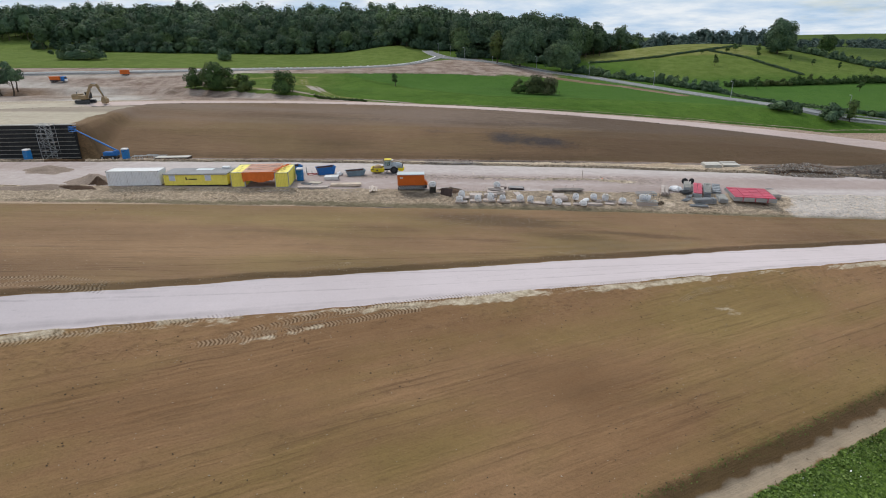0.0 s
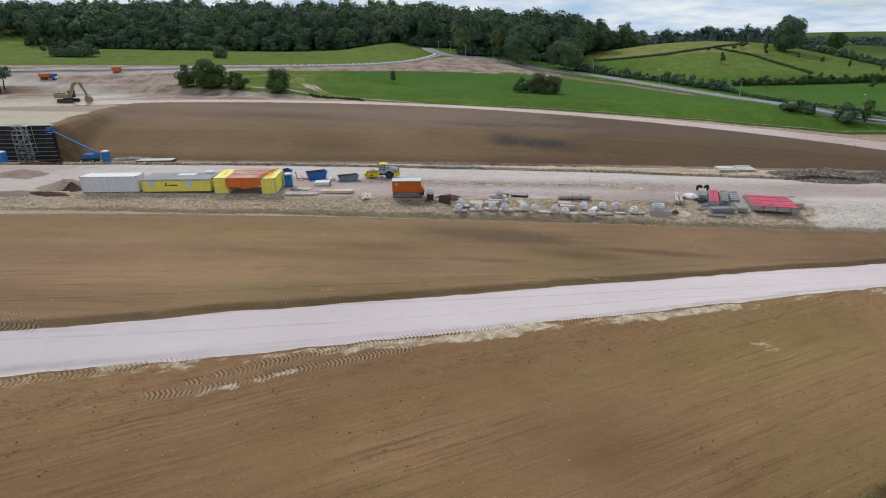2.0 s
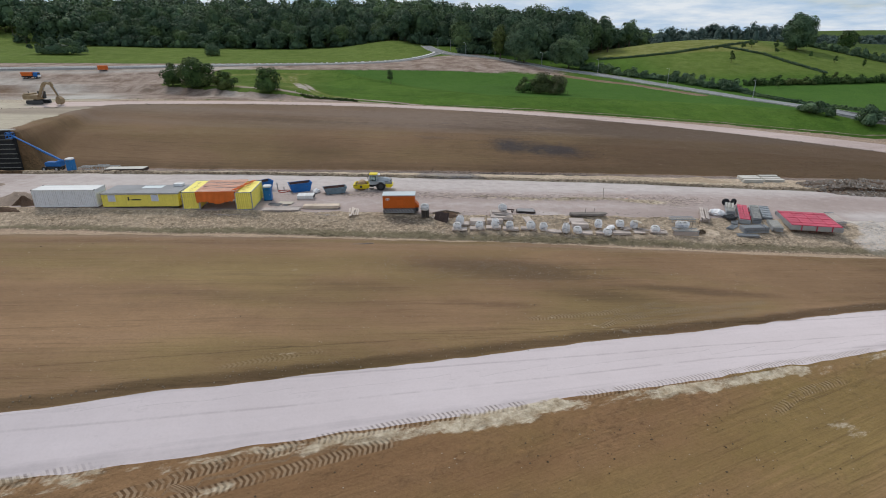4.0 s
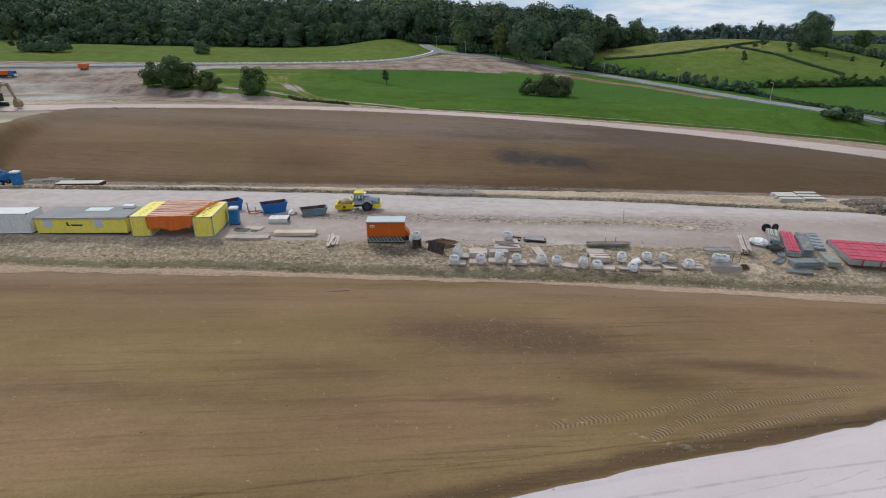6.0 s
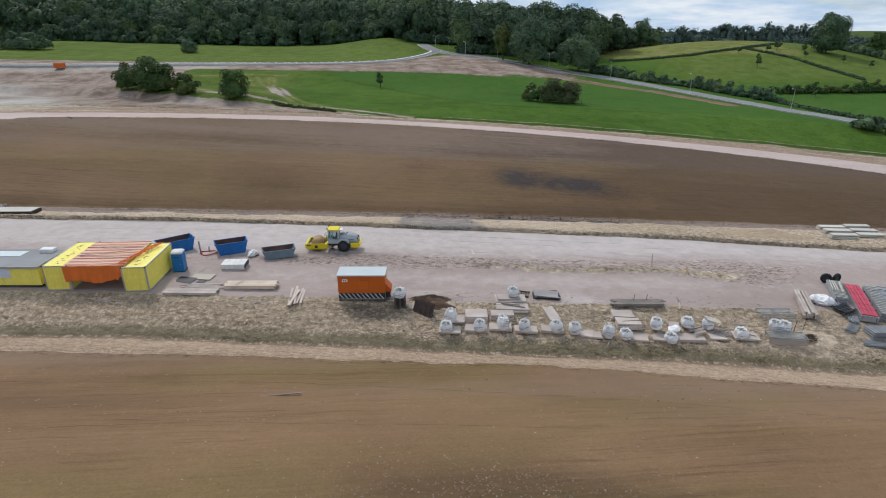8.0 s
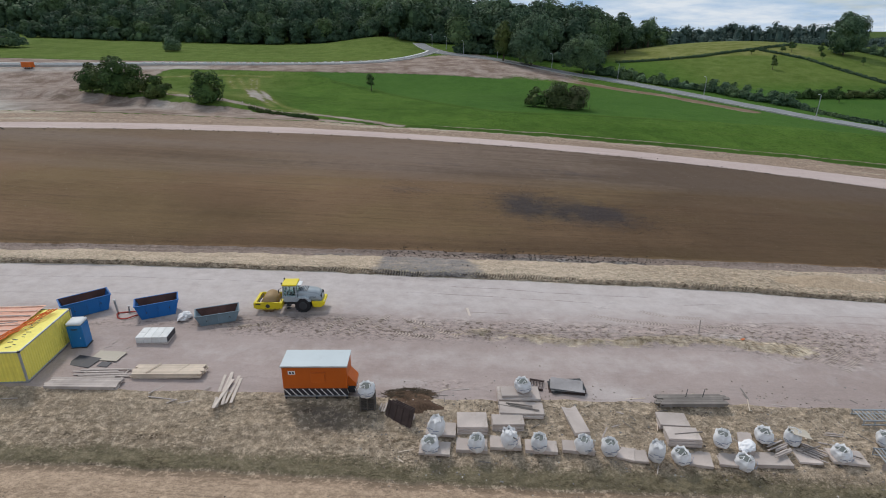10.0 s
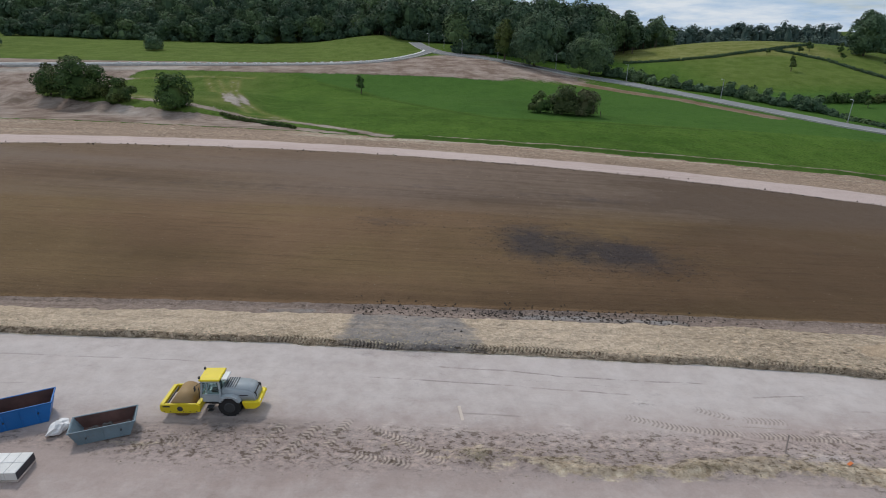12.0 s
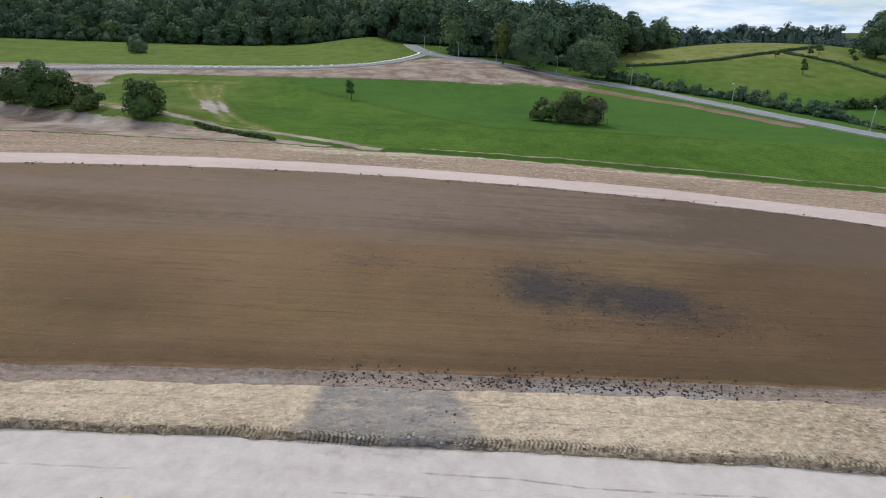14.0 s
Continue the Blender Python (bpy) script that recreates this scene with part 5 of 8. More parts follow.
tree("shrub", "dark green roadside bush by the bend", 137.2, 206.0, 7, 8.5, 0.0, "leaf_dark", 1500, 0.45, 18, 14, category="shrub", belly=0.24)
tree("tree", "thin pale young tree beside the road", 143.8, 206.2, 8, 5.5, 0.1, "leaf", 600, 0.4, 19, 9)
for k in range(7):
    tree("tree", "slender tree in a group by the site entrance", -197 + 2.5 * k + rng.uniform(-1, 1), 250 + rng.uniform(-6, 6), rng.uniform(13, 16), 7.5, 0.45, "leaf_dark", 700, 0.6, 30 + k, 10, group="trees at the site entrance")
ORCHARD = [(155.4, 341, 6.5), (160, 371, 4), (176, 372, 5), (183, 376, 5.5), (196, 372, 6), (191, 362, 4), (205, 352, 4.5), (213, 343, 4), (222, 333, 4), (233, 322, 4.5), (186, 300, 5), (150, 283, 4), (196, 277, 5), (205, 270, 5)]
for k, (x, y, h) in enumerate(ORCHARD):
    tree("tree", "small young tree in the hill pasture", x, y, h, h * 0.62, 0.25, "leaf", 300, 0.45, 50 + k, 7, group="young trees in the pasture")
tree("shrub", "bright green shrub at the edge of the lane", 33.5, 35.2, 3.4, 7.5, 0.0, "leaf_bright", 2600, 0.28, 70, 18, category="shrub", belly=0.24)


def hedge(label, way, wide, high, leaf, per_metre, size, seed, uneven=0.5):
    rg = np.random.default_rng(seed)
    chunks = []
    for (ax, ay), (bx, by) in zip(way[:-1], way[1:]):
        length = math.hypot(bx - ax, by - ay)
        n = max(2, int(length / (wide * 0.38)))
        for k in range(n):
            t = (k + rg.uniform(0, 1)) / n
            x, y = ax + t * (bx - ax) + rg.normal(0, wide * 0.12), ay + t * (by - ay) + rg.normal(0, wide * 0.12)
            h = high * (1 + uneven * rg.uniform(-0.6, 0.8))
            chunks.append(crown_leaves(wide * 0.62, wide * 0.62, h, int(per_metre * wide), 6, rg, size, 0.0, 0.22, 1.25) + (x, y, ground_at(x, y) - 0.05))
    ob = new("hedge", leaf_mesh("hedge", np.concatenate(chunks), leaf))
    return tagged(ob, label, "hedge")


hedge("thick dark roadside hedge along the asphalt road", [(74, 343), (92, 322), (108, 303), (123, 277), (127, 268)], 4.2, 4.0, "leaf_dark", 70, 0.5, 1, 0.7)
hedge("low clipped roadside hedge", [(127, 268), (132, 246), (141, 228), (152, 217), (180, 203), (230, 180)], 2.0, 1.4, "leaf_dark", 90, 0.4, 2, 0.2)
hedge("low clipped hedge between hill pastures", [(92, 372), (134, 371), (168, 381), (196, 396)], 1.8, 1.3, "leaf_dark", 90, 0.4, 3, 0.15)
hedge("low clipped hedge across the hill pasture", [(168, 378), (182, 358), (190, 326), (192, 316)], 1.8, 1.3, "leaf_dark", 90, 0.4, 4, 0.15)
hedge("uneven hedge with shrubs below the pasture", [(138, 290), (160, 292), (188, 295), (212, 298), (250, 300)], 4.0, 3.6, "leaf", 60, 0.5, 5, 0.6)
hedge("dark hedge with shrubs along the hill field", [(228, 396), (240, 376), (250, 348), (275, 330)], 4.5, 3.8, "leaf_dark", 60, 0.6, 6, 0.6)
hedge("dark clipped hedge beyond the road bend", [(156, 213.5), (170, 207.5)], 3.0, 2.3, "leaf_dark", 90, 0.4, 8, 0.15)
hedge("low weedy strip along the meadow fence", [(-51, 225.5), (-40, 217), (-29, 209.5)], 1.3, 0.8, "leaf", 90, 0.3, 7, 0.4)

# grass and cow parsley on the near corner, weeds in the drain
blades, flowers = [], []
for _ in range(11000):
    x = rng.uniform(8, 46)
    w = -2.05 - abs(rng.normal(0, 2.0))
    if rng.uniform() < 0.16:
        w = rng.normal(0.05, 0.22)
    y = 39.4 + 0.49 * (x - 24.6) + w * 1.11
    s = rng.uniform(0.05, 0.13) if w > -1.0 else rng.uniform(0.07, 0.24)
    pts, nor = np.array([[x, y, ground_at(x, y) + s * 0.35]]), np.array([[rng.normal(0, 0.5), rng.normal(0, 0.5), 0.6]])
    pale_head = w < -2.2 and rng.uniform() < 0.05 * (fbm(x, y, 2.0, 91) > 0.05)
    (flowers if pale_head else blades).append(foliage(pts, nor, s * (0.7 if pale_head else 1.0), rng))
tagged(new("grass", leaf_mesh("grass", np.concatenate(blades), "grass")), "tufts of green grass and weeds along the lane", "grass", kind="stuff")
tagged(new("cow_parsley", leaf_mesh("cow_parsley", np.concatenate(flowers), "bag")), "white cow parsley flowers among the grass", "flowers", kind="stuff")

# ---- containers, huts and cabins on the yard ---------------------------------
def ribbed(bm, m, length, height, pitch=0.28, depth=0.035):
    """An upright sheet with trapezoid ribs, along x from 0 to length, facing -y."""
    n = int(length / pitch)
    xs, ys = [], []
    for k in range(n):
        for t, d in ((0.0, 0.0), (0.3, 0.0), (0.5, depth), (0.8, depth)):
            xs.append((k + t) * length / n), ys.append(d)
    xs.append(length), ys.append(0.0)
    low = [bm.verts.new(m @ Vector((x, y, 0))) for x, y in zip(xs, ys)]
    top = [bm.verts.new(m @ Vector((x, y, height))) for x, y in zip(xs, ys)]
    for i in range(len(xs) - 1):
        bm.faces.new((low[i], low[i + 1], top[i + 1], top[i]))


def container(label, x, y, turn, wide, deep, high, skin, frame_mat, roof_mat, marks=0):
    """A steel container: its front lower left corner at x, y, facing -y."""
    ob = thing("container", label, "container", x, y, turn)
    for name, m, length in (("front_wall", pose(0.08, 0.04, 0.12), wide - 0.16), ("back_wall", pose(wide - 0.08, deep - 0.04, 0.12, 0, 0, 180), wide - 0.16),
                            ("side_wall", pose(0.04, deep - 0.08, 0.12, 0, 0, -90), deep - 0.16), ("side_wall", pose(wide - 0.04, 0.08, 0.12, 0, 0, 90), deep - 0.16)):
        bm = bmesh.new()
        ribbed(bm, m, length, high - 0.22)
        part(name, bm, skin, ob)
    bm = bmesh.new()
    solid(bm, pose(wide / 2, deep / 2, high - 0.1), wide - 0.1, deep - 0.1, 0.05, 0.01)
    part("roof", bm, roof_mat, ob)
    for cx in (0.07, wide - 0.07):
        for cy in (0.07, deep - 0.07):
            boxed("corner_post", frame_mat, ob, 0.14, 0.14, high, cx, cy, 0)
            boxed("corner_casting", "dark", ob, 0.17, 0.17, 0.13, cx, cy, high - 0.11)
    for z in (0.0, high - 0.13):
        for cy in (0.06, deep - 0.06):
            boxed("rail", frame_mat, ob, wide - 0.28, 0.10, 0.12, wide / 2, cy, z)
        for cx in (0.06, wide - 0.06):
            boxed("rail", frame_mat, ob, 0.10, deep - 0.28, 0.12, cx, deep / 2, z)
    rg = random.Random(int(abs(x) * 7))
    for k in range(marks):
        boxed("roof_mark", "board_black", ob, rg.uniform(0.1, 0.5), rg.uniform(0.05, 0.12), 0.006, wide / 2 + rg.uniform(-0.35, 0.35), 0.8 + k * (deep - 1.4) / marks, high - 0.03, 0, 0, rg.uniform(-40, 40), 0.0)
    return ob


container("long white steel container with dark streaks", -64.6, 106.6, 1.0, 9.8, 3.0, 2.75, "white_steel", "white_paint", "white_paint")
container("yellow steel container with dark marks on its roof", -41.55, 106.75, 4.0, 2.6, 7.2, 2.85, "yellow", "steel", "yellow", 13)
container("yellow steel container beside the tarpaulin", -33.3, 106.85, 4.0, 2.6, 7.2, 2.85, "yellow", "steel", "yellow", 15)


def site_office(x, y, turn):
    ob = thing("site_office", "long yellow site office cabin with grey flat roof", "cabin", x, y, turn)
    wide, deep, high = 11.9, 4.9, 2.4
    for k in range(3):
        boxed("wall_panel", "yellow", ob, wide / 3 - 0.02, deep - 0.1, high - 0.35, wide / 6 + k * wide / 3, deep / 2, 0.15, bevel=0.02)
    boxed("base", "dark", ob, wide - 0.3, deep - 0.3, 0.15, wide / 2, deep / 2, 0.0)
    boxed("roof", "roof_grey", ob, wide + 0.1, deep + 0.1, 0.14, wide / 2, deep / 2, high - 0.19, label="grey felt roof")
    boxed("eaves_band", "steel", ob, wide + 0.14, 0.06, 0.26, wide / 2, -0.06, high - 0.28)
    boxed("eaves_band", "steel", ob, 0.06, deep + 0.14, 0.26, wide + 0.08, deep / 2, high - 0.28)
    for wx in (1.6, 8.3):
        win = boxed("window", "white_paint", ob, 1.15, 0.08, 1.05, wx, 0.03, 1.0)
        boxed("pane", "pane", win, 1.0, 0.05, 0.9, wx, -0.01, 1.08)
    for k, (w, h, dx) in enumerate(((0.22, 0.55, 0), (0.34, 0.14, 0.12))):
        boxed("emblem", "board_black", ob, w, 0.02, h, 4.2 + dx, 0.02, 1.15 + 0.05 * k)
    boxed("sign_bar", "board_black", ob, 1.5, 0.02, 0.20, 5.4, 0.02, 1.18)
    boxed("roof_sheet", "roof_pale", ob, 3.2, 1.5, 0.03, 6.6, 3.6, high - 0.04, bevel=0.0)
    boxed("air_unit", "white_paint", ob, 1.5, 0.9, 0.42, 10.4, 4.3, high - 0.05, bevel=0.05)
    return ob


site_office(-54.2, 107.0, 0.8)


def tarpaulin(x, y, turn):
    """The sheet over the gap between the two yellow containers."""
    ob = thing("tarpaulin_roof", "orange tarpaulin roof on timber battens between yellow containers", "tarpaulin", x, y, turn, z=ground_at(x, y))
    wide, deep, top = 5.75, 7.3, 2.92
    rg = random.Random(5)
    bm = bmesh.new()
    nx, ny = 24, 26
    grid = [[bm.verts.new((-0.35 + i * (wide + 0.7) / nx, -0.05 + j * deep / ny, top - 0.10 * math.sin(math.pi * i / nx) * (0.6 + 0.4 * math.sin(j * 1.5)) + rg.uniform(-0.02, 0.02))) for i in range(nx + 1)] for j in range(ny + 1)]
    for j in range(ny):
        for i in range(nx):
            bm.faces.new((grid[j][i], grid[j][i + 1], grid[j + 1][i + 1], grid[j + 1][i]))
    part("sheet", bm, "tarp_skylit", ob, "pinkish orange sheet paled by sky light", False)
    bm = bmesh.new()
    nx, nz = 40, 8
    grid = []
    for j in range(nz + 1):
        t = j / nz
        row = []
        for i in range(nx + 1):
            s = i / nx
            low = 1.15 + 0.18 * math.sin(s * 9) + (0.35 if s > 0.9 else 0.0)
            row.append(bm.verts.new((-0.35 + s * (wide + 0.6) + 0.25 * t * (0.5 - s), -0.08 - 0.10 * t - 0.10 * t * math.sin(i * 1.1) - 0.05 * math.sin(i * 0.37), top - 0.02 - t * (top - low))))
        grid.append(row)
    for j in range(nz):
        for i in range(nx):
            bm.faces.new((grid[j][i], grid[j][i + 1], grid[j + 1][i + 1], grid[j + 1][i]))
    part("curtain", bm, "tarp", ob, "bright orange hanging front curtain", False)
    for k in range(9):
        boxed("batten", "timber_old" if k % 4 == 2 else "tarp_edge", ob, wide + 0.5, 0.09, 0.07, wide / 2 + rg.uniform(-0.1, 0.1), 0.35 + k * 0.82, top + 0.01, 0, 0, rg.uniform(-1.5, 1.5), 0.0)
    boxed("batten", "timber_old", ob, 5.6, 0.08, 0.06, wide / 2, 3.4, top + 0.08, 0, 0, 14, 0.0)
    for k in range(3):
        bm = bmesh.new()
        pts = [Vector((wide - 0.5 + 0.25 * k + 0.3 * t + 0.1 * math.sin(t * 5 + k), 0.1 + t * 1.02, top + 0.10 + 0.03 * math.sin(t * 4 + k))) for t in [q * 0.6 for q in range(11)]]
        for a, b in zip(pts[:-1], pts[1:]):
            rod(bm, a, b, 0.06, None, 6)
        part("rolled_edge", bm, "tarp", ob)
    for cx in (0.1, wide - 0.1):
        boxed("prop", "timber_old", ob, 0.1, 0.1, top - 0.1, cx, 0.25, 0)
    return ob


tarpaulin(-39.0, 106.8, 4.0)


def toilet(label, x, y, turn):
    ob = thing("portable_toilet", label, "toilet", x, y, turn, "portable toilets")
    boxed("body", "blue", ob, 1.25, 1.25, 2.12, 0, 0, 0.1, bevel=0.05)
    boxed("skid", "dark", ob, 1.3, 1.3, 0.1, 0, 0, 0)
    door = boxed("door", "blue", ob, 0.9, 0.04, 1.85, 0, -0.635, 0.2, bevel=0.02)
    boxed("latch", "white_paint", door, 0.06, 0.03, 0.12, 0.34, -0.665, 1.0)
    bm = bmesh.new()
    v = solid(bm, pose(0, 0, 2.22), 1.34, 1.34, 0.34, 0.14)
    part("roof", bm, "white_paint", ob, "white translucent domed roof", False)
    barred("vent_pipe", "dark", ob, (0.5, 0.5, 2.1), (0.5, 0.5, 2.62), 0.05)
    for k in range(3):
        boxed("vent", "dark", ob, 0.5, 0.02, 0.03, 0, -0.665, 1.85 + 0.06 * k, bevel=0.0)
    return ob


toilet("blue portable toilet with white roof beside the container", -30.05, 112.95, 8)
toilet("blue portable toilet near the lifting platform", -74.6, 131.8, 5)
toilet("tilted blue portable toilet before the retaining wall", -97.8, 132.6, -8)


def skip(label, x, y, turn, length, width, height, skin, load=True):
    """An open skip with sloping ends, thick walls and a rim."""
    ob = thing("skip", label, "skip", x, y, turn, "open skips")
    a, t = 0.45, 0.05
    L, W, H = length / 2, width / 2, height
    outer = [(-L, H), (-L + a, 0.06), (L - a, 0.06), (L, H)]
    inner = [(L - 0.07, H - 0.01), (L - a - 0.04, 0.13), (-L + a + 0.04, 0.13), (-L + 0.07, H - 0.01)]
    for sgn, label2 in ((-1, ""), (1, "")):
        bm = bmesh.new()
        prism(bm, outer, sgn * W, sgn * (W - t))
        part("side_wall", bm, skin, ob)
    bm = bmesh.new()
    prism(bm, outer[:2] + [inner[2], inner[3]], -W + t, W - t)
    part("end_wall", bm, skin, ob)
    bm = bmesh.new()
    prism(bm, [outer[3], outer[2], inner[1], inner[0]], -W + t, W - t)
    part("end_wall", bm, skin, ob)
    bm = bmesh.new()
    solid(bm, pose(0, 0, 0.06), 2 * (L - a), 2 * W - 0.1, 0.07)
    part("floor_plate", bm, "rust_red", ob, "rusty dark floor")
    for sgn in (-1, 1):
        bm = bmesh.new()
        prism(bm, [(p[0] * 0.985, p[1]) for p in inner], sgn * (W - t - 0.005), sgn * (W - t - 0.02))
        part("inner_lining", bm, "rust_red", ob, "rusty inner face")
        boxed("rim", skin, ob, 2 * L + 0.06, 0.09, 0.08, 0, sgn * W, H - 0.05)
        for k in range(3):
            boxed("rib", skin, ob, 0.09, 0.06, H * 0.75, -L * 0.5 + k * L * 0.5, sgn * (W + 0.02), 0.12)
        barred("lifting_lug", "dark", ob, (-L * 0.5, sgn * (W + 0.02), H * 0.5), (-L * 0.5, sgn * (W + 0.14), H * 0.5), 0.05)
    for sgn in (-1, 1):
        boxed("rim", skin, ob, 0.09, 2 * W, 0.08, sgn * L, 0, H - 0.05)
    for sgn in (-1, 1):
        barred("chain_hook", "dark", ob, (L * 0.55, sgn * (W + 0.02), H * 0.6), (L * 0.55, sgn * (W + 0.13), H * 0.6), 0.05)
    if load:
        bm = bmesh.new()
        rg = random.Random(int(x * 3))
        for _ in range(26):
            solid(bm, pose(rg.uniform(-L + 0.7, L - 0.7), rg.uniform(-W + 0.2, W - 0.2), 0.14, rg.uniform(0, 40), rg.uniform(0, 40), rg.uniform(0, 90)), rg.uniform(0.1, 0.4), rg.uniform(0.1, 0.3), rg.uniform(0.05, 0.2))
        part("debris", bm, "rubble", ob)
    return ob


skip("blue open skip with rusty inside", -33.4, 119.3, 40, 4.3, 2.0, 1.6, "blue_skip", False)
skip("blue open skip with brown rusty inside", -26.25, 119.2, 26, 3.9, 1.9, 1.55, "blue_skip", False)
skip("worn grey-blue skip with rubble inside", -19.9, 118.1, 21, 4.0, 1.8, 1.1, "blue_grey", True)


def generator(x, y, turn):
    ob = thing("power_cabin", "orange power cabin with pale roof on striped skirt", "generator", x, y, turn)
    wide, deep = 4.95, 2.15
    boxed("body", "orange", ob, wide, deep, 2.0, wide / 2, deep / 2, 1.0, bevel=0.03)
    roof = boxed("roof", "roof_pale", ob, wide + 0.14, deep + 0.16, 0.09, wide / 2, deep / 2, 3.0, bevel=0.02, label="pale blue-white roof")
    boxed("roof_trim", "steel", roof, wide + 0.16, 0.03, 0.12, wide / 2, -0.09, 2.96, bevel=0.0)
    skirt = boxed("skirt", "board_black", ob, wide - 0.05, deep - 0.1, 0.68, wide / 2, deep / 2, 0.30, bevel=0.0)
    for k in range(10):
        boxed("stripe", "white_paint", skirt, 0.075, 0.012, 0.82, 0.55 + k * 0.47, 0.035, 0.30, 0, -38, 0, 0.0)
    for k in range(4):
        boxed("stripe", "white_paint", skirt, 0.012, 0.075, 0.82, wide - 0.015, 0.4 + k * 0.47, 0.30, 38, 0, 0, 0.0)
    boxed("base_rail", "steel", ob, wide, 0.08, 0.08, wide / 2, 0.04, 0.26, bevel=0.0)
    for cx in (0.12, wide / 2, wide - 0.12):
        for cy in (0.12, deep - 0.12):
            boxed("foot", "dark", ob, 0.14, 0.14, 0.3, cx, cy, 0)
    sign = boxed("sign", "white_paint", ob, 0.55, 0.02, 0.30, 0.75, -0.012, 2.30, bevel=0.0)
    for k in range(2):
        boxed("pictogram", "board_black", sign, 0.14, 0.01, 0.18, 0.64 + 0.22 * k, -0.027, 2.36, bevel=0.0)
    hatch = boxed("hatch", "orange", ob, 1.15, 0.03, 0.95, 2.75, -0.012, 1.55, bevel=0.012)
    # thin strips along the hatch edges, carrying the painted seam shade
    boxed("handle", "orange_dark", hatch, 1.1, 0.03, 0.035, 2.75, -0.04, 2.44, bevel=0.0)
    boxed("hinge", "orange_dark", hatch, 0.035, 0.03, 0.6, 3.26, -0.04, 1.7, bevel=0.0)
    bm = bmesh.new()
    prism(bm, [(0, 0), (0.62, 0), (0.62, 0.25), (0, 0.95)], 0.35, 1.75)
    bmesh.ops.translate(bm, vec=(wide, 0, 1.0), verts=bm.verts[:])
    part("cooling_hood", bm, "orange", ob)
    hood = boxed("hood_base", "board_black", ob, 0.5, 1.3, 0.62, wide + 0.26, 1.05, 0.34, bevel=0.0)
    for k in range(3):
        boxed("stripe", "white_paint", hood, 0.012, 0.07, 0.7, wide + 0.515, 0.6 + k * 0.4, 0.34, 38, 0, 0, 0.0)
    return ob


generator(-10.2, 105.95, 1.0)


# ---- machines ------------------------------------------------------------------
def wheel(parent, x, y, z, r, w, seed=0, rim="yellow_machine"):
    """A lugged tyre on its side axis y, with a dished rim."""
    bm = bmesh.new()
    bmesh.ops.create_cone(bm, cap_ends=True, segments=28, radius1=r * 0.94, radius2=r * 0.94, depth=w, matrix=pose(x, y, z, 90))
    for k in range(18):
        a = k * 2 * math.pi / 18
        for s in (-1, 1):
            solid(bm, pose(x, y, z) @ Matrix.Rotation(a + 0.17 * (s > 0), 4, "Y") @ pose(0, s * w * 0.25, r * 0.90, 0, 0, s * 28), 0.09 * r / 0.75, w * 0.55, 0.09 * r / 0.75)
    tyre = part("wheel", bm, "black", parent, "lugged black tyre")
    for s in (-1, 1):
        bm = bmesh.new()
        bmesh.ops.create_cone(bm, cap_ends=True, segments=20, radius1=r * 0.55, radius2=r * 0.45, depth=0.05, matrix=pose(x, y + s * (w / 2 + 0.01), z, 90))
        part("rim", bm, rim, tyre)
    return tyre


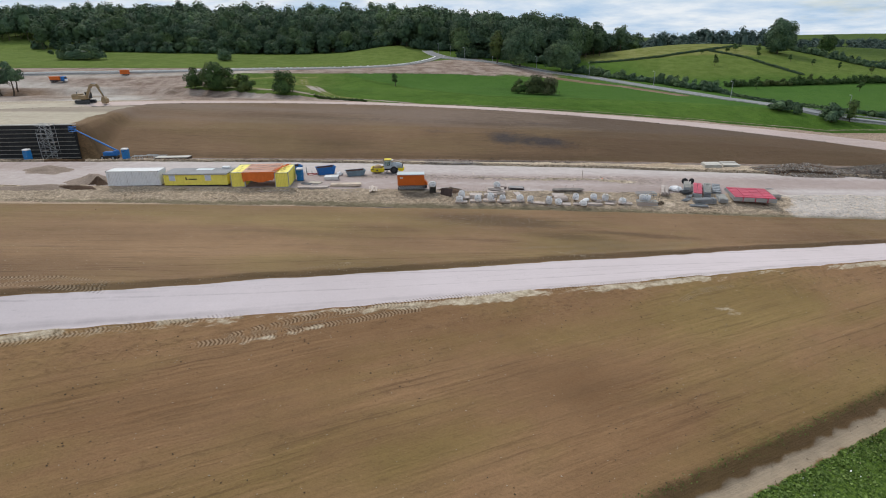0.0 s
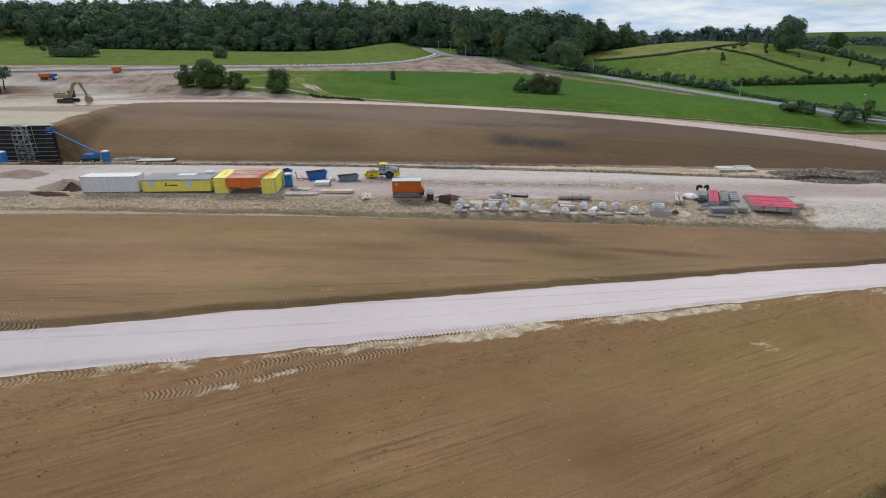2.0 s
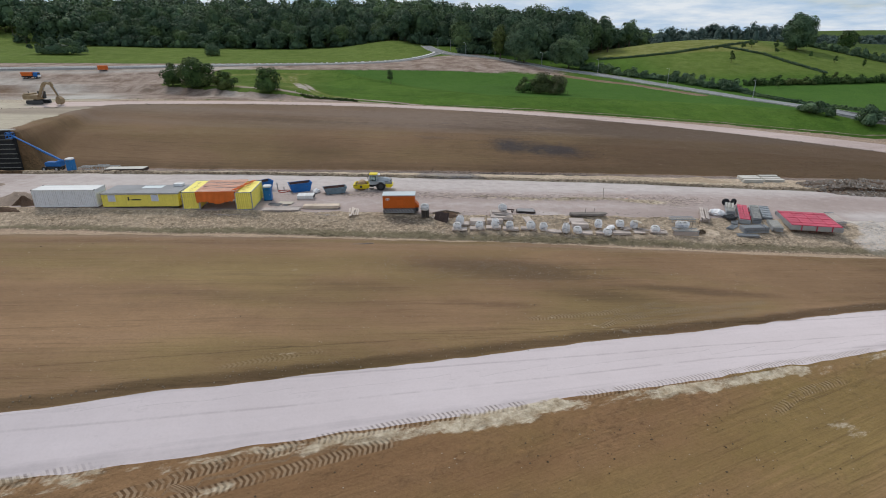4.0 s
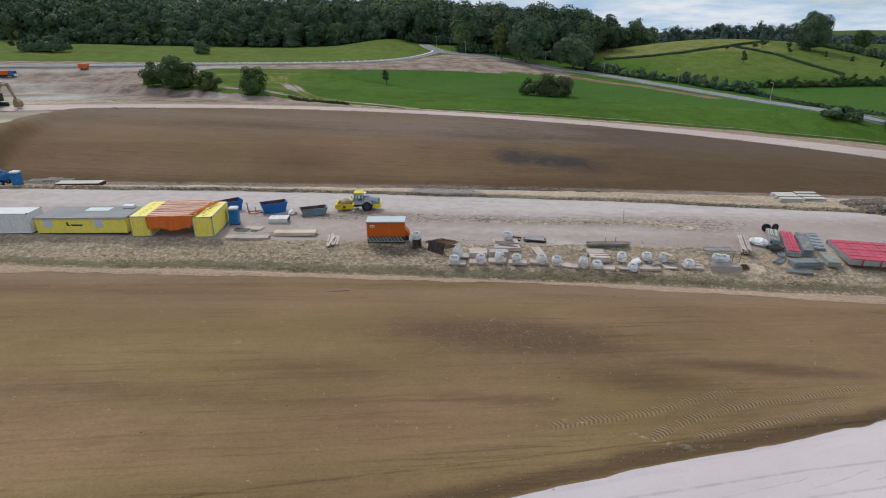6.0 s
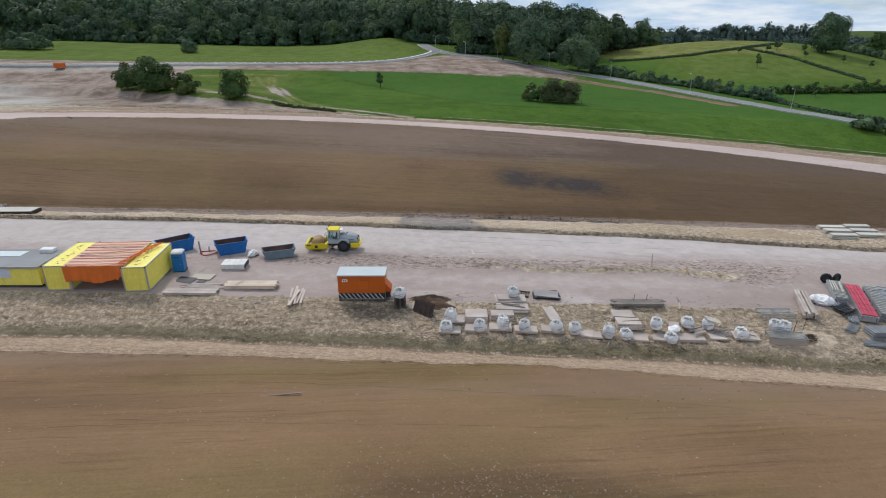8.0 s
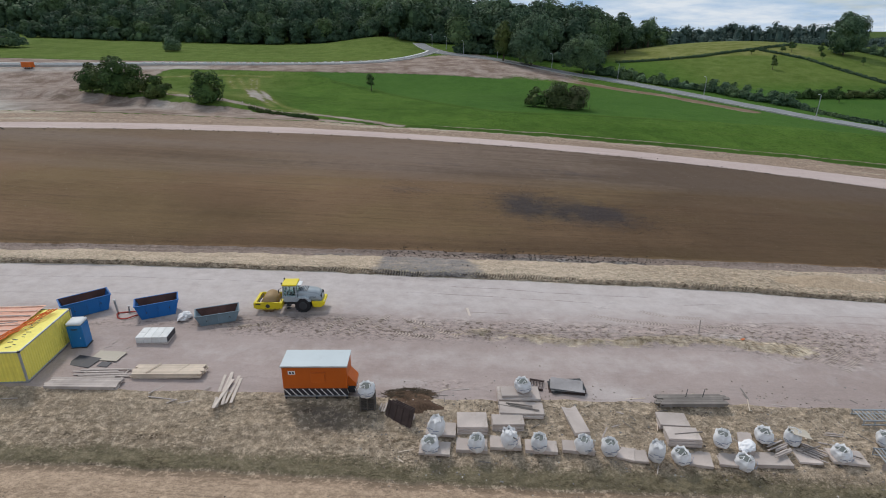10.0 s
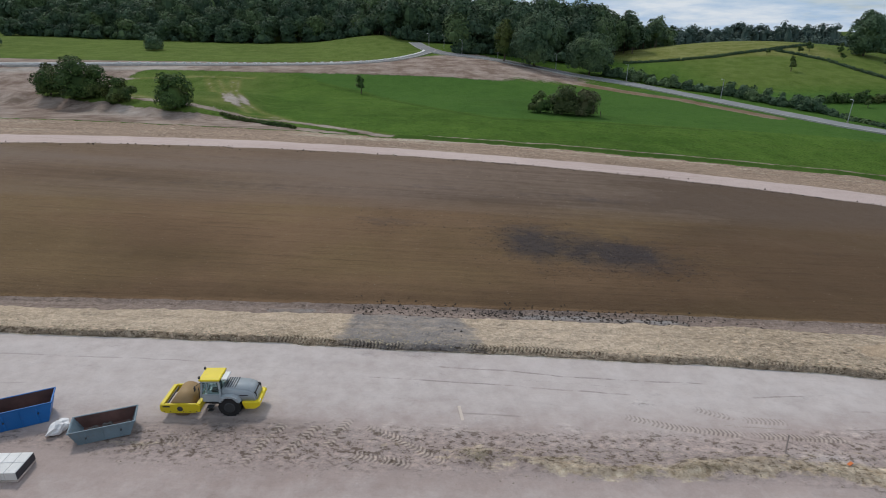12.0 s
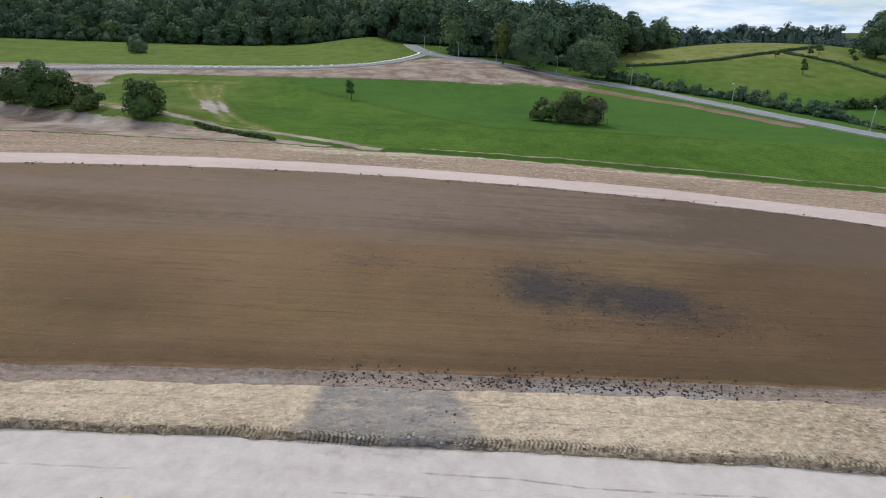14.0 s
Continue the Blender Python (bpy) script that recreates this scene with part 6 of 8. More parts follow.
def roller(x, y, turn):
    ob = thing("road_roller", "yellow and grey road roller with earth-coated drum", "roller", x, y, turn)
    bm = bmesh.new()
    bmesh.ops.create_cone(bm, cap_ends=True, segments=48, radius1=0.80, radius2=0.80, depth=2.1, matrix=pose(-2.15, 0, 0.79, 90))
    bmesh.ops.bevel(bm, geom=[e for e in bm.edges if len(e.link_faces[0].verts) > 8 or len(e.link_faces[-1].verts) > 8], offset=0.03, segments=2, affect="EDGES")
    part("drum", bm, "drum", ob, "brown earth-coated steel drum", False)
    for s in (-1, 1):
        bm = bmesh.new()
        prism(bm, [(-3.55, 0.62), (-3.55, 1.12), (-3.2, 1.2), (-1.0, 1.2), (-0.72, 1.05), (-0.72, 0.55), (-1.2, 0.45), (-3.2, 0.45)], s * 1.14, s * 1.26)
        side = part("side_plate", bm, "yellow_machine", ob)
        bm = bmesh.new()
        bmesh.ops.create_cone(bm, cap_ends=True, segments=20, radius1=0.22, radius2=0.18, depth=0.06, matrix=pose(-2.15, s * 1.28, 0.80, 90))
        part("hub", bm, "dark", side)
        for k in range(6):
            bm = bmesh.new()
            bmesh.ops.create_cone(bm, cap_ends=True, segments=8, radius1=0.035, radius2=0.03, depth=0.04, matrix=pose(-3.3 + k * 0.46, s * 1.275, 0.58, 90))
            part("bolt", bm, "dark", side)
    boxed("serial_bar", "board_black", ob, 0.5, 0.01, 0.12, -3.1, -1.268, 0.95, bevel=0.0)
    boxed("front_beam", "yellow_machine", ob, 0.28, 2.3, 0.42, -3.42, 0, 0.76, bevel=0.03)
    boxed("scraper", "dark", ob, 0.08, 2.0, 0.12, -3.12, 0, 1.0)
    boxed("rear_beam", "yellow_machine", ob, 0.3, 2.3, 0.5, -0.85, 0, 0.65, bevel=0.03)
    boxed("articulation", "dark", ob, 0.9, 0.6, 0.55, -0.4, 0, 0.55)
    boxed("chassis", "dark", ob, 3.3, 1.0, 0.45, 1.5, 0, 0.65)
    # cab: tapered frame, glass between the posts, yellow roof
    cab = boxed("cab", "body_grey", ob, 1.35, 1.5, 0.55, 0.0, 0, 1.0, bevel=0.04)
    bm = bmesh.new()
    prism(bm, [(-0.72, 1.5), (-0.52, 2.78), (0.62, 2.78), (0.66, 1.5)], -0.70, 0.70)
    part("glazing", bm, "cab_glass", cab, "tinted cab windows")
    for px, qx in ((-0.74, -0.54), (0.68, 0.64)):
        for s in (-1, 1):
            barred("pillar", "body_grey", cab, (px, s * 0.72, 1.4), (qx, s * 0.72, 2.8), 0.075)
    for s in (-1, 1):
        barred("door_frame", "body_grey", cab, (-0.30, s * 0.725, 1.45), (-0.22, s * 0.725, 2.75), 0.035)
        barred("roof_rail", "body_grey", cab, (-0.56, s * 0.72, 2.72), (0.64, s * 0.72, 2.72), 0.055)
    for s in (-1, 1):
        barred("door_rail", "body_grey", cab, (-0.70, s * 0.73, 1.62), (0.66, s * 0.73, 1.62), 0.05)
    boxed("seat", "black", cab, 0.5, 0.5, 0.18, 0.1, 0, 1.55, bevel=0.05)
    boxed("seat_back", "black", cab, 0.14, 0.48, 0.75, 0.36, 0, 1.6, bevel=0.05)
    barred("steering_column", "dark", cab, (-0.45, 0, 1.5), (-0.25, 0, 2.0), 0.05)
    boxed("cab_roof", "yellow_machine", cab, 1.5, 1.62, 0.16, 0.02, 0, 2.78, bevel=0.05, label="yellow cab roof")
    boxed("roof_unit", "white_paint", cab, 0.42, 1.0, 0.12, 0.98, 0, 2.68, bevel=0.03)
    for s in (-1, 1):
        barred("mirror_arm", "dark", cab, (-0.55, s * 0.75, 2.7), (-0.95, s * 1.05, 2.55), 0.02)
        boxed("mirror", "dark", cab, 0.06, 0.2, 0.34, -0.95, s * 1.05, 2.2)
        boxed("work_light", "dark", cab, 0.12, 0.18, 0.14, -0.72, s * 0.6, 2.94)
    barred("handrail", "dark", cab, (-0.85, -0.78, 1.0), (-0.8, -0.78, 2.3), 0.025)
    boxed("step", "dark", ob, 0.45, 0.35, 0.06, -0.1, -0.9, 0.7)
    boxed("step", "dark", ob, 0.4, 0.3, 0.06, -0.1, -0.92, 0.4)
    bm = bmesh.new()
    v = prism(bm, [(0.72, 1.0), (0.72, 2.12), (1.4, 2.2), (2.7, 2.02), (3.12, 1.72), (3.3, 1.0)], -0.78, 0.78)
    bmesh.ops.bevel(bm, geom=bm.edges[:], offset=0.13, segments=3, affect="EDGES")
    hood = part("hood", bm, "body_grey", ob, "smooth grey engine hood", False)
    for k in range(5):
        boxed("louvre", "board_black", hood, 0.07, 1.25, 0.02, 1.05 + 0.17 * k, 0, 2.155 + (0.03 if k < 3 else 0.015), 0, 3, 0, 0.0)
    for s in (-1, 1):
        boxed("lettering_bar", "board_black", hood, 0.62, 0.01, 0.07, 2.35, s * 0.785, 1.55, bevel=0.0)
        boxed("grille", "dark", hood, 0.4, 0.04, 0.4, 3.02, s * 0.6, 1.35, bevel=0.0)
    boxed("rear_grille", "dark", hood, 0.05, 1.0, 0.5, 3.22, 0, 1.2, 0, -14, 0, 0.0)
    bm = bmesh.new()
    prism(bm, [(2.2, 0.95), (2.35, 0.5), (3.1, 0.5), (3.5, 0.8), (3.5, 1.12), (2.2, 1.12)], -0.95, 0.95)
    bmesh.ops.bevel(bm, geom=bm.edges[:], offset=0.05, segments=1, affect="EDGES")
    part("counterweight", bm, "yellow_machine", ob)
    for s in (-1, 1):
        bm = bmesh.new()
        prism(bm, [(0.62, 1.25), (0.80, 1.62), (1.10, 1.72), (1.60, 1.72), (1.95, 1.55), (2.15, 1.2), (1.95, 1.2), (1.60, 1.58), (1.10, 1.58), (0.85, 1.25)], s * 0.60, s * 1.15)
        part("mudguard", bm, "body_grey", ob)
        wheel(ob, 1.35, s * 0.86, 0.79, 0.80, 0.58, 3, "dark")
        boxed("lamp", "white_paint", ob, 0.06, 0.14, 0.1, 3.5, s * 0.75, 1.15)
    return ob


roller(-13.45, 121.25, 1.5)


def excavator(x, y, turn):
    ob = thing("excavator", "dusty yellow-brown tracked excavator with lowered bucket", "excavator", x, y, turn)
    for s in (-1, 1):
        bm = bmesh.new()
        prism(bm, [(-2.3, 0.45), (-2.05, 0.9), (2.05, 0.9), (2.3, 0.45), (2.0, 0.02), (-2.0, 0.02)], s * 1.0, s * 1.65)
        track = part("track", bm, "dark", ob, "dark steel crawler track")
        for k in range(16):
            boxed("track_plate", "dark", track, 0.2, 0.68, 0.05, -2.0 + k * 0.265, s * 1.325, 0.9)
    boxed("turntable", "dark", ob, 1.6, 1.6, 0.25, 0, 0, 0.9)
    boxed("upper_body", "cat", ob, 4.0, 2.8, 1.15, -0.9, 0, 1.15, bevel=0.12)
    boxed("counterweight", "cat", ob, 0.9, 2.8, 1.3, -2.8, 0, 1.15, bevel=0.2)
    cab = boxed("cab", "dark", ob, 1.5, 1.1, 1.75, 0.6, 0.85, 1.3, bevel=0.08)
    boxed("glazing", "glass", cab, 1.35, 1.12, 1.0, 0.62, 0.85, 1.9)
    boxed("cab_roof", "cat", cab, 1.55, 1.15, 0.08, 0.6, 0.85, 3.05)
    boxed("engine_hood", "cat", ob, 1.8, 2.4, 0.35, -2.0, 0, 2.3, bevel=0.08)
    barred("exhaust", "dark", ob, (-1.8, -0.6, 2.5), (-1.8, -0.6, 3.2), 0.08)
    bm = bmesh.new()
    prism(bm, [(0.8, 1.7), (0.9, 2.2), (2.6, 5.0), (3.4, 5.5), (4.9, 5.15), (4.95, 4.8), (3.5, 4.9), (3.0, 4.5), (1.5, 1.8)], -0.75, -0.1)
    part("boom", bm, "cat", ob, "arched boom")
    bm = bmesh.new()
    prism(bm, [(4.55, 5.35), (5.1, 5.5), (5.45, 5.0), (6.5, 1.9), (6.2, 1.8), (4.8, 4.6)], -0.58, -0.25)
    part("stick", bm, "cat", ob)
    bm = bmesh.new()
    prism(bm, [(6.1, 1.95), (6.6, 1.95), (7.3, 1.4), (7.4, 0.5), (6.9, 0.05), (5.9, 0.1), (5.7, 0.9)], -1.0, 0.2)
    part("bucket", bm, "cat", ob, "worn digging bucket")
    barred("hydraulic_ram", "steel", ob, (1.4, -0.4, 1.7), (2.9, -0.4, 4.3), 0.1)
    barred("hydraulic_ram", "steel", ob, (3.3, -0.4, 5.6), (4.8, -0.4, 5.7), 0.1)
    barred("hydraulic_ram", "steel", ob, (5.4, -0.4, 4.8), (6.6, -0.4, 2.2), 0.08)
    return ob


excavator(-105.2, 170.5, -8)


def boom_lift(x, y):
    ob = thing("boom_lift", "blue boom lift with raised work platform", "lift", x, y, 0)
    boxed("chassis", "dark", ob, 3.4, 1.3, 0.4, 0, 0, 0.45, bevel=0.05)
    for wx in (-1.25, 1.25):
        for s in (-1, 1):
            wheel(ob, wx, s * 0.85, 0.45, 0.47, 0.35, 0, "steel")
    boxed("turret", "blue_skip", ob, 2.6, 1.5, 0.9, 0.2, 0, 0.9, bevel=0.12)
    boxed("counterweight", "blue_skip", ob, 0.8, 1.6, 1.2, 1.7, 0, 0.9, bevel=0.15)
    barred("boom_lower", "blue_skip", ob, (1.9, 0, 2.1), (-3.2, 1.2, 4.3), 0.22)
    barred("boom_upper", "blue_skip", ob, (-2.6, 1.1, 4.05), (-8.2, 2.4, 6.5), 0.15)
    basket = barred("platform", "blue_skip", ob, (-8.2, 2.4, 6.1), (-8.2, 2.4, 6.7), 0.12)
    for z in (6.1, 6.65, 7.2):
        for a, b in (((-9.4, 2.0), (-8.2, 2.0)), ((-8.2, 2.0), (-8.2, 2.9)), ((-9.4, 2.9), (-8.2, 2.9)), ((-9.4, 2.0), (-9.4, 2.9))):
            barred("rail", "blue_skip", basket, (*a, z), (*b, z), 0.05)
    for px in (-9.4, -8.8, -8.2):
        for py in (2.0, 2.9):
            barred("upright", "blue_skip", basket, (px, py, 6.05), (px, py, 7.2), 0.05)
    boxed("platform_floor", "blue_skip", basket, 1.25, 0.95, 0.08, -8.8, 2.45, 6.05)
    boxed("control_box", "blue_skip", basket, 0.5, 0.3, 0.5, -8.8, 2.1, 6.6)
    return ob


boom_lift(-79.2, 133.2)


def dump_truck(x, y, turn):
    ob = thing("dump_truck", "orange and blue dump truck on the far site road", "truck", x, y, turn)
    bm = bmesh.new()
    prism(bm, [(-3.6, 1.2), (-4.0, 2.9), (1.2, 2.9), (1.2, 1.2)], -1.2, 1.2)
    part("tipper_body", bm, "orange", ob)
    boxed("chassis", "dark", ob, 7.6, 1.0, 0.4, -0.3, 0, 0.7)
    boxed("cab", "blue_skip", ob, 1.9, 2.3, 1.9, 2.5, 0, 0.9, bevel=0.12)
    boxed("bumper", "white_paint", ob, 0.5, 2.3, 0.9, 3.6, 0, 0.6, bevel=0.08)
    boxed("windscreen", "glass", ob, 0.1, 2.0, 0.8, 3.44, 0, 1.8)
    for wx in (-2.8, -1.5, 2.4):
        for s in (-1, 1):
            wheel(ob, wx, s * 1.0, 0.5, 0.52, 0.35, 0, "steel")
    return ob


dump_truck(-193, 293, 4)
ob = thing("site_trailer", "small orange site trailer at the far road", "trailer", -166.5, 306, 0)
boxed("body", "orange", ob, 4.0, 2.2, 2.0, 0, 0, 0.6, bevel=0.05)
for wx in (-0.9, 0.9):
    for s in (-1, 1):
        wheel(ob, wx, s * 0.9, 0.4, 0.42, 0.25, 0, "steel")


# ---- retaining wall and scaffold stair at the end of the cutting ------------------
def retaining_wall():
    ob = thing("retaining_wall", "tall black board retaining wall with pale ledges", "wall", -88.6, 137.2, 2.7, z=-0.3)
    for k in range(9):
        z = 0.95 * k
        for j in range(9):
            x0 = -5.4 * j - 0.1 * k
            boxed("wall_board", "wall_timber", ob, 5.36, 0.5, 0.90, x0 - 2.7, 0.10 + 0.06 * k, z)
        boxed("ledge", "wall_line", ob, 48.8, 0.42, 0.09, -24.3 - 0.1 * k, -0.24 + 0.06 * k, z + 0.87, bevel=0.0)
    boxed("return_wall", "wall_timber", ob, 0.5, 2.6, 7.8, -0.5, 1.7, 0, bevel=0.0)
    boxed("coping", "concrete_pale", ob, 49, 0.9, 0.15, -24.5, 0.8, 8.5)
    return ob


retaining_wall()


def scaffold_stair(x, y):
    ob = thing("scaffold_tower", "galvanised scaffold stair tower against the wall", "scaffold", x, y, 0)
    W, D, H = 3.7, 1.4, 8.6
    for k in range(4):
        for d in (0, D):
            barred("standard", "steel", ob, (k * W / 3, d, 0), (k * W / 3, d, H - (1.8 if k in (0,) else 0)), 0.05, sides=6)
    for lvl in range(5):
        z = 0.2 + lvl * 2.0
        for d in (0, D):
            barred("ledger", "steel", ob, (0, d, z), (W, d, z), 0.045, sides=6)
            barred("guard_rail", "steel", ob, (0, d, min(z + 1, H)), (W, d, min(z + 1, H)), 0.04, sides=6)
        boxed("deck", "timber_old", ob, W * 0.3, D, 0.05, W * (0.15 if lvl % 2 else 0.85), D / 2, z, bevel=0.0)
        if lvl < 4:
            a, b = (0.3, W - 0.3) if lvl % 2 == 0 else (W - 0.3, 0.3)
            for d in (0.15, D - 0.15):
                barred("stringer", "steel", ob, (a, d, z), (b, d, z + 2.0), 0.06, sides=6)
            barred("brace", "steel", ob, (0, 0, z), (W / 3, 0, z + 2), 0.035, sides=6)
            barred("brace", "steel", ob, (W, 0, z), (W * 2 / 3, 0, z + 2), 0.035, sides=6)
    return ob


scaffold_stair(-96.7, 135.6)

# ---- big bags, slabs and stacks along the yard edge -----------------------------
def slab(label, x, y, turn, sx, sy, sz, lift=0.0, material="concrete", group="concrete slabs"):
    bm = bmesh.new()
    solid(bm, None, sx, sy, sz, 0.02)
    rg = random.Random(int(x * 31 + y * 17 + lift * 100))
    for v in bm.verts:
        v.co += Vector((rg.uniform(-1, 1), rg.uniform(-1, 1), 0)) * 0.015
    me = bpy.data.meshes.new("slab")
    bm.to_mesh(me)
    bm.free()
    me.materials.append(M[material])
    ob = new("concrete_slab", me)
    ob.matrix_world = pose(x, y, ground_at(x, y) - 0.05 + lift, rg.uniform(-1, 1), rg.uniform(-1, 1), turn)
    return tagged(ob, label, "slab", group)


def big_bag(label, material, seed, r=0.62, h=1.05, filled=True):
    """A woven bulk bag: bulging sides, gathered top with loops, load showing."""
    ob = new("bulk_bag")
    tagged(ob, label, "bag", "white bulk bags")
    rg = random.Random(seed)
    bm = bmesh.new()
    n, rows = 22, 9
    lean = (rg.uniform(-0.08, 0.08), rg.uniform(-0.08, 0.08))
    rings = []
    for j in range(rows + 1):
        t = j / rows
        swell = (0.80 + 0.55 * t - 0.62 * t * t) if t < 0.85 else 0.72 + rg.uniform(-0.03, 0.03)
        ring = []
        for i in range(n):
            a = 2 * math.pi * i / n
            square = 1.0 / max(abs(math.cos(a)), abs(math.sin(a))) ** 0.35
            fold = 1 + (0.06 + 0.15 * t * t) * math.sin(i * 2.9 + seed) * math.sin(i * 1.3 + j * 0.6) + rg.uniform(-0.05, 0.05) * (0.4 + t)
            rad = r * swell * square * fold
            ring.append(bm.verts.new((rad * math.cos(a) + lean[0] * t, rad * math.sin(a) + lean[1] * t, h * (t + 0.05 * t * math.sin(i * 2.1 + seed * 2)))))
        rings.append(ring)
    for j in range(rows):
        for i in range(n):
            bm.faces.new((rings[j][i], rings[j][(i + 1) % n], rings[j + 1][(i + 1) % n], rings[j + 1][i]))
    bm.faces.new(rings[0][::-1])
    inner = [bm.verts.new(v.co * 0.82 + Vector((0, 0, h * 0.10 - 0.12))) for v in rings[-1]]
    for i in range(n):
        bm.faces.new((rings[-1][i], rings[-1][(i + 1) % n], inner[(i + 1) % n], inner[i]))
    part("sack", bm, material, ob, "", False)
    bm = bmesh.new()
    top = [v for v in [Vector((0, 0, 0))]]
    c = bm.verts.new((lean[0], lean[1], h * 0.93))
    ring = [bm.verts.new((r * 0.62 * math.cos(2 * math.pi * i / 12) + lean[0], r * 0.62 * math.sin(2 * math.pi * i / 12) + lean[1], h * (0.84 + 0.04 * math.sin(i * 2)))) for i in range(12)]
    for i in range(12):
        bm.faces.new((c, ring[i], ring[(i + 1) % 12]))
    part("load", bm, "load" if filled else material, ob, "dark rubble load" if filled else "")
    for k in range(4):
        a = math.pi / 4 + k * math.pi / 2
        bm = bmesh.new()
        p = Vector((r * 0.8 * math.cos(a) + lean[0], r * 0.8 * math.sin(a) + lean[1], h * 0.95))
        q = Vector((r * 0.35 * math.cos(a + 0.5), r * 0.35 * math.sin(a + 0.5), h * 1.16))
        w = Vector((r * 0.75 * math.cos(a + 0.7), r * 0.75 * math.sin(a + 0.7), h * 0.96))
        rod(bm, p, q, 0.02, None, 5), rod(bm, q, w, 0.02, None, 5)
        part("lifting_loop", bm, material, ob)
    for k in range(4):
        a = rg.uniform(-2.4, -0.7)
        bm = bmesh.new()
        solid(bm, pose(r * 1.10 * math.cos(a), r * 1.10 * math.sin(a), h * (0.34 + 0.09 * k), 0, 0, math.degrees(a) + 90), 0.42, 0.03, 0.035)
        part("print_bar", bm, "bag_print", ob)
    return ob


bag_a = big_bag("full white woven bulk bag on a slab", "bag", 3)
bag_b = big_bag("slumped white woven bulk bag with open top", "bag", 8, 0.66, 0.85)
bag_c = big_bag("tall white woven bulk bag with gathered neck", "bag", 12, 0.60, 1.3, False)
BAGS = [(1.62, 103.0, 2, 0.15), (1.22, 101.6, 1, 0.15), (4.54, 101.75, 0, 0.22), (6.87, 102.1, 2, 0.22), (9.03, 101.95, 0, 0.22), (12.16, 101.75, 0, 0.22), (14.04, 101.75, 0, 0.0),
        (17.33, 101.5, 2, 0.0), (19.06, 101.3, 1, 0.05), (22.4, 102.5, 0, 0.25), (23.44, 100.95, 1, 0.1), (25.82, 103.1, 1, 0.25), (27.95, 103.1, 0, 0.0), (30.72, 101.7, 1, 0.2),
        (34.72, 102.9, 1, 0.25), (8.45, 107.0, 1, 0.74), (-3.7, 105.45, 1, 1.22), (35.4, 102.6, 1, 0.3)]
first = [True, True, True]
for k, (x, y, v, up) in enumerate(BAGS):
    m = pose(x, y, ground_at(x, y) + up - 0.03, 0, 0, (k * 53) % 90 - 45)
    kind = (bag_a, bag_b, bag_c)[v]
    if first[v]:
        kind.matrix_world, first[v] = m, False
    else:
        copy_thing(kind, m)

SLABS = [  # x, y, turn, length, depth, thickness, lift
    (1.55, 101.75, -4, 2.2, 1.3, 0.2, 0), (2.0, 103.4, -4, 2.2, 1.4, 0.2, 0), (4.2, 102.1, -3, 2.25, 1.25, 0.28, 0), (6.65, 102.3, -3, 2.25, 1.2, 0.28, 0), (9.2, 102.1, -4, 2.3, 1.15, 0.28, 0),
    (11.85, 102.0, -6, 2.25, 1.1, 0.28, 0), (15.2, 101.7, -18, 1.25, 1.2, 0.2, 0), (16.0, 101.6, -6, 1.4, 1.3, 0.2, 0), (20.5, 101.5, -12, 1.6, 1.5, 0.22, 0), (22.6, 101.4, -8, 1.7, 1.3, 0.2, 0),
    (25.6, 101.5, -2, 2.6, 1.3, 0.3, 0), (28.4, 101.9, -6, 1.6, 1.5, 0.15, 0), (31.2, 101.8, -8, 2.4, 1.5, 0.2, 0), (24.4, 102.9, 70, 2.2, 1.0, 0.3, 0), (12.1, 104.3, 98, 3.1, 1.15, 0.3, 0)]
for x, y, a, sx, sy, sz, up in SLABS:
    slab("flat grey concrete slab on the yard edge", x, y, a, sx, sy, sz, up)
for layers, x, y, a, sx, sy, sz in ((3, 4.3, 103.9, -1, 2.25, 1.7, 0.22), (4, 6.95, 104.05, -1, 2.35, 1.15, 0.17), (2, 8.1, 107.0, -1, 3.3, 1.75, 0.20), (2, 8.1, 105.2, -2, 3.35, 1.35, 0.22), (3, 19.75, 103.0, -4, 2.4, 1.35, 0.2), (2, 19.55, 104.6, -4, 2.2, 1.5, 0.2)):
    for k in range(layers):
        slab("concrete slab stacked on others", x + 0.04 * (k % 2), y + 0.05 * (k % 3), a + 0.8 * k, sx, sy, sz, k * (sz + 0.005), group="stacked concrete slabs")
slab("smaller slab on a concrete stack", 7.9, 107.0, 3, 2.4, 1.2, 0.22, 0.41, group="stacked concrete slabs")
ob = slab("plywood sheet lying on a bulk bag", 28.3, 103.1, -12, 1.3, 1.2, 0.03, 0.0, "ply", "loose sheets")
ob.matrix_world = pose(28.3, 103.0, ground_at(28.3, 103) + 1.05, -8, 10, -14)

for x0, y0 in ((60.0, 130.3), (64.5, 131.0)):
    for row in range(3):
        for k in range(3):
            slab("long pale precast concrete slab stacked by the rubble heap", x0 + 1.0 * row + 0.05 * k, y0 + 2.9 * row, -5 + k, 3.7, 1.05, 0.16, 0.05 + 0.24 * k, "concrete_pale", "precast slabs by the rubble")


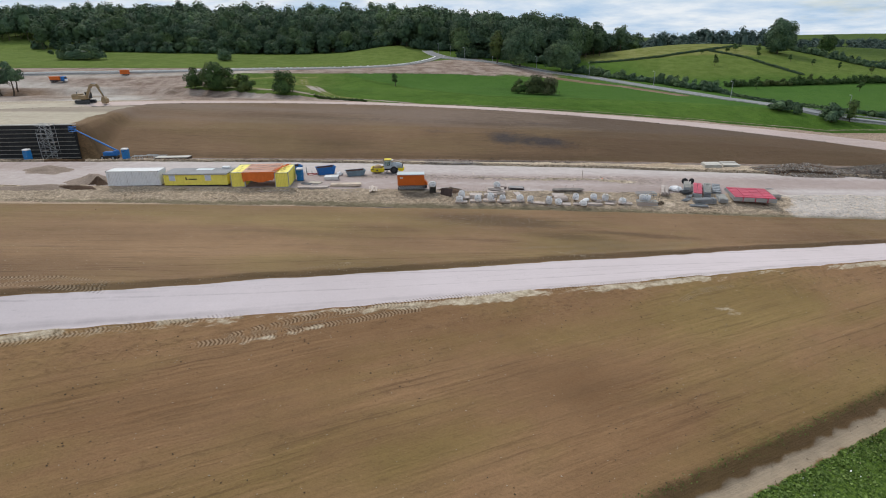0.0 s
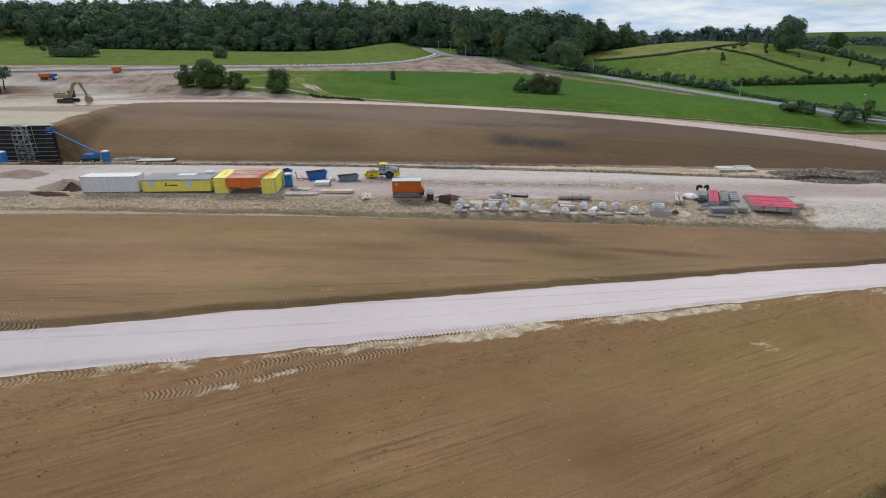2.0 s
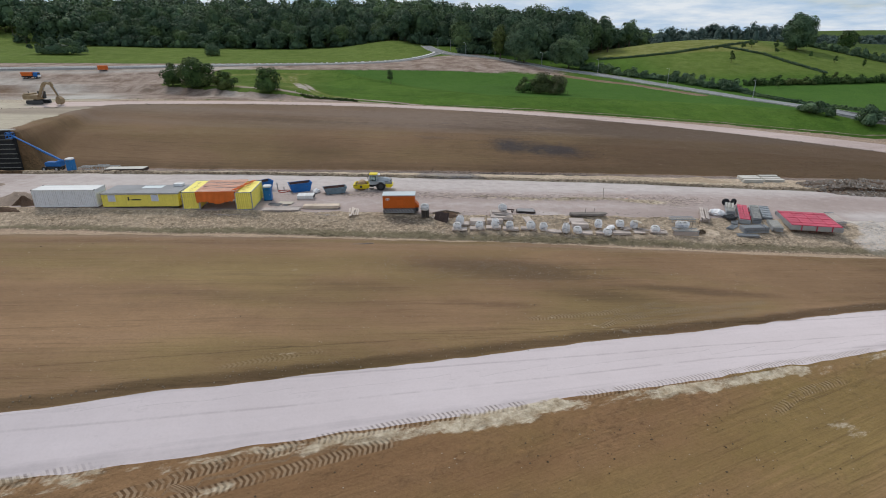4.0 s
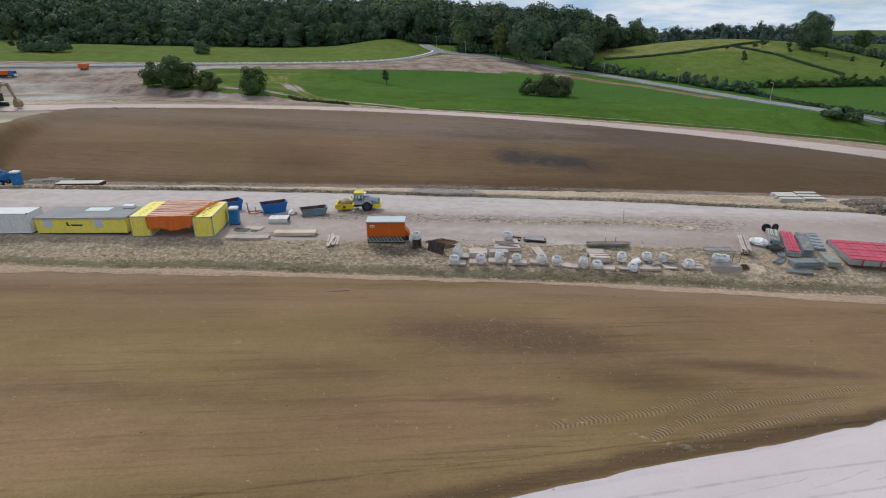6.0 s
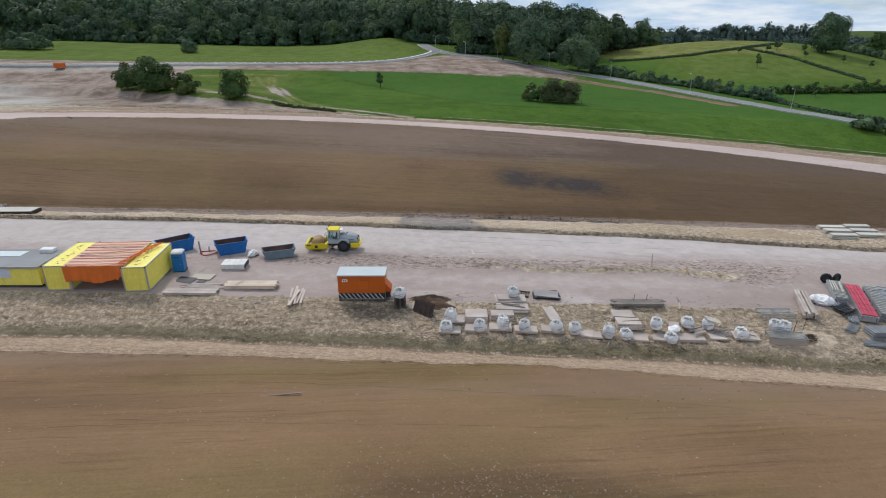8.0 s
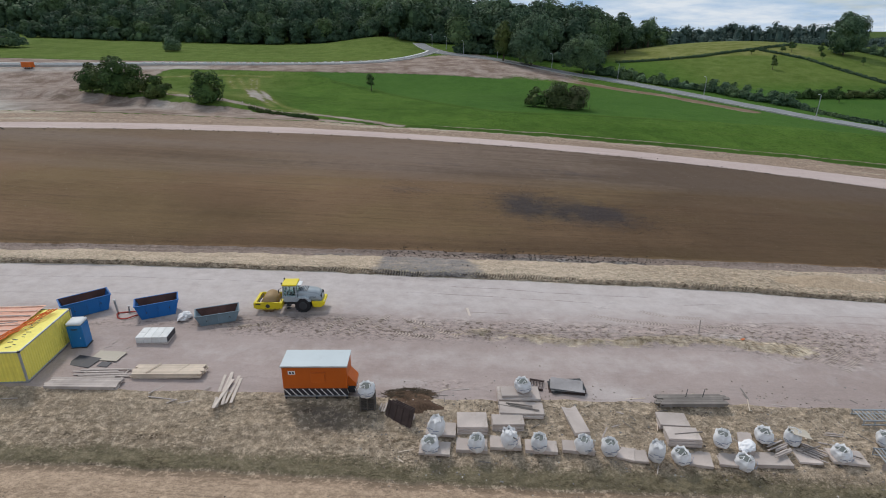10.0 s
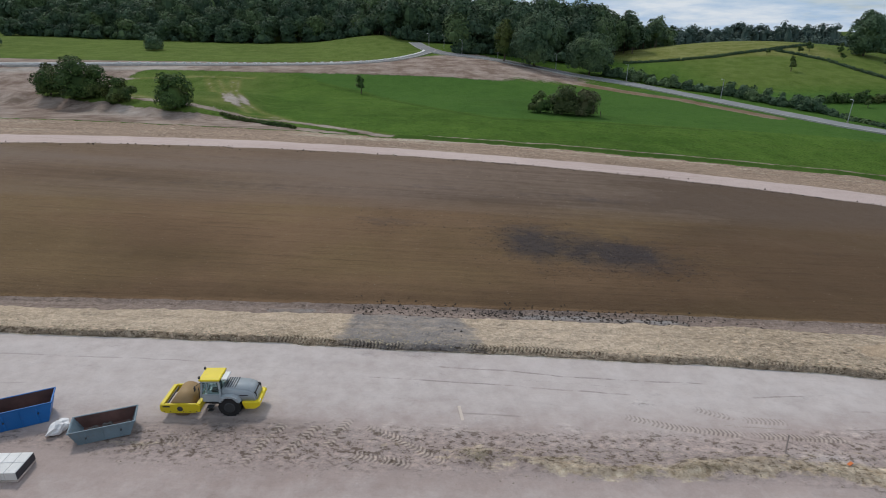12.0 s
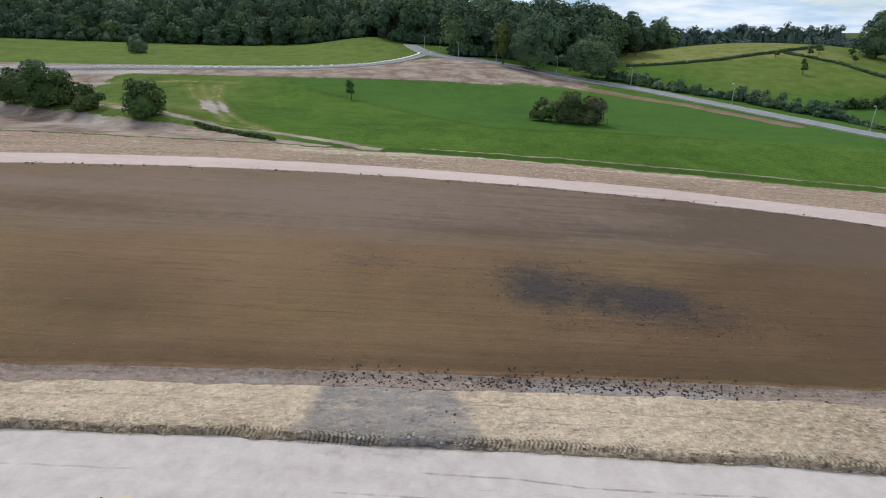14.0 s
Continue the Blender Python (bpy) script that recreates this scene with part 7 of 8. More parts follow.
def boards(name, label, category, x, y, turn, length, count, layers, wide, thick, material, spread=0.05, ragged=0.3, seed=1, lift=0.0, bearers=True):
    """A pile of boards; each board is a part."""
    ob = thing(name, label, category, x, y, turn)
    rg = random.Random(seed)
    if bearers:
        for bx in (-length * 0.32, 0, length * 0.32):
            boxed("bearer", "timber_old", ob, 0.1, count * (wide + spread), 0.1, bx, 0, lift, bevel=0.0)
    z0 = lift + (0.1 if bearers else 0)
    for j in range(layers):
        for i in range(count):
            l = length * rg.uniform(1 - ragged * 0.4, 1)
            boxed("board", material, ob, l, wide, thick, rg.uniform(-1, 1) * ragged * 0.5, (i - (count - 1) / 2) * (wide + spread) + rg.uniform(-0.5, 0.5) * spread, z0 + j * (thick + 0.004), 0, 0, rg.uniform(-1, 1) * spread * 12, 0.006)
    return ob


boards("timber_pack", "strapped pack of fresh pale timber boards", "timber", -20.4, 108.75, 1.5, 5.9, 7, 4, 0.19, 0.11, "timber", 0.01, 0.25, 1)
for dx in (-1.2, 1.1):
    slab("loose batten across the timber pack", -20.4 + dx, 108.8, 65, 1.5, 0.09, 0.05, 0.62, "timber", "battens on the timber pack")
boards("plank_pile", "pile of grey weathered scaffold planks", "planks", -26.3, 107.0, -0.5, 5.8, 5, 3, 0.24, 0.09, "timber_old", 0.01, 0.15, 2)
boards("plank_pile", "loose grey planks beside the pile", "planks", -25.6, 108.4, -1.5, 5.2, 8, 1, 0.15, 0.05, "timber_old", 0.08, 1.4, 3)
boards("plank_bundle", "bundle of grey steel-edged planks with stakes", "planks", 21.8, 106.5, 1.2, 5.9, 5, 3, 0.22, 0.10, "timber_dark", 0.03, 0.5, 4)
boards("debris_pile", "scattered broken boards on slabs", "debris", 26.7, 102.3, 25, 1.8, 5, 2, 0.12, 0.05, "timber_old", 0.14, 0.9, 7, 0.25, False)
boards("debris_pile", "scattered broken boards on a slab", "debris", 29.0, 102.2, -40, 1.7, 5, 2, 0.1, 0.05, "timber_old", 0.16, 0.9, 8, 0.15, False)
boards("debris_pile", "small wooden battens lying on the ground", "debris", 31.6, 104.1, -8, 1.8, 3, 1, 0.08, 0.06, "timber_old", 0.08, 0.3, 9, 0.0, False)
for k, (x, y, a, l) in enumerate(((-15.55, 106.8, 98, 4.2), (-15.2, 106.9, 94, 4.5), (-14.95, 106.8, 99, 3.9), (-14.6, 107.0, 93, 3.7), (-14.25, 106.8, 95, 3.2), (-15.0, 106.2, 86, 3.6))):
    slab("loose pale board in a fan of boards", x, y, a, l, 0.22, 0.06, 0.02 + 0.062 * (k % 3), "timber_pale", "fan of loose boards")
for x, y, a, l in ((-20.5, 106.7, 55, 1.3), (-16.7, 106.6, 55, 1.2), (-27.6, 112.7, 40, 0.7), (-27.4, 113.5, 70, 0.6), (-25.9, 112.6, 60, 0.5), (-19.6, 105.8, -8, 2.4), (-17.4, 105.6, 24, 1.6), (-18.6, 105.7, 40, 1.3), (4.8, 120.9, 100, 0.3), (14.2, 103.6, 60, 1.6), (15.2, 104.2, 20, 0.8)):
    slab("loose wooden offcut on the ground", x, y, a, l, 0.11, 0.05, 0.04, "timber_old", "loose offcuts")
for x, y, a, l in ((-35.3, 105.2, -14, 3.6), (-33.0, 105.2, 3, 5.2)):
    slab("long thin pole lying before the tarpaulin", x, y, a, l, 0.08, 0.07, 0.06, "timber_old", "poles before the tarpaulin")
slab("short pale plank lying alone on the haul lane", 4.75, 121.2, 98, 1.7, 0.24, 0.08, 0.03, "timber_pale", "loose offcuts")
slab("pale plywood sheet lying flat", -26.75, 111.2, -6, 2.5, 1.45, 0.03, 0.09, "ply", "loose sheets")
slab("black-faced board lying flat", -28.3, 110.3, -12, 2.2, 1.5, 0.03, 0.07, "board_black", "loose sheets")
slab("small black-faced board lying flat", -26.4, 109.95, -8, 0.9, 0.7, 0.03, 0.07, "board_black", "loose sheets")


def pallet_stack(x, y, n, label):
    ob = thing("pallet_stack", label, "pallets", x, y, 4)
    for k in range(n):
        z = 0.15 * k
        for i in range(6):
            boxed("deck_board", "wood_dark", ob, 1.2, 0.12, 0.025, 0, -0.45 + 0.18 * i, z + 0.115, bevel=0.0)
        for bx in (-0.52, 0, 0.52):
            boxed("block", "wood_dark", ob, 0.1, 1.0, 0.11, bx, 0, z + 0.0, bevel=0.0)
    return ob


pallet_stack(-3.65, 105.45, 8, "stack of grey wooden pallets beside the power cabin")
ob = thing("wrapped_pallet", "white wrapped pallet of blocks with open end", "pallet", -24.1, 114.2, 3)
for k in range(4):
    for j in range(2):
        boxed("block_pack", "wrap", ob, 0.68, 0.9, 0.58, -1.02 + 0.69 * k, -0.45 + 0.91 * j, 0.16, bevel=0.03)
boxed("pallet_base", "timber_old", ob, 2.75, 1.8, 0.14, 0, 0, 0.0)
# black sheet added for the shade inside the open end
boxed("open_end", "board_black", ob, 0.04, 1.75, 0.5, 1.40, 0, 0.2)


def lumpy(label, name, category, x, y, rx, ry, h, material, seed, kind=""):
    """An uneven heap on the ground."""
    bm = bmesh.new()
    n, rings = 40, 12
    rows = []
    for j in range(rings + 1):
        t = j / rings
        row = []
        for i in range(n):
            a = 2 * math.pi * i / n
            edge = 1 + 1.1 * float(fbm(x + 2.2 * math.cos(a), y + 2.2 * math.sin(a), 1.3, seed + 5))
            px, py = x + rx * t * edge * math.cos(a), y + ry * t * edge * math.sin(a)
            z = ground_at(px, py) - 0.1 + h * (1 - t) ** 1.15 * (1 + 0.5 * float(fbm(px, py, 1.4, seed))) + 0.25 * h * float(fbm(px, py, 0.6, seed + 1)) * (1 - t)
            row.append(bm.verts.new((px, py, z)))
        rows.append(row)
    for j in range(rings):
        for i in range(n):
            f = (rows[j][i], rows[j][(i + 1) % n], rows[j + 1][(i + 1) % n], rows[j + 1][i])
            bm.faces.new(f) if j else None
    bm.faces.new(rows[1])
    ob = part(name, bm, material, None, "", False)
    return tagged(ob, label, category, kind=kind)


lumpy("low heap of grey-brown spoil on the yard", "earth_mound", "heap", -84.5, 119.0, 5.5, 3.6, 1.4, "heap", 3)
lumpy("brown spoil heap beside the white container", "earth_mound", "heap", -69.3, 110.0, 5.5, 3.8, 1.7, "heap", 5)
lumpy("broad bank of loose earth along the dark wall", "earth_mound", "heap", -78, 105.5, 9, 1.6, 0.5, "heap", 6)
lumpy("heap of broken stone and brick by the cutting foot", "rubble_heap", "heap", 79, 127.5, 11, 6.5, 1.7, "clod_brown", 7)
lumpy("dark heap of broken rubble", "rubble_heap", "heap", 97, 126.5, 13, 6, 1.7, "clod", 8)
lumpy("heap of dark brown excavated mud beside the container", "earth_mound", "heap", -67.2, 108.2, 2.0, 1.4, 1.5, "clod_brown", 12)
lumpy("low bank of brown mud along the yard edge", "earth_mound", "heap", -70.0, 105.6, 5.0, 0.9, 0.6, "clod_brown", 13)
lumpy("broad greenish mound before the precast slabs", "earth_mound", "heap", 49.5, 131.5, 7.0, 3.2, 0.9, "heap_sand", 17)
lumpy("flat patch of reddish brown mud under the brushwood", "earth_mound", "heap", 0.3, 105.6, 2.2, 1.6, 0.32, "clod_brown", 18)
lumpy("small mound of sand beside the track", "earth_mound", "heap", 38.5, 101.8, 2.2, 1.3, 0.6, "sand", 9)


def scatter(name, label, category, material, spots, low, high, seed, flat=0.6):
    """Many small stones as one mesh."""
    rg = np.random.default_rng(seed)
    base = np.array([(1, 0, 0), (-1, 0, 0), (0, 1, 0), (0, -1, 0), (0, 0, 1), (0, 0, -1)], float)
    tri = np.array([(0, 2, 4), (2, 1, 4), (1, 3, 4), (3, 0, 4), (2, 0, 5), (1, 2, 5), (3, 1, 5), (0, 3, 5)])
    n = len(spots)
    s = rg.uniform(low, high, (n, 1, 1)) * rg.uniform(0.6, 1.3, (n, 6, 1))
    a = rg.uniform(0, 6.28, n)
    v = base[None] * s
    v[:, :, 2] *= flat
    c, d = np.cos(a)[:, None], np.sin(a)[:, None]
    v = np.stack([v[:, :, 0] * c - v[:, :, 1] * d, v[:, :, 0] * d + v[:, :, 1] * c, v[:, :, 2]], -1) + np.asarray(spots)[:, None]
    f = (tri[None] + 6 * np.arange(n)[:, None, None]).reshape(-1, 3)
    me = mesh_from(name, v.reshape(-1, 3).tolist(), f.tolist(), material)
    return tagged(new(name, me), label, category, kind="stuff")


def on_ground(xs, ys, up=0.0):
    return np.stack([xs, ys, np.array([ground_at(a, b) for a, b in zip(xs, ys)]) + up], -1)


rg = np.random.default_rng(11)
for cx, cy, rx, n, mat_name, words in ((79, 127.5, 11.3, 5600, "rubble_mixed", "broken stones and bricks of the rubble heap"), (97, 126.5, 13.3, 5000, "rubble_dark", "dark broken pieces of the rubble heap")):
    t = rg.uniform(0, 1, n) ** 0.6
    a = rg.uniform(0, 6.283, n)
    pts = on_ground(cx + rx * t * np.cos(a), cy + 6.8 * t * np.sin(a))
    pts[:, 2] += 2.15 * np.clip(1 - t, 0, 1) ** 1.15 * (0.8 + 0.8 * fbm(pts[:, 0], pts[:, 1], 3.0, 77)) + 0.05
    scatter("rubble_stones", words, "rubble", mat_name, pts, 0.08, 0.26, int(cx), 0.75)
xs, ys = rg.uniform(-45, 55, 3000), rg.uniform(22, 98, 3000)
keep = (ys < line_y("spill", xs) - 0.5) | ((ys > line_y("field", xs)) & (ys < line_y("field_edge", xs)))
scatter("field_stones", "pale stones scattered over the graded earth", "stones", "stone", on_ground(xs[keep], ys[keep], 0.01), 0.018, 0.062, 2)
xs, ys = rg.uniform(-40, 50, 2600), rg.uniform(20, 64, 2600)
keep = (ys < line_y("spill", xs) - 0.3) & (fbm(xs, ys, 9.0, 93) > -0.06)
scatter("field_clods", "dark clods of earth scattered over the near field", "clods", "clod_field", on_ground(xs[keep], ys[keep], 0.01), 0.03, 0.085, 12, 0.8)
xs, ys = rg.uniform(-40, 50, 40), rg.uniform(22, 64, 40)
keep = ys < line_y("spill", xs) - 0.3
scatter("large_stones", "few larger pale stones on the near field", "stones", "stone", on_ground(xs[keep], ys[keep], 0.02), 0.05, 0.10, 14, 0.7)
xs, ys = rg.uniform(-70, 70, 1800), rg.uniform(141, 173, 1800)
scatter("slope_stones", "pale stones on the cutting slope", "stones", "stone", on_ground(xs, ys, 0.01), 0.02, 0.06, 3)
xs, ys = rg.normal(4.5, 6.0, 2600), rg.normal(75.5, 2.0, 2600)
scatter("field_crumbs", "loose stones and crumbs on the dark field patch", "stones", "crumb_mixed", on_ground(xs, ys, 0.0), 0.015, 0.05, 26, 0.7)
xs = np.concatenate([rg.normal(20, 6.5, 420), rg.uniform(-6, 14, 300), rg.uniform(-8, 8, 8)])
ys = np.concatenate([line_y("toe", xs[:420]) + rg.normal(-0.2, 0.6, 420), line_y("toe", xs[420:720]) + rg.normal(-0.3, 0.7, 300), rg.normal(133.6, 1.2, 8)])
scatter("dark_clods", "black earth clods lying at the puddles", "clods", "clod", on_ground(xs, ys, 0.02), 0.03, 0.15, 4, 0.8)
xs = np.concatenate([rg.normal(15, 4.2, 800), rg.normal(25, 5.0, 900), rg.normal(31, 5, 350), rg.normal(-3, 4, 120), rg.uniform(-60, 90, 140)])
ys = np.concatenate([rg.normal(151, 2.8, 800), rg.normal(148.2, 2.0, 900), rg.normal(146, 1.6, 350), rg.normal(153.5, 1.8, 120), rg.uniform(60, 98, 140)])
ok = (ys > 141) | (ys > line_y("field", xs) + 0.5)
scatter("clods", "small dark clods on the earth", "clods", "clod", on_ground(xs[ok], ys[ok], 0.01), 0.03, 0.09, 5, 0.8)
xs = rg.uniform(-70, 60, 1500)
ys = np.where(rg.uniform(size=1500) < 0.4, line_y("road_far", xs) + rg.normal(0.8, 0.35, 1500), line_y("field_edge", xs) + rg.normal(0.3, 0.55, 1500))
scatter("edge_clods", "brown clods along the track edges", "clods", "clod_ridge", on_ground(xs, ys, 0.02), 0.025, 0.075, 6, 0.8)
xs = rg.uniform(-120, 110, 420)
ys = line_y("rim", xs) + rg.normal(-0.1, 0.35, 420)
scatter("rim_clods", "dark clods along the rim track", "clods", "clod", on_ground(xs, ys, 0.03), 0.05, 0.17, 7, 0.8)


rg2 = random.Random(77)
for k in range(46):
    x, y = rg2.uniform(-1, 36), rg2.uniform(100.6, 108.2)
    slab("thin broken batten among the slabs", x, y, rg2.uniform(0, 180), rg2.uniform(0.5, 1.7), rg2.uniform(0.06, 0.12), 0.04, 0.05, ("timber_old", "timber_dark", "timber")[k % 3], "broken battens among the slabs")
for x, y, a, l, up in ((7.6, 105.3, -14, 2.6, 0.46), (8.3, 105.2, -18, 2.4, 0.46), (8.0, 105.5, -12, 2.0, 0.46), (6.7, 102.0, -35, 1.6, 1.2), (12.2, 103.6, 130, 1.1, 0.3), (29.0, 102.4, 20, 1.8, 0.3), (31.4, 101.8, -30, 1.5, 0.25), (20.2, 103.1, 8, 2.2, 0.62)):
    slab("grey pole lying across a concrete slab", x, y, a, l, 0.09, 0.08, up, "timber_dark", "poles on the slabs")
xs, ys = rg.uniform(-4, 42, 1500), rg.normal(103.6, 2.6, 1500)
scatter("yard_rubble", "small broken stones and wood crumbs round the slabs", "rubble", "rubble_mixed", on_ground(xs, ys, 0.01), 0.03, 0.11, 21, 0.6)
xs = rg.uniform(-20, 44, 800)
ys = 116.7 + rg.normal(0, 1.0, 800)
scatter("churned_clods", "loose brown clods on the churned ridge", "clods", "clod_ridge", on_ground(xs, ys, 0.0), 0.02, 0.085, 22, 0.7)
xs = rg.uniform(-60, 60, 1500)
ys = line_y("track", xs) + np.abs(rg.normal(0.4, 1.6, 1500))
scatter("sand_lumps", "pale lumps of sand along the bank", "lumps", "lump_sand", on_ground(xs, ys, 0.01), 0.04, 0.14, 23, 0.7)


def brush_pile(label, x, y, rx, ry, h, seed, count=160):
    ob = thing("brushwood_pile", label, "brushwood", x, y, 0)
    rg = random.Random(seed)
    for _ in range(3):
        bm = bmesh.new()
        for _ in range(count // 3):
            a, t = rg.uniform(0, 6.28), rg.uniform(0, 1) ** 0.6
            px, py = rx * t * math.cos(a), ry * t * math.sin(a)
            z = h * (1 - t) * rg.uniform(0.3, 1)
            d = Vector((rg.uniform(-1, 1), rg.uniform(-0.35, 0.35), rg.uniform(-0.12, 0.16))) * rg.uniform(0.4, 1.1)
            rod(bm, Vector((px, py, z + 0.05)) - d / 2, Vector((px, py, z + 0.05)) + d / 2, rg.uniform(0.015, 0.04), 0.01, 4)
        part("branches", bm, "brush", ob)
    return ob


lumpy("low heap of reddish brown mud under the brushwood", "earth_mound", "heap", -0.4, 106.8, 2.6, 0.9, 0.5, "mud_brown", 19)
brush_pile("long brown pile of cut brushwood", -0.5, 106.9, 2.2, 0.75, 0.6, 1, 330)
brush_pile("dark nest of scrap roots by the frames", 37.7, 101.7, 0.8, 0.7, 0.6, 2, 150)


def leaning_panels(x, y):
    ob = thing("leaning_formwork", "dark rusty form panels leaning on a trestle", "panel", x, y, -34)
    for k in range(3):
        p = boxed("panel", "rust", ob, 2.4 - 0.3 * k, 0.05, 1.35, 0.1 * k, 0.15 * k, 0.0, -22, 0, 0, 0.01)
        for j in range(4):
            boxed("rib", "rust", p, 0.06, 0.08, 1.3, -0.9 + 0.6 * j, 0.15 * k - 0.05, 0.0, -22, 0, 0, 0.0)
    boxed("trestle", "timber_old", ob, 2.2, 0.1, 0.1, 0, 0.6, 0.45)
    for sx in (-0.9, 0.9):
        boxed("leg", "timber_old", ob, 0.1, 0.8, 0.45, sx, 0.6, 0.0)
    return ob


leaning_panels(-1.3, 104.0)
boards("pallet_debris", "broken grey pallet boards beside the panels", "debris", -2.3, 105.3, 80, 1.2, 5, 1, 0.12, 0.04, "timber_old", 0.1, 0.5, 12, 0.0, False)


def lattice_frame(label, x, y, turn, length, width, height, bars, material, group=""):
    """A steel frame: two long sides, feet and many cross bars."""
    ob = thing("formwork_rack", label, "rack", x, y, turn, group)
    for s in (-1, 1):
        boxed("side_rail", material, ob, length, 0.08, 0.12, 0, s * width / 2, height - 0.12)
        boxed("side_rail", material, ob, length, 0.08, 0.10, 0, s * width / 2, 0.05)
        for k in range(5):
            boxed("upright", material, ob, 0.07, 0.07, height - 0.1, -length / 2 + 0.1 + k * (length - 0.2) / 4, s * width / 2, 0.0)
    for k in range(bars):
        boxed("cross_bar", material, ob, 0.07, width, 0.07, -length / 2 + 0.1 + k * (length - 0.2) / (bars - 1), 0, height - 0.10)
    return ob


lattice_frame("grey steel formwork rack with cross bars", 36.1, 105.4, 0, 3.7, 1.3, 0.55, 12, "steel")
lattice_frame("long grey steel ladder frame lying low", 35.0, 101.3, -7, 3.6, 1.4, 0.75, 15, "steel")
ob = slab("grey side sheet of the ladder frame", 34.8, 100.6, -7, 3.5, 0.05, 0.6, 0.1, "concrete", "loose sheets")


def panel_stack(label, x, y, turn, length, width, layers, material, ribs, rib_mat="steel", lift=0.0):
    """Form panels stacked flat: plates with gaps between, ribs on the top one."""
    ob = thing("panel_stack", label, "panels", x, y, turn, "stacked form panels")
    for k in range(layers):
        boxed("form_panel", material, ob, length - 0.06 * (k % 2), width - 0.05 * (k % 3), 0.105, 0.05 * (k % 2), 0.03 * (k % 3), lift + 0.13 * k, 0, 0, 0.5 * (k % 3), 0.01)
        for s in (-1, 1):
            boxed("spacer", "dark", ob, 0.1, width * 0.9, 0.03, s * length * 0.35, 0, lift + 0.13 * k + 0.103, bevel=0.0)
    for k in range(ribs):
        boxed("rib", rib_mat, ob, 0.09, width * 0.96, 0.07, -length / 2 + 0.15 + k * (length - 0.3) / max(ribs - 1, 1), 0, lift + 0.13 * layers - 0.01, bevel=0.0)
    return ob


panel_stack("stack of blue-grey steel form panels with ribs", 45.8, 102.4, 2, 3.9, 1.5, 6, "steel_blue", 11)
panel_stack("stack of grey form panels beside the narrow red ones", 46.0, 110.6, 67, 5.0, 1.3, 6, "steel", 14, "concrete_pale")
panel_stack("stack of grey form panels between the red ones", 48.7, 107.9, 67, 7.4, 1.2, 7, "steel_blue", 16, "concrete_pale")
panel_stack("stack of dark blue-grey form panels", 50.9, 108.9, 67, 6.4, 1.4, 5, "steel_blue", 6)
panel_stack("stack of grey ribbed panels before the red ones", 49.5, 103.5, 75, 3.6, 1.5, 5, "steel", 12, "concrete_pale")
panel_stack("low stack of pale grey panels beyond the red ones", 60.6, 106.6, 77, 5.2, 1.4, 4, "concrete", 2)
boards("bar_bundle", "bundle of blue-grey steel bars", "bars", 43.0, 103.4, 45, 2.4, 8, 3, 0.07, 0.07, "steel_blue", 0.05, 0.5, 21, 0.0, False)
boards("bar_bundle", "bundle of grey steel bars", "bars", 44.2, 105.2, 62, 2.2, 8, 3, 0.07, 0.07, "steel", 0.05, 0.5, 22, 0.0, False)
boards("bar_bundle", "loose bundle of blue steel props", "bars", 44.2, 101.0, -8, 3.0, 8, 3, 0.08, 0.08, "steel_blue", 0.05, 0.4, 23, 0.0, False)
panel_stack("low stack of rusty plates with a pale top sheet", -64.2, 132.6, 2, 7.6, 2.4, 4, "rust", 0)
slab("pale sheet on top of the rusty plates", -64.2, 132.6, 2, 7.5, 2.3, 0.06, 0.62, "concrete_pale", "loose sheets")
for k, (x, y, a) in enumerate(((-73.6, 135.0, 6), (-70.8, 135.4, -4), (-68.4, 135.0, 9))):
    lattice_frame("grey steel frames piled at the cutting foot", x, y, a, 2.6, 1.6, 1.0 + 0.3 * (k % 2), 9, "steel", "frames at the cutting foot")


boards("girder_bundle", "bundle of pale weathered timber girders", "girders", 40.4, 107.5, 69, 6.4, 4, 2, 0.24, 0.30, "timber_old", 0.10, 0.3, 41)
boards("prop_bundle", "tangle of dark steel props before the racks", "props", 44.0, 106.4, 25, 2.2, 9, 3, 0.08, 0.09, "dark", 0.10, 0.8, 42, 0.0, False)
boards("prop_bundle", "tangle of pale steel props before the racks", "props", 44.1, 108.3, 70, 2.6, 6, 3, 0.08, 0.09, "steel", 0.12, 0.8, 43, 0.0, False)
boards("batten_pile", "pale battens laid over the grey panels", "battens", 46.25, 111.2, 66, 3.4, 5, 1, 0.1, 0.07, "concrete_pale", 0.16, 0.5, 44, 0.86, False)


def red_panels(label, x, y, turn, length, width, cols_n, rows_n, height):
    ob = thing("formwork_stack", label, "panels", x, y, turn)
    for s in (-1, 1):
        boxed("frame_beam", "steel", ob, length + 0.3, 0.14, height - 0.1, 0, s * (width / 2 - 0.05), 0)
        boxed("frame_beam", "steel", ob, 0.14, width - 0.3, height - 0.1, s * length / 2, 0, 0)
    w, d = length / cols_n, width / rows_n
    for i in range(cols_n):
        for j in range(rows_n):
            px, py = -length / 2 + w * (i + 0.5), -width / 2 + d * (j + 0.5)
            p = boxed("panel", "red", ob, w - 0.06, d - 0.05, 0.09, px, py, height - 0.08, bevel=0.015)
            boxed("rib", "red", p, w - 0.1, 0.07, 0.05, px, py, height + 0.012, bevel=0.0)
    for k in range(3):
        boxed("clamp", "red", ob, 0.12, 0.12, height + 0.1, -length * 0.3 + k * length * 0.3, -width / 2 - 0.1, 0)
    return ob


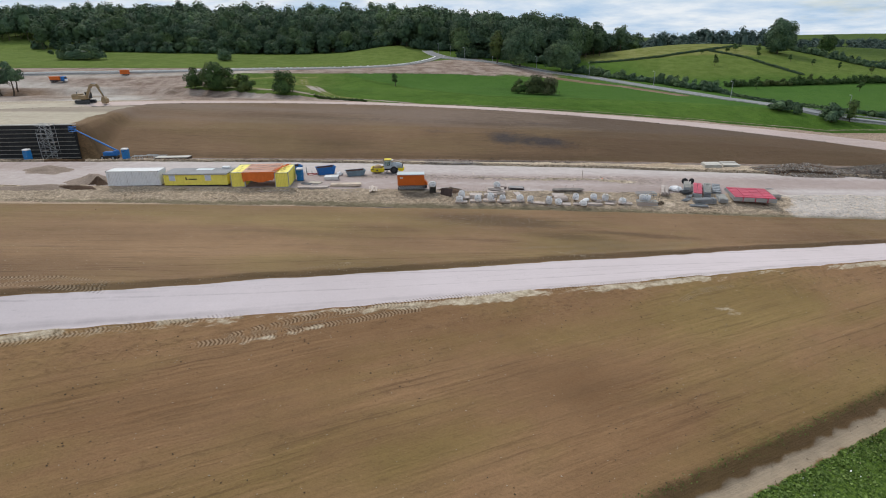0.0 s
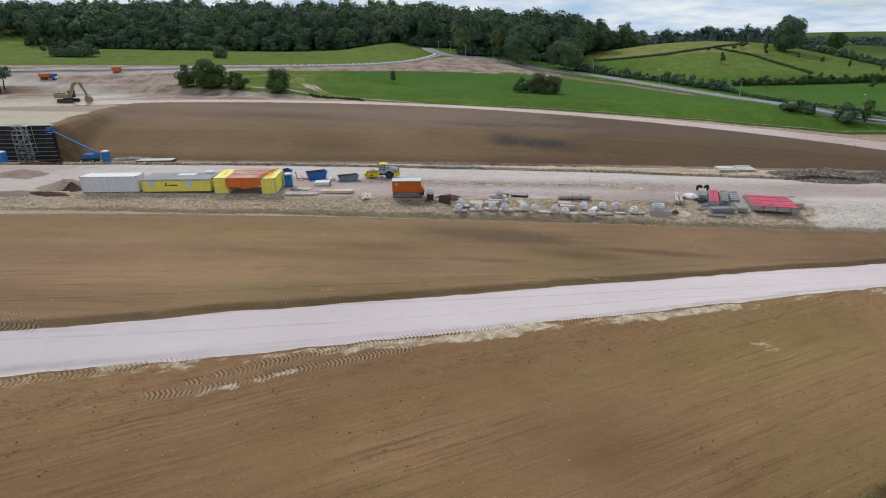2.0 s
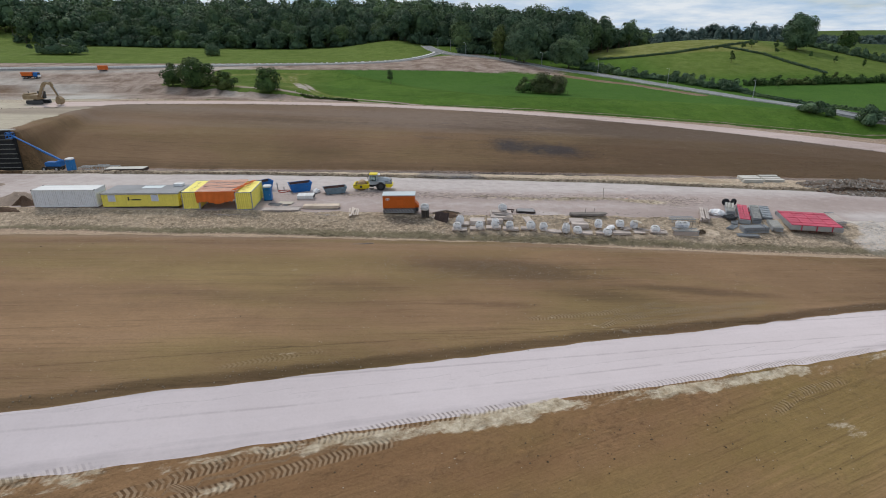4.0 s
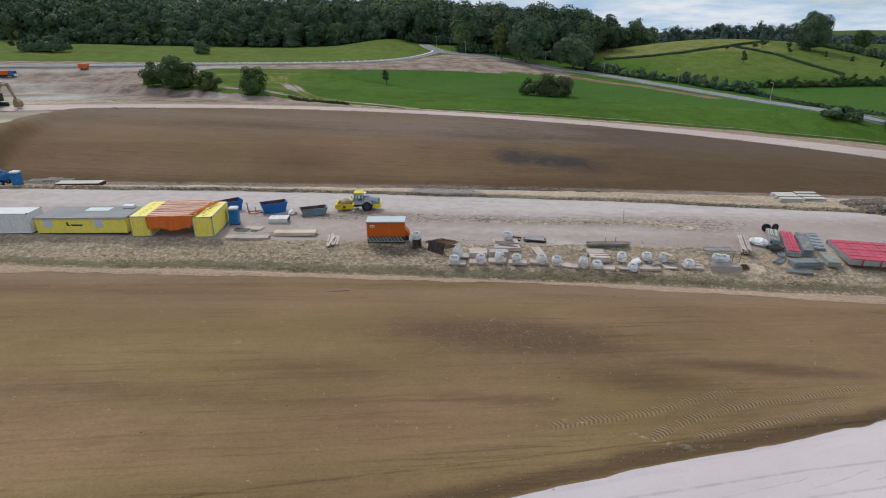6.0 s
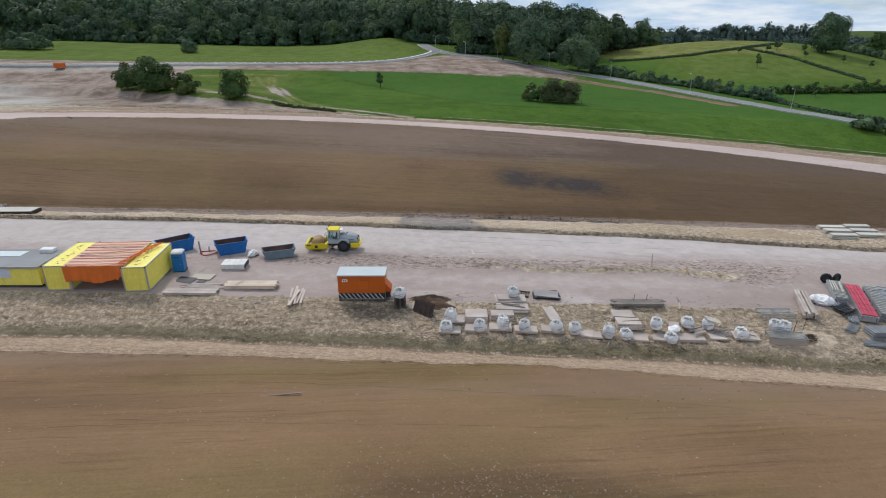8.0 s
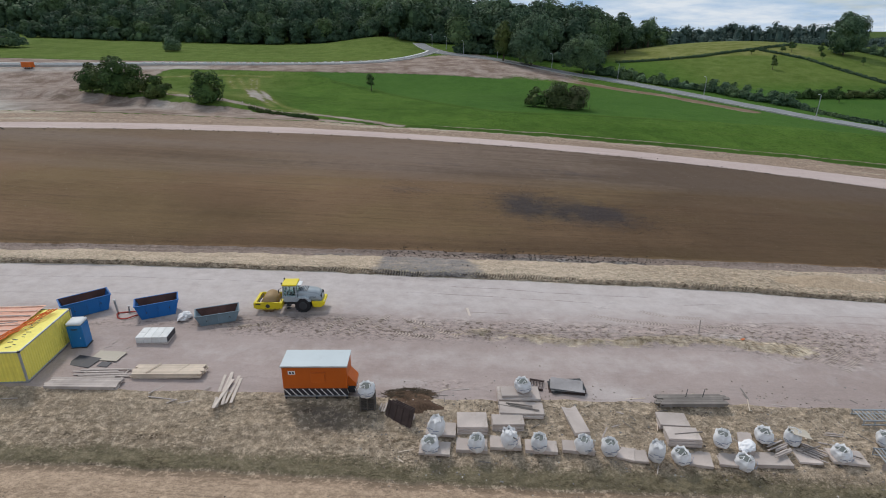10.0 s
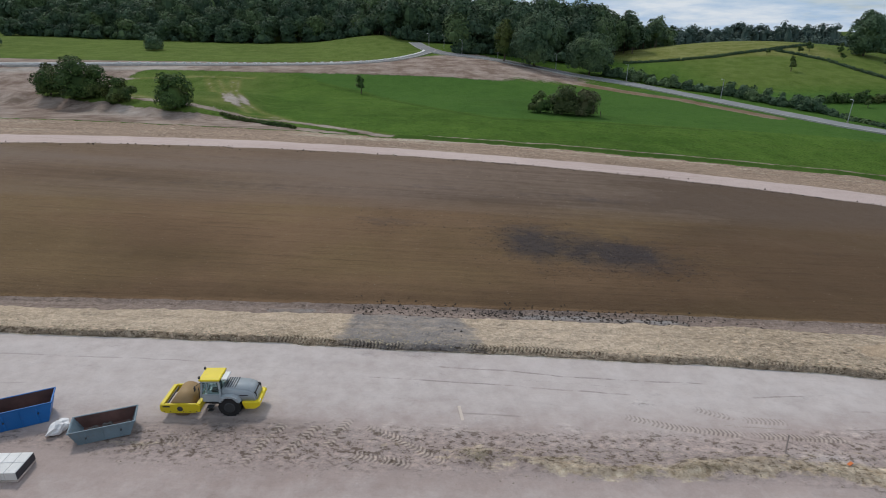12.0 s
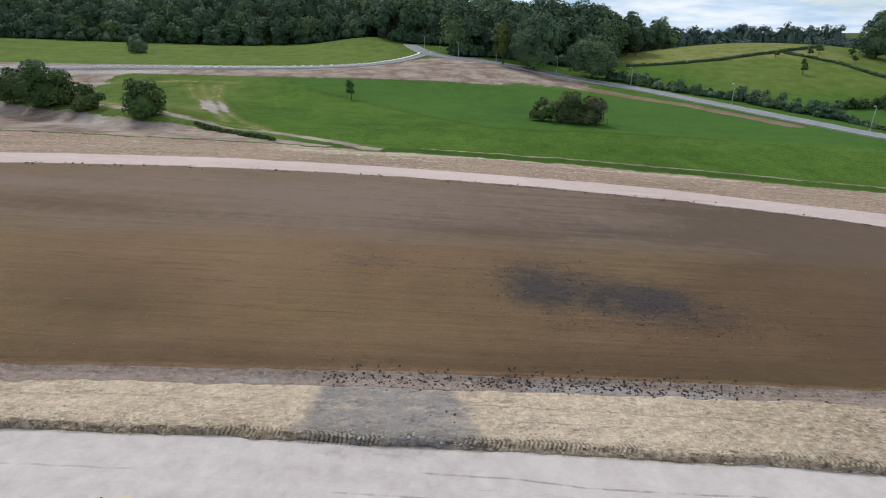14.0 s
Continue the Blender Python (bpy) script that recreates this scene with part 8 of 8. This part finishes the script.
red_panels("wide stack of red formwork panels on grey frames", 55.3, 104.9, -13, 6.8, 7.2, 4, 3, 0.80)
red_panels("narrow red formwork panels on a rack", 46.95, 108.2, 67, 8.2, 1.5, 6, 2, 0.75)


def tyre(x, y, turn):
    ob = thing("tyre", "large black tyre standing behind the racks", "tyre", x, y, turn, "black tyres")
    bm = bmesh.new()
    n, m = 26, 10
    ring = [[bm.verts.new(((0.44 + 0.18 * math.cos(b)) * math.cos(a), 0.2 * math.sin(b), 0.62 + (0.44 + 0.18 * math.cos(b)) * math.sin(a))) for b in [2 * math.pi * j / m for j in range(m)]] for a in [2 * math.pi * i / n for i in range(n)]]
    for i in range(n):
        for j in range(m):
            bm.faces.new((ring[i][j], ring[(i + 1) % n][j], ring[(i + 1) % n][(j + 1) % m], ring[i][(j + 1) % m]))
    part("rubber_ring", bm, "black", ob, "", False)
    bm = bmesh.new()
    bmesh.ops.create_cone(bm, cap_ends=True, segments=20, radius1=0.30, radius2=0.30, depth=0.16, matrix=pose(0, 0, 0.62, 90))
    part("rim", bm, "dark", ob)
    return ob


tyre(48.3, 114.2, 20)
tyre(46.9, 114.0, -25)


def crumpled(label, x, y, rx, ry, h, seed, lift=0.0):
    bm = bmesh.new()
    bmesh.ops.create_icosphere(bm, subdivisions=3, radius=1.0)
    for v in bm.verts:
        n1 = float(fbm(v.co.x * 3 + seed, v.co.y * 3 + v.co.z * 2, 1.0, seed, 3))
        v.co *= 1 + 0.9 * n1
        v.co = Vector((v.co.x * rx, v.co.y * ry, max(v.co.z * h * 0.6 + h * 0.45, 0.0)))
    ob = part("plastic_heap", bm, "bag", None)
    ob.matrix_world = pose(x, y, ground_at(x, y) + lift - 0.02, 0, 0, seed * 37)
    return tagged(ob, label, "plastic")


crumpled("crumpled white plastic sack beside the skip", -23.25, 118.2, 0.75, 0.6, 0.7, 2)
crumpled("crumpled white plastic beside the girders", 42.7, 108.2, 1.0, 0.8, 1.05, 4, 0.0)
crumpled("crumpled white plastic on the ladder frame", 24.2, 102.3, 0.8, 0.5, 0.5, 6, 0.2)


def hose(x, y):
    bm = bmesh.new()
    pts = [Vector((1.0 * math.cos(q) * (1 + 0.12 * math.sin(q * 3)), 0.72 * math.sin(q), 0.08 + 0.05 * math.sin(q * 2.5))) for q in [k * 6.5 / 30 for k in range(31)]]
    for p, q in zip(pts[:-1], pts[1:]):
        rod(bm, p, q, 0.07, None, 6)
    ob = part("hose", bm, "hose", None)
    ob.matrix_world = pose(x, y, ground_at(x, y))
    return tagged(ob, "red hose lying in a loop on the ground", "hose")


hose(-29.0, 118.5)


def stake(label, x, y, h, r, lean, material="timber_old", group="site stakes"):
    bm = bmesh.new()
    rod(bm, (0, 0, -0.3), (lean, 0.05, h), r, r * 0.85, 7)
    solid(bm, pose(lean, 0.05, h - 0.02), r * 1.9, r * 1.9, 0.03, 0.004)
    ob = part("stake", bm, material, None)
    ob.matrix_world = pose(x, y, ground_at(x, y))
    return tagged(ob, label, "stake", group)


stake("grey pipe stub standing beside the hose", -30.1, 118.9, 1.5, 0.11, -0.15, "steel")
stake("short grey pipe stub in the yard", -29.2, 119.2, 0.7, 0.09, 0.05, "steel")
stake("thin wooden stake standing in the yard", 27.2, 117.6, 1.5, 0.06, -0.1)
for x in (21.3, 22.65):
    stake("thin steel stake rising from the plank bundle", x, 106.75, 1.25, 0.03, 0.15, "dark")
for x, y in ((36.4, 102.5), (37.6, 102.9)):
    stake("thin rusty stake by the scrap roots", x, y, 1.4, 0.03, 0.12, "rust")
for k in range(7):
    x, y = -53.5 + 2.2 * k + 0.2 * (k % 2), 227.2 - 1.45 * k
    stake("weathered fence post along the meadow edge", x, y, 1.1, 0.07, 0.03, "timber_old", "fence posts")
for x, y in ((35.4, 243.2), (37.2, 242.6), (44.5, 241.8), (46.5, 242)):
    stake("dark fence post in the brambles", x, y, 1.5, 0.08, 0.0, "rust", "fence posts")
slab("brown weathered stick lying on the field", -10.8, 86.3, 9, 3.1, 0.11, 0.10, 0.04, "timber_dark", "loose offcuts")
slab("faded orange marker cloth in the ruts", 31.0, 116.6, 30, 0.5, 0.2, 0.03, 0.16, "marker", "loose sheets")

ob = thing("steel_sheets", "pile of grey steel sheets lying askew", "sheets", 12.2, 108.2, 0)
for k in range(7):
    boxed("sheet", "sheet_worn" if k in (4, 6) else "dark" if k % 2 else "rust", ob, 2.9 - 0.05 * k, 1.6, 0.04, 0.06 * (k % 3), 0.08 * (k % 2), 0.06 * k, 0, 2.0 * (k % 2), (-7, 4, -3, 9, -5, 6, -12)[k], 0.005)
lattice_frame("small rusty steel grid lying flat", 9.8, 108.5, -15, 1.2, 1.2, 0.22, 5, "rust")


# ---- lamps and kerb packs along the roads -----------------------------------------
def lamp_post(x, y, turn):
    ob = thing("street_lamp", "tall grey steel street lamp by the country road", "lamp post", x, y, turn, "street lamps along the road")
    bm = bmesh.new()
    rod(bm, (0, 0, 0), (0, 0, 6.6), 0.15, 0.09, 8)
    part("pole", bm, "steel", ob)
    barred("arm", "steel", ob, (0, 0, 6.55), (0.9, 0, 6.75), 0.06)
    boxed("lamp_head", "white_paint", ob, 0.65, 0.28, 0.14, 1.0, 0, 6.68, bevel=0.04)
    boxed("base", "concrete", ob, 0.4, 0.4, 0.3, 0, 0, 0)
    return ob


lamp = None
for x, y in ((12, 364.5), (28.4, 357.5), (53.4, 346.2), (80.9, 331.5), (104.6, 295.2), (124.3, 255), (149, 215.5), (-4.5, 402), (3.5, 392)):
    if lamp is None:
        lamp = lamp_post(x, y, 200)
    else:
        copy_thing(lamp, pose(x, y, ground_at(x, y), 0, 0, 200))


def kerb_pack(x, y, turn):
    ob = thing("kerb_pack", "pack of pale kerbstones waiting along the new road", "kerbstones", x, y, turn, "kerb packs along the new road")
    for k in range(3):
        for j in range(2):
            boxed("kerbstone", "kerb", ob, 1.0, 0.28, 0.32, 0, -0.3 + 0.3 * k, 0.34 * j)
    return ob


pack = None
rg = random.Random(9)
for k in range(34):
    x = -128 + 3.4 * k + rg.uniform(-1, 1)
    y = float(np.interp(x, [-160, -118, -58, -29, -12], [313, 318, 323, 337, 358])) + 1.0 + rg.uniform(-0.4, 0.4)
    if pack is None:
        pack = kerb_pack(x, y, 10)
    else:
        copy_thing(pack, pose(x, y, ground_at(x, y) + 0.24, 0, 0, rg.uniform(-15, 25)))
